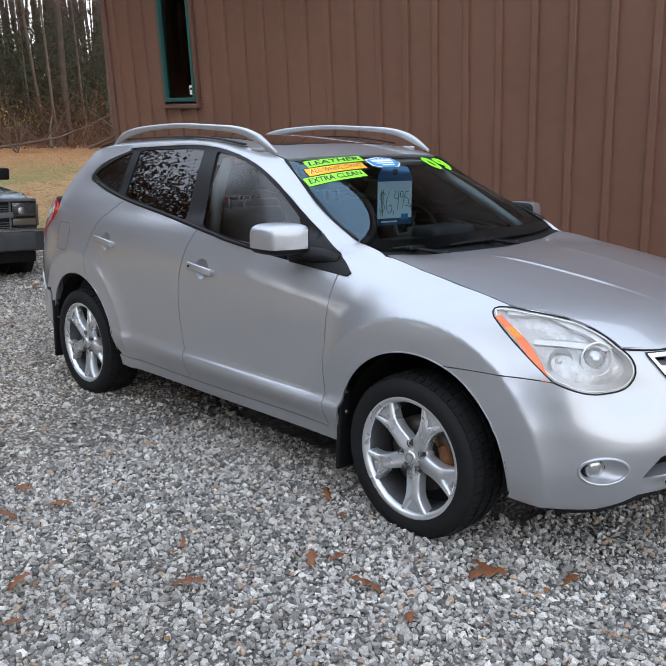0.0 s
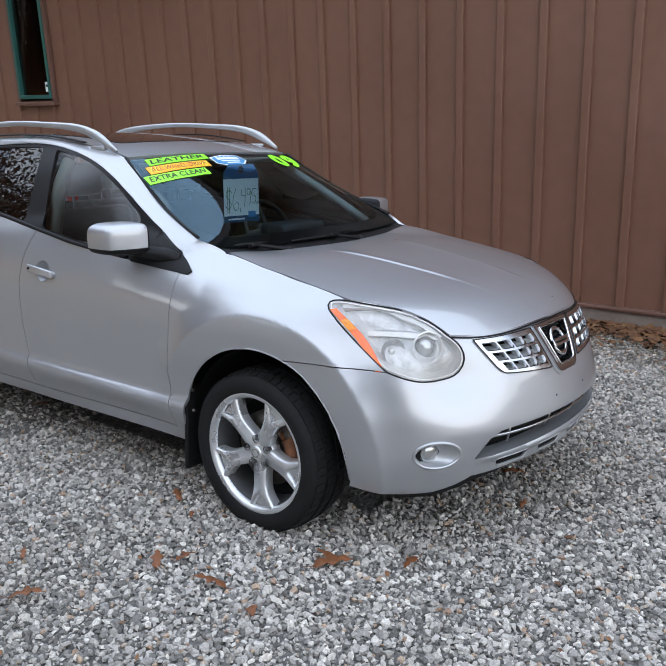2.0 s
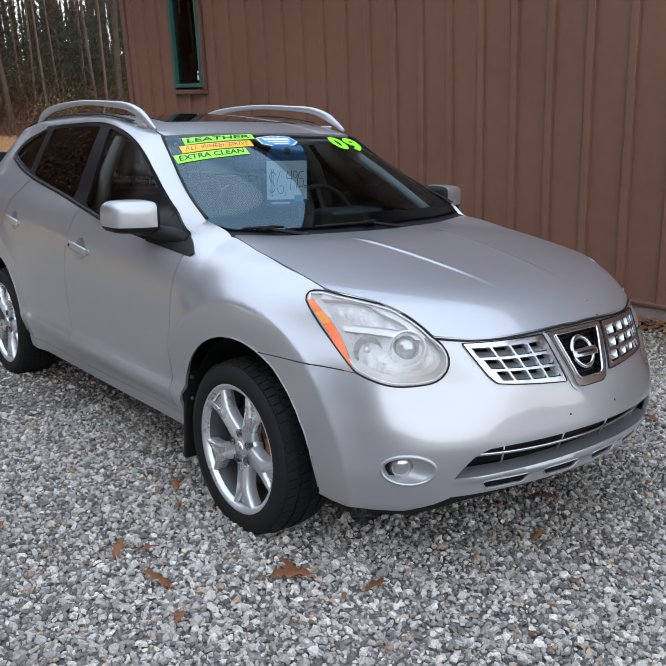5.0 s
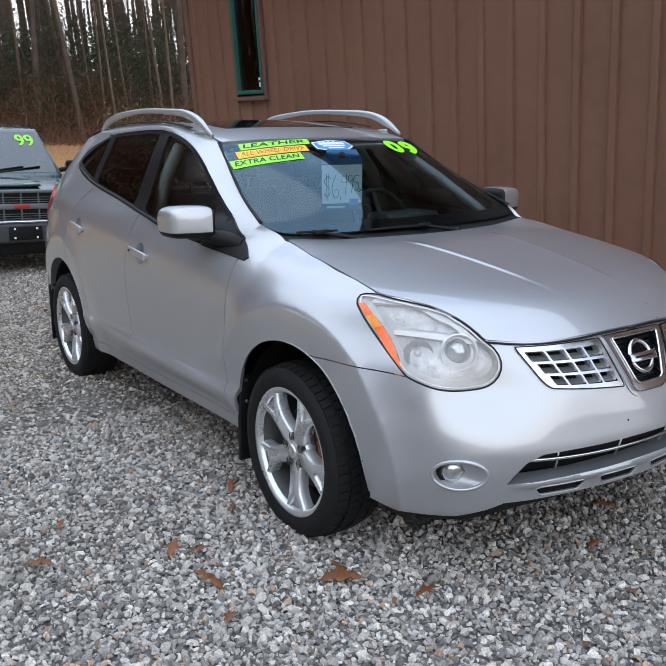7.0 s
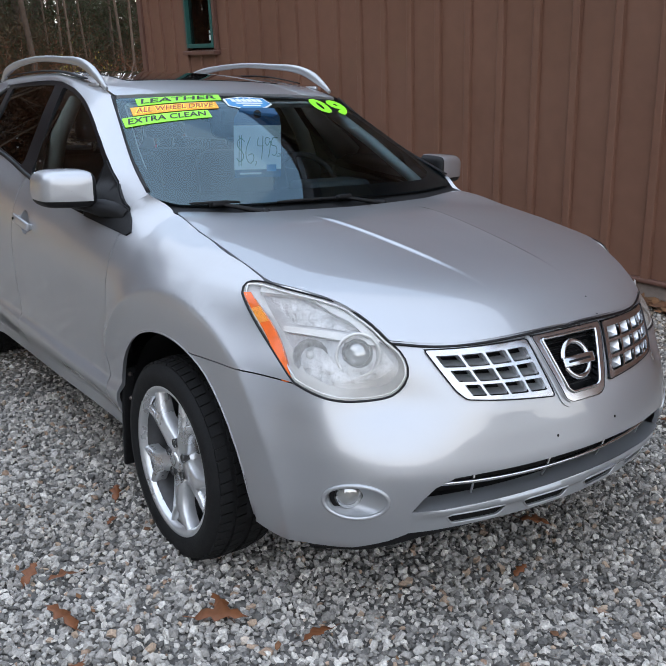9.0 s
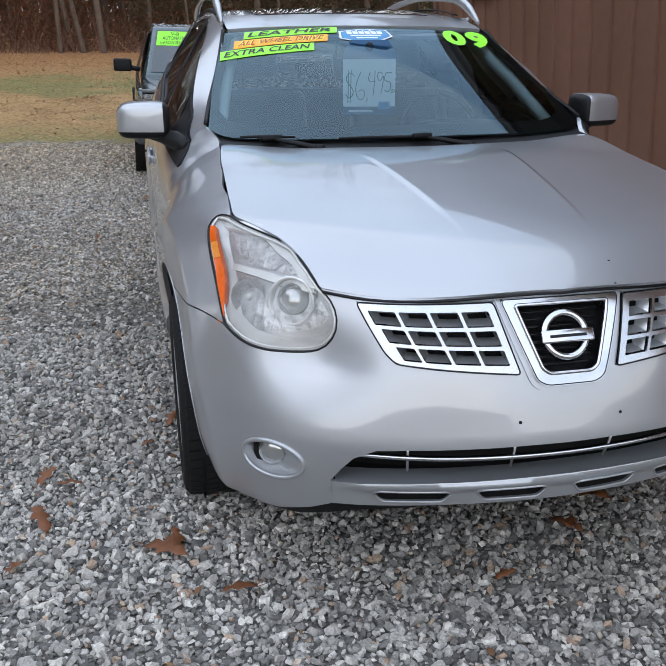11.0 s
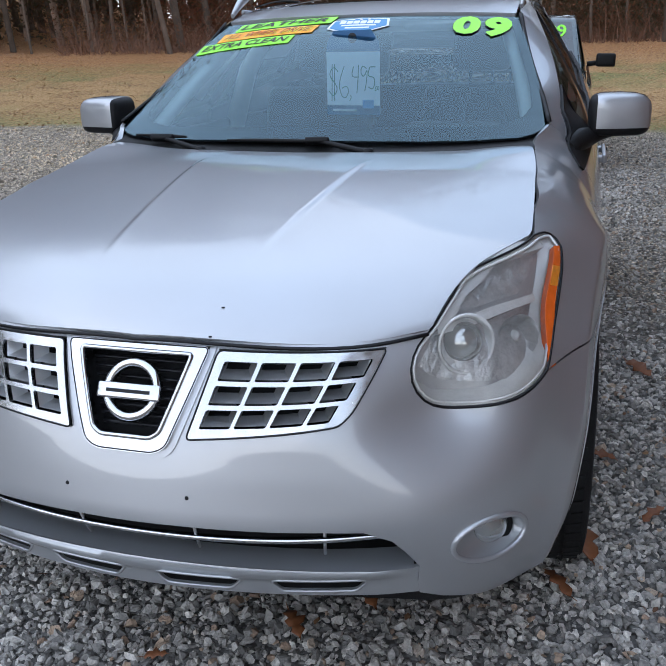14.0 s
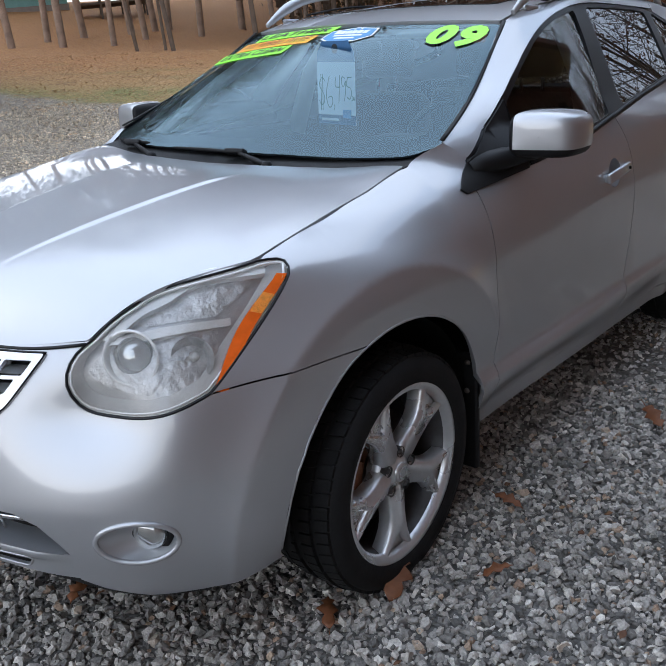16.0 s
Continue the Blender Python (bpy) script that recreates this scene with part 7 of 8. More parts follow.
def make_tree(seed, height, r, leaves, leaf, bark, label, at, low_leaves=False):
    rng = random.Random(seed)
    t = thing("tree", at, label, "tree", "trees of the wood")
    bm = bmesh.new()
    tips = []
    pts = limb(bm, (0, 0, -0.3), (rng.uniform(-0.05, 0.05), rng.uniform(-0.05, 0.05), 1), height, r, rng, 0, tips, 8)
    part("trunk", bm, bark, t)
    if low_leaves:
        tips = tips + [p + Vector((rng.gauss(0, 0.6), rng.gauss(0, 0.6), 0)) for p in pts[1:]] * 3
    if leaves:
        V, F = leaf_cloud(tips, leaves, height * 0.05, leaf[1], rng, 0.2 if leaf[0] is PINE_LEAF else 0.45)
        part("crown", mesh_of("crown", V, F, False), leaf[0], t)
    return t


def on_ground(az, dist, lift=-0.05):
    x, y = dist * math.cos(radians(az)), dist * math.sin(radians(az))
    return x, y, float(ground_z(np.array(x), np.array(y))) + lift


kinds = (
        (3, 15, 0.105, 1500, (TREE_LEAF, 0.07), BARK, "tall bare grey-barked tree with a few russet leaves"),
        (8, 13, 0.08, 2600, (TREE_LEAF, 0.07), BARK, "slender oak still holding russet leaves"),
        (14, 17, 0.13, 400, (TREE_LEAF, 0.09), BARK_DARK, "dark tall bare hardwood tree"),
        (21, 11, 0.055, 400, (TREE_LEAF, 0.09), BARK, "thin leaning bare tree"),
        (33, 9, 0.09, 4500, (PINE_LEAF, 0.09), BARK_DARK, "dark evergreen tree in the wood"),
        (41, 22, 0.165, 5200, (PINE_LEAF, 0.12), BARK_PINE, "tall pine with a bare trunk and high green crown"))
rng = random.Random(5)
spots = []
# the wood across the field, from behind the pines round to behind the building
for az in np.arange(140, 232, 1.7):
    for row in range(1 if az < 178 else 2 if az < 212 else int(rng.random() < 0.6)):
        a = az + rng.uniform(-1.6, 1.6)
        d = (28.5 if az < 215 else 31) + row * 4.5 + rng.uniform(-1.6, 3.0)
        spots.append((a, d, rng.choice([2, 3, 3, 3] if az < 180 else [0, 0, 1, 1, 2, 3, 3, 3, 1])))
# slim crooked saplings along the edge behind the building
for az in np.arange(146, 176, 1.9):
    spots.append((az + rng.uniform(-0.6, 0.6), 27.5 + rng.uniform(0, 7), rng.choice([3, 3, 3, 2])))
# open pines
for az, d in ((-123.8, 40.2), (-124.7, 37.4), (-126.2, 41.5), (-128.0, 37.3), (-129.3, 42.3), (-130.2, 39.9), (-130.9, 43.2), (-131.8, 43.6), (-133.9, 40.4), (-136.7, 42.8), (-139, 39), (-140.5, 42), (-142.2, 38.5), (-144.5, 40), (-146.5, 37.5), (-148.5, 35), (-121.5, 38), (-119, 41), (-115, 39)):
    spots.append((az, d, 5))
# low trees behind the camera, which the glass and paint mirror
for az in np.arange(-110, -56, 2.2):
    for row in range(2):
        spots.append((az + rng.uniform(-2, 2), 17 + row * 5 + rng.uniform(-1.5, 2.5), rng.choice([0, 1, 1, 1, 4])))
for az in np.arange(-112, -52, 4.0):
    spots.append((az + rng.uniform(-1.5, 1.5), 15.5 + rng.uniform(-1, 1), 4))
first = {}
for az, d, k in spots:
    x, y, z = on_ground(az, d)
    m = pose(x, y, z, 0, 0, rng.uniform(0, 360))
    s = rng.uniform(0.8, 1.2) * (0.68 if -113 < az < -50 and d < 30 and k < 4 else 1.0)
    m = m @ Matrix.Diagonal((s, s, s, 1))
    if k not in first:
        seed, h, r, n, leaf, bark, label = kinds[k]
        first[k] = make_tree(seed, h, r, n, leaf, bark, label, pose(x, y, z), low_leaves=(k == 4))
    else:
        t = copy_thing(first[k], pose(0, 0, 0))
        t.matrix_basis = m

# undergrowth along the edge of the wood
rng2 = np.random.default_rng(4)
V, F = [], []
for k in range(5200):
    az = rng2.uniform(141, 214)
    d = 27.0 + rng2.exponential(2.6)
    x, y, z = on_ground(az, d)
    h = rng2.gamma(2.2, 0.3)
    lean = rng2.normal(0, 0.75, 2) * h
    w = rng2.uniform(0.004, 0.014)
    t = np.array([-y, x]) / d * w
    b = len(V)
    V += [(x - t[0], y - t[1], z), (x + t[0], y + t[1], z), (x + lean[0] + t[0] * 0.3, y + lean[1] + t[1] * 0.3, z + h), (x + lean[0] - t[0] * 0.3, y + lean[1] - t[1] * 0.3, z + h)]
    F.append((b, b + 1, b + 2, b + 3))
tagged(part("brush", mesh_of("brush", V, F, False), TWIG), "tangled dry brown brush at the wood's edge", "brush", kind="stuff")
rr = random.Random(11)
cl = []
for k in range(420):
    az, d = rr.uniform(141, 214), 27.5 + rr.expovariate(0.35)
    x, y, z = on_ground(az, d)
    cl.append(Vector((x, y, z + rr.uniform(0.1, 1.5))))
V, F = leaf_cloud(cl, 26000, 0.42, 0.055, rr)
tagged(part("underwood_leaves", mesh_of("uw", V, F, False), TREE_LEAF), "russet leaves on low bushes", "bushes", kind="stuff")
cl = [Vector(on_ground(rr.uniform(140, 179), 30.5 + rr.uniform(0, 11))) + Vector((0, 0, 4.8 * rr.random()**1.4)) for k in range(1500)]
V, F = leaf_cloud(cl, 115000, 0.5, 0.08, rr, 0.28)
edge_ = [Vector(on_ground(rr.uniform(157, 181), 28.5 + rr.uniform(0, 7))) + Vector((0, 0, 2.6 * rr.random()**1.3)) for k in range(700)]
V2, F2 = leaf_cloud(edge_, 60000, 0.4, 0.05, rr)
tagged(part("brown_thicket", mesh_of("bk", V2, F2, False), THICKET), "brown tangled thicket at the wood's edge", "bushes", kind="stuff")
edge_ = [Vector(on_ground(rr.uniform(184, 206), 29.5 + rr.uniform(0, 6))) + Vector((0, 0, 3.2 * rr.random())) for k in range(420)]
V2, F2 = leaf_cloud(edge_, 30000, 0.45, 0.055, rr)
tagged(part("russet_saplings", mesh_of("rs", V2, F2, False), RUSSET), "young oaks still holding red-brown leaves", "bushes", kind="stuff")
tagged(part("evergreen_undergrowth", mesh_of("eu", V, F, False), PINE_LEAF), "dark evergreen growth deep in the wood", "bushes", kind="stuff")
cl = [Vector(on_ground(rr.uniform(-115, -48), rr.uniform(20, 30))) + Vector((0, 0, rr.uniform(0.0, 8.0))) for k in range(700)]
V, F = leaf_cloud(cl, 50000, 0.6, 0.13, rr, 0.35)
tagged(part("roadside_thicket", mesh_of("rt", V, F, False), PINE_LEAF), "dark evergreen thicket across the lot", "bushes", kind="stuff")
cl = [Vector(on_ground(rr.uniform(184, 228), rr.uniform(30, 42))) + Vector((0, 0, rr.triangular(3.5, 19.5, 9.0))) for k in range(2600)]
cl += [Vector(on_ground(rr.uniform(199, 226), rr.uniform(31, 40))) + Vector((0, 0, rr.uniform(13.0, 24.0))) for k in range(600)]
V, F = leaf_cloud(cl, 190000, 0.85, 0.115, rr, 0.5)
deep_ = [Vector(on_ground(rr.uniform(183, 248), rr.uniform(47, 60))) + Vector((0, 0, rr.triangular(6.5, 27.0, 12.0))) for k in range(1500)]
V2, F2 = leaf_cloud(deep_, 42000, 1.6, 0.3, rr, 0.5)
tagged(part("far_crowns", mesh_of("fc", V2, F2, False), THICKET), "brown and olive crowns far back in the wood", "woods", kind="stuff")
tagged(part("russet_canopy", mesh_of("rc", V, F, False), TREE_LEAF), "russet crowns high in the wood", "woods", kind="stuff")
cl = [Vector(on_ground(rr.uniform(142, 181), rr.uniform(30, 46))) + Vector((0, 0, rr.uniform(2.2, 11.0))) for k in range(900)]
V, F = leaf_cloud(cl, 42000, 0.75, 0.3, rr, 0.035)
tagged(part("bare_twigs", mesh_of("bt", V, F, False), BARK_DARK), "lacework of bare dark twigs between the trunks", "woods", kind="stuff")
# far trunks and branches, too many to count
V, F = [], []
for k in range(820):
    az = rng2.uniform(136, 221)
    d = rng2.uniform(40, 75)
    x, y, z = on_ground(az, d)
    w, h = rng2.uniform(0.05, 0.2), rng2.uniform(7, 16)
    t = np.array([-y, x]) / d * w
    o = np.array([x, y]) / d * w
    l = rng2.normal(0, 0.5, 2)
    b = len(V)
    for px_, py_ in ((-t[0], -t[1]), (o[0], o[1]), (t[0], t[1])):
        V += [(x + px_, y + py_, z - 0.5), (x + px_ * 0.35 + l[0], y + py_ * 0.35 + l[1], z + h)]
    F += [(b, b + 2, b + 3, b + 1), (b + 2, b + 4, b + 5, b + 3), (b + 4, b, b + 1, b + 5)]
tagged(part("far_trunks", mesh_of("ft", V, F, False), BARK_DARK), "crowded bare trunks deep in the wood", "woods", kind="stuff")
cl = [Vector(on_ground(rr.uniform(136, 221), rr.uniform(42, 70))) + Vector((0, 0, rr.uniform(0.0, 4.5))) for k in range(700)]
V, F = leaf_cloud(cl, 15000, 1.1, 0.26, rr)
back_ = [Vector(on_ground(rr.uniform(136, 182), rr.uniform(46, 60))) + Vector((0, 0, rr.uniform(0.0, 3.4))) for k in range(700)]
V3, F3 = leaf_cloud(back_, 42000, 0.9, 0.15, rr)
tagged(part("deep_thicket", mesh_of("dk", V3, F3, False), THICKET), "dim brown thicket deep in the wood", "woods", kind="stuff")
side_ = [Vector(on_ground(rr.uniform(203, 219), rr.uniform(36, 58))) + Vector((0, 0, rr.uniform(0.0, 7.5))) for k in range(900)]
V2, F2 = leaf_cloud(side_, 30000, 1.1, 0.11, rr)
tagged(part("far_thicket", mesh_of("fk", V2, F2, False), THICKET), "brown and olive thicket behind the trunks", "woods", kind="stuff")
tagged(part("far_underwood", mesh_of("fu", V, F, False), TREE_LEAF), "brown undergrowth deep in the wood", "woods", kind="stuff")

# yellow bush and fallen branches at the wood's edge
bush = thing("bush", pose(*on_ground(161.5, 25.5)), "small bush with yellow leaves at the wood's edge", "bush")
bm = bmesh.new()
tips = []
rb = random.Random(2)
for k in range(7):
    limb(bm, (0, 0, 0), (rb.uniform(-0.7, 0.7), rb.uniform(-0.7, 0.7), 1), 1.3, 0.015, rb, 1, tips, 4)
part("stems", bm, BARK, bush)
V, F = leaf_cloud(tips, 160, 0.2, 0.045, rb)
part("leaves", mesh_of("leaves", V, F, False), YELLOW_LEAF, bush)
for az, d, l, a, tilt in ((156.5, 25.8, 3.4, 40, 12), (159, 26.4, 2.6, 150, 18), (163, 26.0, 4.2, 70, 4), (154.5, 25.6, 3.0, 95, 8)):
    bm = bmesh.new()
    limb(bm, (0, 0, 0.15), (math.cos(radians(a)), math.sin(radians(a)), math.tan(radians(tilt))), l, 0.05, rb, 1, [], 6)
    o = part("fallen_branch", bm, BARK)
    o.matrix_world = pose(*on_ground(az, d))
    tagged(o, "pale fallen branch in the brush", "branch", "fallen branches")

# distant shed with a teal roof among the pines
x, y, z = on_ground(-121.0, 54.5)
shed = thing("distant_house", pose(x, y, z, 0, 0, -31), "distant low teal-sided house among pines", "house")
teal = mat("teal_siding", (0.19, 0.36, 0.33), 0.55, noise_scale=1, vary=0.15)
part("wall", moved(box_bm(9.5, 6, 2.9, bevel=0.02, seg=1), pose(0.4, -3, 1.45)), teal, shed)
for k in range(9):
    part("siding_board", moved(box_bm(9.5, 0.03, 0.02), pose(0.4, 0.015, 0.3 + k * 0.3)), teal, shed)
part("foundation", moved(box_bm(9.6, 6.1, 0.35), pose(0.4, -3, 0.05)), mat("house_block", (0.2, 0.16, 0.13), 0.85, noise_scale=2, vary=0.2), shed)
for sgn in (1, -1):
    part("roof_slope", moved(box_bm(10.4, 3.6, 0.1), pose(0.4, -3 + sgn * 1.6, 3.35, -sgn * 20, 0, 0)), METER, shed)
for k in range(2):
    w = part("window", moved(box_bm(1.0, 0.05, 0.9), pose(-1.5 + k * 3.4, 0.02, 1.9)), GLOSS_BLACK, shed)
    part("window_frame", moved(box_bm(1.15, 0.06, 0.08), pose(-1.5 + k * 3.4, 0.03, 2.39)), WHITE_INK, w)
x, y, z = on_ground(-128.3, 50.5)
porch = thing("timber_deck", pose(x, y, z, 0, 0, -36), "dark open timber deck among the pines", "deck")
part("deck_boards", moved(box_bm(4.2, 2.2, 0.12), pose(0, 0, 0.75)), BARK_DARK, porch)
for k in range(4):
    for q in (-1, 1):
        part("deck_post", moved(box_bm(0.12, 0.12, 1.7), pose(-1.9 + k * 1.27, q * 1.0, 0.75)), BARK_DARK, porch)
part("deck_rail", moved(box_bm(4.2, 0.06, 0.1), pose(0, 1.0, 1.55)), BARK, porch)
part("deck_roof", moved(box_bm(4.4, 2.4, 0.08), pose(0, 0, 1.75)), BARK_DARK, porch)


# ---- fallen leaves on the gravel ----
def oak_leaf(seed):
    """A curled, lobed dry leaf with its stalk."""
    r = random.Random(seed)
    n = 9
    V, F = [], []
    L = 0.075
    for i in range(n + 1):
        t = i / n
        w = 0.028 * math.sin(math.pi * min(1, t * 1.05 + 0.04))**0.7 * (1.15 if i % 3 == 1 else 0.45 if i % 3 == 0 else 0.8)
        z = 0.012 * math.sin(math.pi * t) * r.uniform(0.6, 1.6)
        cu = r.uniform(0.25, 0.8)
        V += [((t - 0.5) * 2 * L, w * r.uniform(0.8, 1.2), z + cu * w * 0.7), ((t - 0.5) * 2 * L, 0, z), ((t - 0.5) * 2 * L, -w * r.uniform(0.8, 1.2), z + cu * w * r.uniform(-0.3, 0.9))]
    for i in range(n):
        b = i * 3
        F += [(b, b + 3, b + 4, b + 1), (b + 1, b + 4, b + 5, b + 2)]
    b = len(V)
    V += [(-L, 0.0015, 0.002), (-L, -0.0015, 0.002), (-L - 0.035, -0.001, 0.01), (-L - 0.035, 0.001, 0.01)]
    F.append((b, b + 1, b + 2, b + 3))
    me = mesh_of("leaf", V, F, True)
    bm = bmesh.new()
    bm.from_mesh(me)
    bmesh.ops.solidify(bm, geom=bm.faces[:], thickness=0.0008)
    bm.to_mesh(me)
    bm.free()
    me.materials.append(DRY_LEAF)
    return me


leaf_meshes = [oak_leaf(k) for k in range(7)]
rl = random.Random(9)
# car-frame places of single leaves, with their size
LEAVES = [(0.465, -0.955, 1.05), (0.41, -0.93, 0.75), (0.20, -1.33, 0.9), (-0.075, -1.33, 0.65), (0.0, -1.26, 0.65), (-0.23, -1.77, 0.9), (-2.03, -0.57, 1.0), (0.69, -0.78, 0.7), (-1.17, -1.80, 0.7), (-1.43, -1.84, 0.7), (-0.66, -2.19, 0.7), (0.45, -1.37, 0.55), (-0.51, -1.61, 0.4), (-0.45, -0.90, 0.6), (-1.22, -2.02, 0.8), (-6.48, 0.5, 1.2), (-0.42, -2.32, 0.6)]
LEAVES += [(0.465, 0.37, 1.1), (0.33, 1.45, 1.0), (0.61, 0.22, 0.75), (0.28, 0.83, 0.75), (0.055, 0.89, 1.15), (0.79, -0.06, 0.45), (-1.32, 1.13, 1.0), (-0.47, 0.96, 0.7), (-0.13, 1.10, 0.6), (-4.8, -0.5, 1.0), (-0.25, -1.0, 0.4), (-5.6, -0.9, 0.9), (-3.9, -1.3, 0.7)]
for k, (x, y, s) in enumerate(LEAVES):
    p = SLOPE @ Vector((x, y, 0))
    o = new("leaf", leaf_meshes[k % 7])
    z = float(ground_z(np.array(p.x), np.array(p.y)))
    o.matrix_world = pose(p.x, p.y, z + 0.026, rl.uniform(-14, 14), rl.uniform(-14, 14), rl.uniform(0, 360)) @ Matrix.Diagonal((s, s * 1.15, s, 1))
    tagged(o, "curled rust-brown oak leaf on the gravel", "leaf", "fallen leaves on the gravel")

# drift of leaves along the foot of the wall, and scattered over the field
rng3 = np.random.default_rng(8)


def scatter(name, xs, ys, size, lift, label, material=LITTER):
    n = len(xs)
    zs = ground_z(xs, ys) + lift
    a = rng3.uniform(0, 2 * np.pi, n)
    tilt = rng3.normal(0, 0.45, (n, 2))
    V, F = [], []
    for i in range(n):
        s = size * rng3.uniform(0.6, 1.4)
        c, q = math.cos(a[i]), math.sin(a[i])
        b = len(V)
        for u, v, k in ((-1, 0, 0.0), (-0.2, 0.55, 0.5), (0.45, 0.35, 0.2), (1, 0, 0.5), (0.45, -0.4, 0.3), (-0.2, -0.5, 0.6)):
            V.append((xs[i] + s * (u * c - v * q), ys[i] + s * (u * q + v * c), zs[i] + s * (0.35 * k + u * tilt[i, 0] * 0.5 + v * tilt[i, 1] * 0.5) + s * 0.25))
        F.append((b, b + 1, b + 2, b + 3, b + 4, b + 5))
    tagged(part(name, mesh_of(name, V, F, False), material), label, "leaves", kind="stuff")


n = 8200
xs = rng3.uniform(-9.6, 3.5, n)
ys = WY - 0.06 - np.abs(rng3.normal(0, 0.22, n)) * (1 + 0.6 * np.sin(xs * 1.3))
keep = ys < WY - 0.04
scatter("wall_leaf_litter", xs[keep], ys[keep], 0.037, rng3.uniform(0.0, 0.04, keep.sum()), "drift of brown leaves along the wall's foot")
n = 42000
az, d = np.radians(rng3.uniform(140, 245, n)), rng3.uniform(11.5, 29, n)
xs, ys = d * np.cos(az), d * np.sin(az)
keep = xs < -10.9 + 0.42 * np.maximum(-7.5 - ys, 0)
scatter("field_leaves", xs[keep], ys[keep], 0.027, -0.004, "brown leaves scattered over the straw field", FIELD_LITTER)



# ---- loose stones of the lot ----
def stone_material():
    m = mat("crushed_stone", (0.25, 0.25, 0.25), 0.85)
    nt = m.node_tree
    p = nt.nodes["Principled BSDF"]
    g = nt.nodes.new("ShaderNodeNewGeometry").outputs["Random Per Island"]
    co = nt.nodes.new("ShaderNodeTexCoord").outputs["Object"]
    c = ramp_node(nt, g, [(0.0, (0.12, 0.115, 0.105)), (0.2, (0.25, 0.236, 0.213)), (0.5, (0.41, 0.386, 0.348)), (0.8, (0.56, 0.527, 0.472)), (0.955, (0.74, 0.70, 0.625)), (0.965, (0.5, 0.38, 0.27)), (1.0, (0.34, 0.23, 0.16))])
    mix = nt.nodes.new("ShaderNodeMix")
    mix.data_type, mix.blend_type = "RGBA", "MULTIPLY"
    mix.inputs[0].default_value = 0.7
    nt.links.new(c, mix.inputs[6])
    nt.links.new(ramp_node(nt, noise_node(nt, co, 140, 4), [(0.3, (0.5, 0.5, 0.51)), (0.7, (1.15, 1.15, 1.15))]), mix.inputs[7])
    patch = nt.nodes.new("ShaderNodeMix")
    patch.data_type, patch.blend_type = "RGBA", "MULTIPLY"
    patch.inputs[0].default_value = 1.0
    nt.links.new(mix.outputs[2], patch.inputs[6])
    nt.links.new(ramp_node(nt, noise_node(nt, co, 0.7, 5), [(0.3, (0.78, 0.765, 0.74)), (0.6, (1.06, 1.06, 1.06))]), patch.inputs[7])
    # towards the field the lot is strewn with older, tan stone
    sep = nt.nodes.new("ShaderNodeSeparateXYZ")
    nt.links.new(co, sep.inputs[0])
    off = math_node(nt, "MULTIPLY", math_node(nt, "ADD", sep.outputs["X"], sep.outputs["Y"]), -1.0)
    older = nt.nodes.new("ShaderNodeMapRange")
    older.inputs["From Min"].default_value, older.inputs["From Max"].default_value = 8.0, 14.0
    nt.links.new(math_node(nt, "ADD", off, math_node(nt, "MULTIPLY", noise_node(nt, co, 0.9, 5), 2.0)), older.inputs["Value"])
    tan_ = nt.nodes.new("ShaderNodeMix")
    tan_.data_type, tan_.blend_type = "RGBA", "MULTIPLY"
    tan_.inputs[7].default_value = (1.32, 1.12, 0.86, 1)
    nt.links.new(older.outputs[0], tan_.inputs[0])
    nt.links.new(patch.outputs[2], tan_.inputs[6])
    nt.links.new(tan_.outputs[2], p.inputs["Base Color"])
    bn = nt.nodes.new("ShaderNodeBump")
    bn.inputs["Strength"].default_value, bn.inputs["Distance"].default_value = 0.5, 0.004
    nt.links.new(noise_node(nt, co, 220, 3), bn.inputs["Height"])
    nt.links.new(bn.outputs[0], p.inputs["Normal"])
    return m


STONE = stone_material()


def ball(kind):
    bm = bmesh.new()
    if kind == "ico":
        bmesh.ops.create_icosphere(bm, subdivisions=1, radius=1)
    elif kind == "chip":
        # a five-sided lump with a flat top and a smaller flat base
        a = [2 * math.pi * i / 5 for i in range(5)]
        up_ = [bm.verts.new((0.8 * math.cos(t), 0.8 * math.sin(t), 0.75)) for t in a]
        lo_ = [bm.verts.new((1.0 * math.cos(t + 0.5), 1.0 * math.sin(t + 0.5), -0.55)) for t in a]
        bm.faces.new(up_)
        bm.faces.new(lo_[::-1])
        for i in range(5):
            k = (i + 1) % 5
            bm.faces.new((up_[i], lo_[i], up_[k]))
            bm.faces.new((lo_[i], lo_[k], up_[k]))
        bmesh.ops.triangulate(bm, faces=bm.faces[:])
        bm.verts.index_update()
    elif kind == "octa":
        vs = [bm.verts.new(p) for p in ((1, 0.1, 0), (-1, -0.1, 0), (0, 1, 0.1), (0.1, -1, 0), (0, 0.1, 1), (-0.1, 0, -1))]
        for q in ((0, 2, 4), (2, 1, 4), (1, 3, 4), (3, 0, 4), (2, 0, 5), (1, 2, 5), (3, 1, 5), (0, 3, 5)):
            bm.faces.new([vs[i] for i in q])
        bm.verts.index_update()
    else:
        bmesh.ops.create_cube(bm, size=1.3)
        bmesh.ops.triangulate(bm, faces=bm.faces[:])
    V = np.array([tuple(v.co) for v in bm.verts])
    F = np.array([[v.index for v in q.verts] for q in bm.faces])
    bm.free()
    return V, F


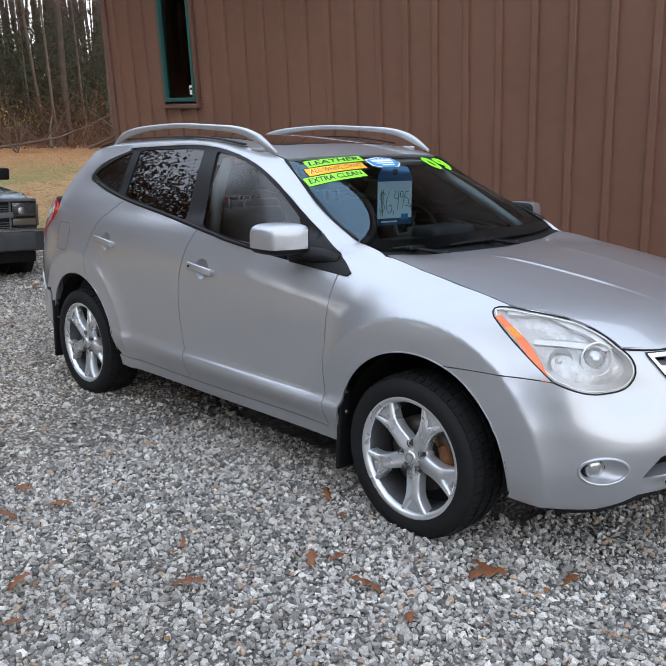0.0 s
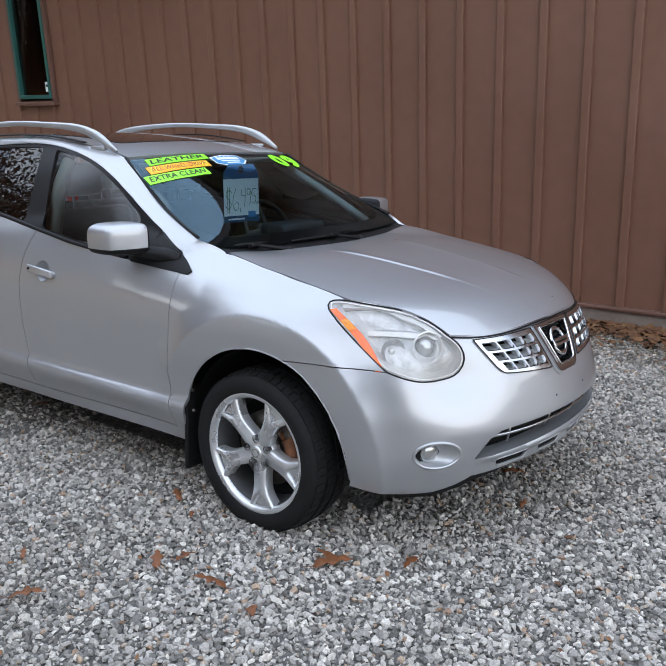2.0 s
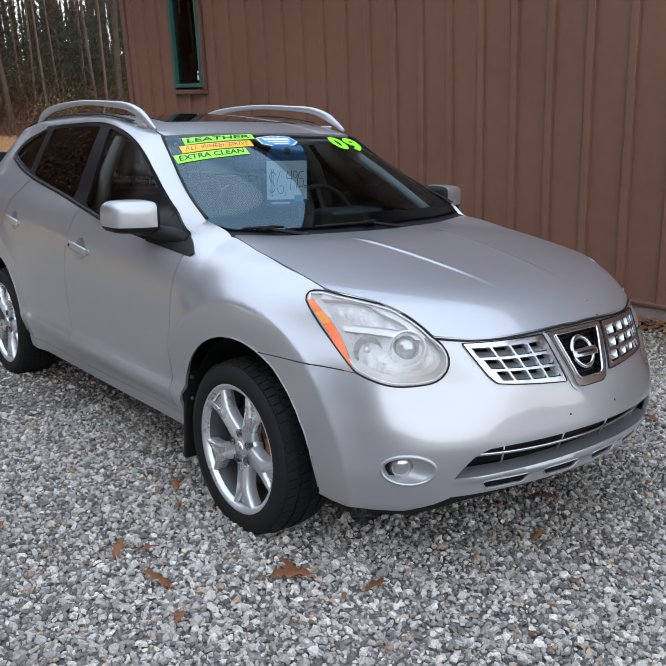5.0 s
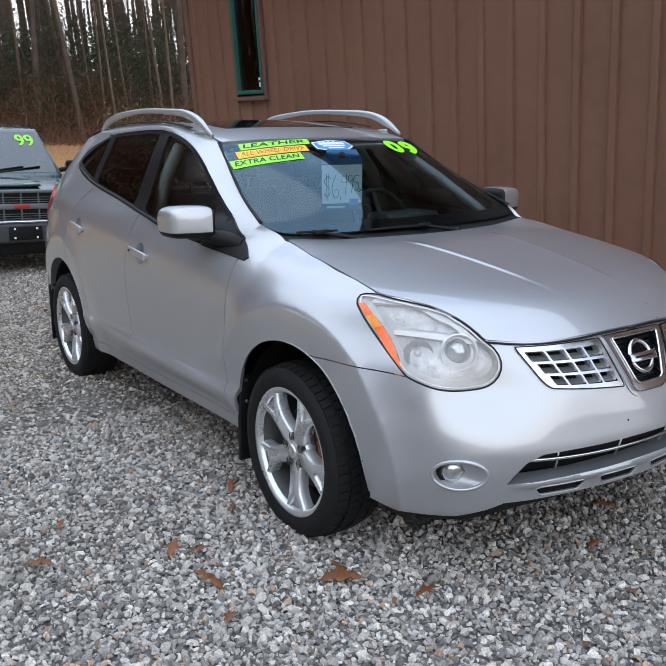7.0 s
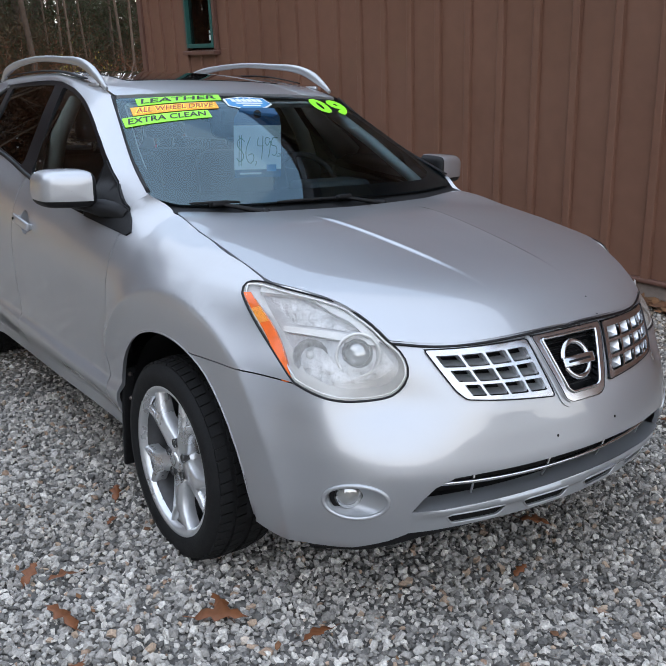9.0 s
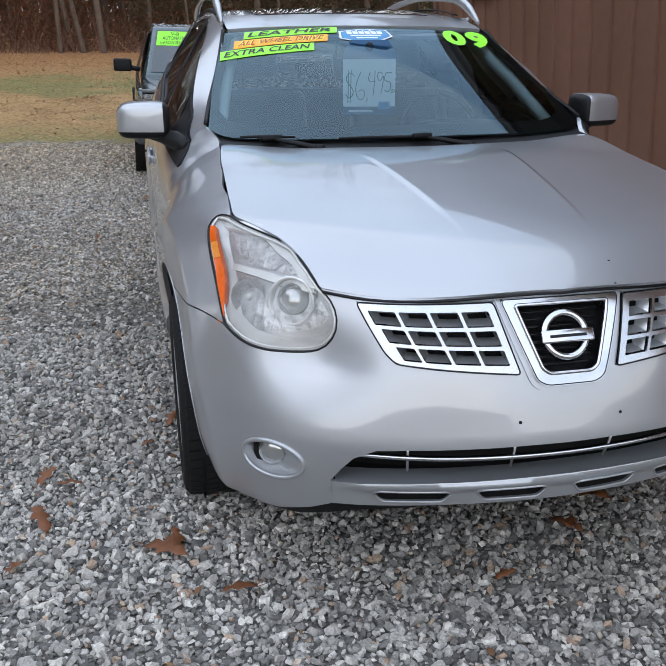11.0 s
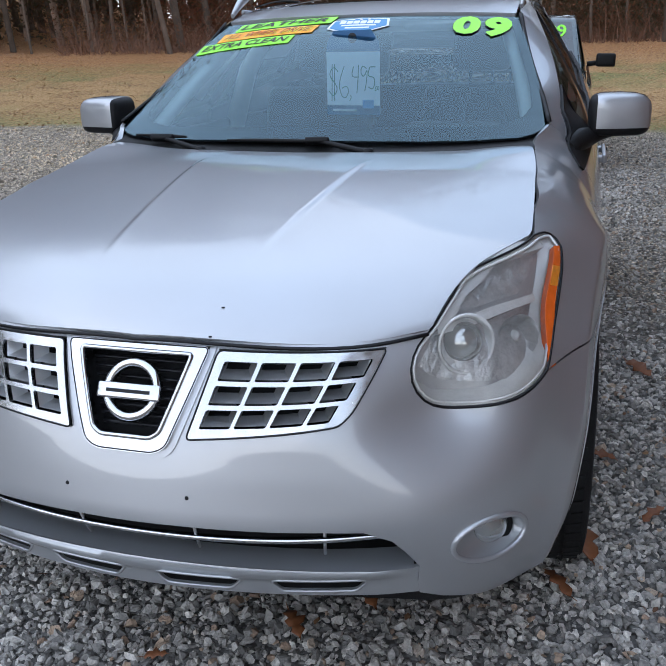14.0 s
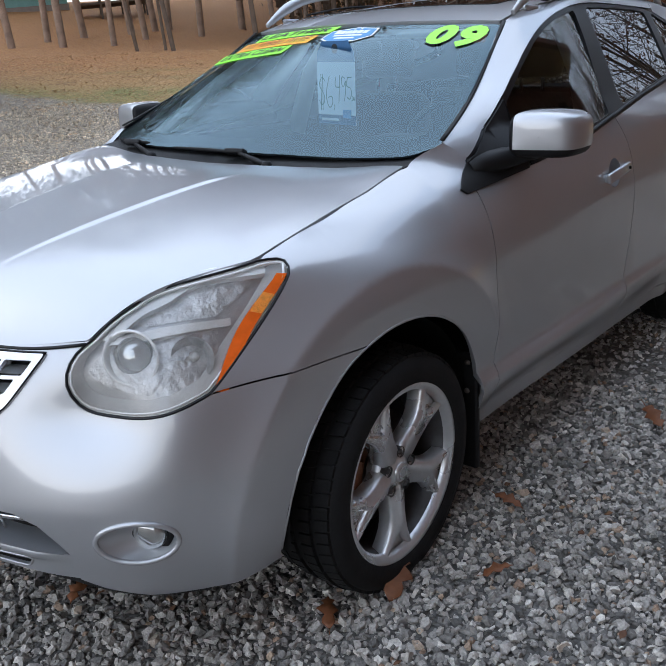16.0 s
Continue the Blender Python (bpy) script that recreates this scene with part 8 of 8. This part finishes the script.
def stones(name, xy, size, kind, seed):
    """Angular stones, each an island of its own in one mesh."""
    r = np.random.default_rng(seed)
    n = len(xy)
    B, F = ball(kind)
    k = len(B)
    s = size * np.clip(r.lognormal(0, 0.34, n), 0.45, 2.0)
    ax = s[:, None] * np.stack([r.uniform(0.75, 1.35, n), r.uniform(0.6, 1.0, n), r.uniform(0.4, 0.8, n)], 1)
    P = B[None] * (1 + r.normal(0, 0.18, (n, k, 1))) * ax[:, None]
    q = r.normal(0, 1, (n, 4)) * np.array([1, 0.35, 0.35, 1])
    q /= np.linalg.norm(q, axis=1, keepdims=True)
    w, x, y, z = q.T
    R = np.stack([1 - 2 * (y * y + z * z), 2 * (x * y - z * w), 2 * (x * z + y * w), 2 * (x * y + z * w), 1 - 2 * (x * x + z * z), 2 * (y * z - x * w), 2 * (x * z - y * w), 2 * (y * z + x * w), 1 - 2 * (x * x + y * y)], 1).reshape(n, 3, 3)
    P = np.einsum("nij,nkj->nki", R, P)
    c = np.stack([xy[:, 0], xy[:, 1], ground_z(xy[:, 0], xy[:, 1]) + r.uniform(-0.005, 0.010, n)], 1)
    P = (P + c[:, None]).reshape(-1, 3)
    T = (F[None] + (np.arange(n) * k)[:, None, None]).reshape(-1, 3)
    me = bpy.data.meshes.new(name)
    me.vertices.add(len(P))
    me.vertices.foreach_set("co", P.ravel())
    me.loops.add(T.size)
    me.loops.foreach_set("vertex_index", T.ravel())
    me.polygons.add(len(T))
    me.polygons.foreach_set("loop_start", np.arange(0, T.size, 3))
    me.polygons.foreach_set("loop_total", np.full(len(T), 3))
    me.polygons.foreach_set("use_smooth", np.zeros(len(T), bool))
    me.update(calc_edges=True)
    me.validate()
    return part(name, me, STONE)


rg = np.random.default_rng(12)


def area(n, x0, x1, y0, y1, keep):
    """About n points spread evenly but unevenly shaken over a rectangle, where keep says so."""
    d = math.sqrt((x1 - x0) * (y1 - y0) / n)
    gx, gy = np.meshgrid(np.arange(x0, x1, d), np.arange(y0, y1, d))
    xy = np.stack([gx.ravel(), gy.ravel()], 1) + rg.uniform(-0.62, 0.62, (gx.size, 2)) * d
    return xy[keep(xy[:, 0], xy[:, 1])]


lot = lambda x, y: x > -10.6 + 0.2 * np.maximum(-7.5 - y, 0)
near = area(84000, -1.7, 1.9, -2.7, 2.5, lambda x, y: (np.hypot(x + 0.1, y) < 2.9) & ~((np.abs(y) < 0.5) & (x < 0.3)))
tagged(stones("near_gravel", near, 0.0100, "chip", 1), "angular grey crushed stone round the car", "gravel", kind="stuff")
wide = area(105000, -7.5, 2.4, -5.0, 3.55, lambda x, y: ~((np.hypot(x + 0.1, y) < 2.85) & (x > -1.7) & (x < 1.9) & (y > -2.7) & (y < 2.5)))
tagged(stones("wide_gravel", wide, 0.0128, "octa", 2), "grey crushed stone covering the lot", "gravel", kind="stuff")
far = area(52000, -10.7, -1.5, -14.0, 3.5, lambda x, y: lot(x, y) & ~((x > -7.4) & (y > -4.9)))
tagged(stones("far_gravel", far, 0.0165, "octa", 3), "grey crushed stone towards the field", "gravel", kind="stuff")
crumbs = area(420, -7.0, 1.6, -3.6, 2.6, lambda x, y: np.abs(y) > 0.2)
scatter("leaf_crumbs", crumbs[:, 0], crumbs[:, 1], 0.013, 0.012, "crumbled brown leaf bits among the gravel")
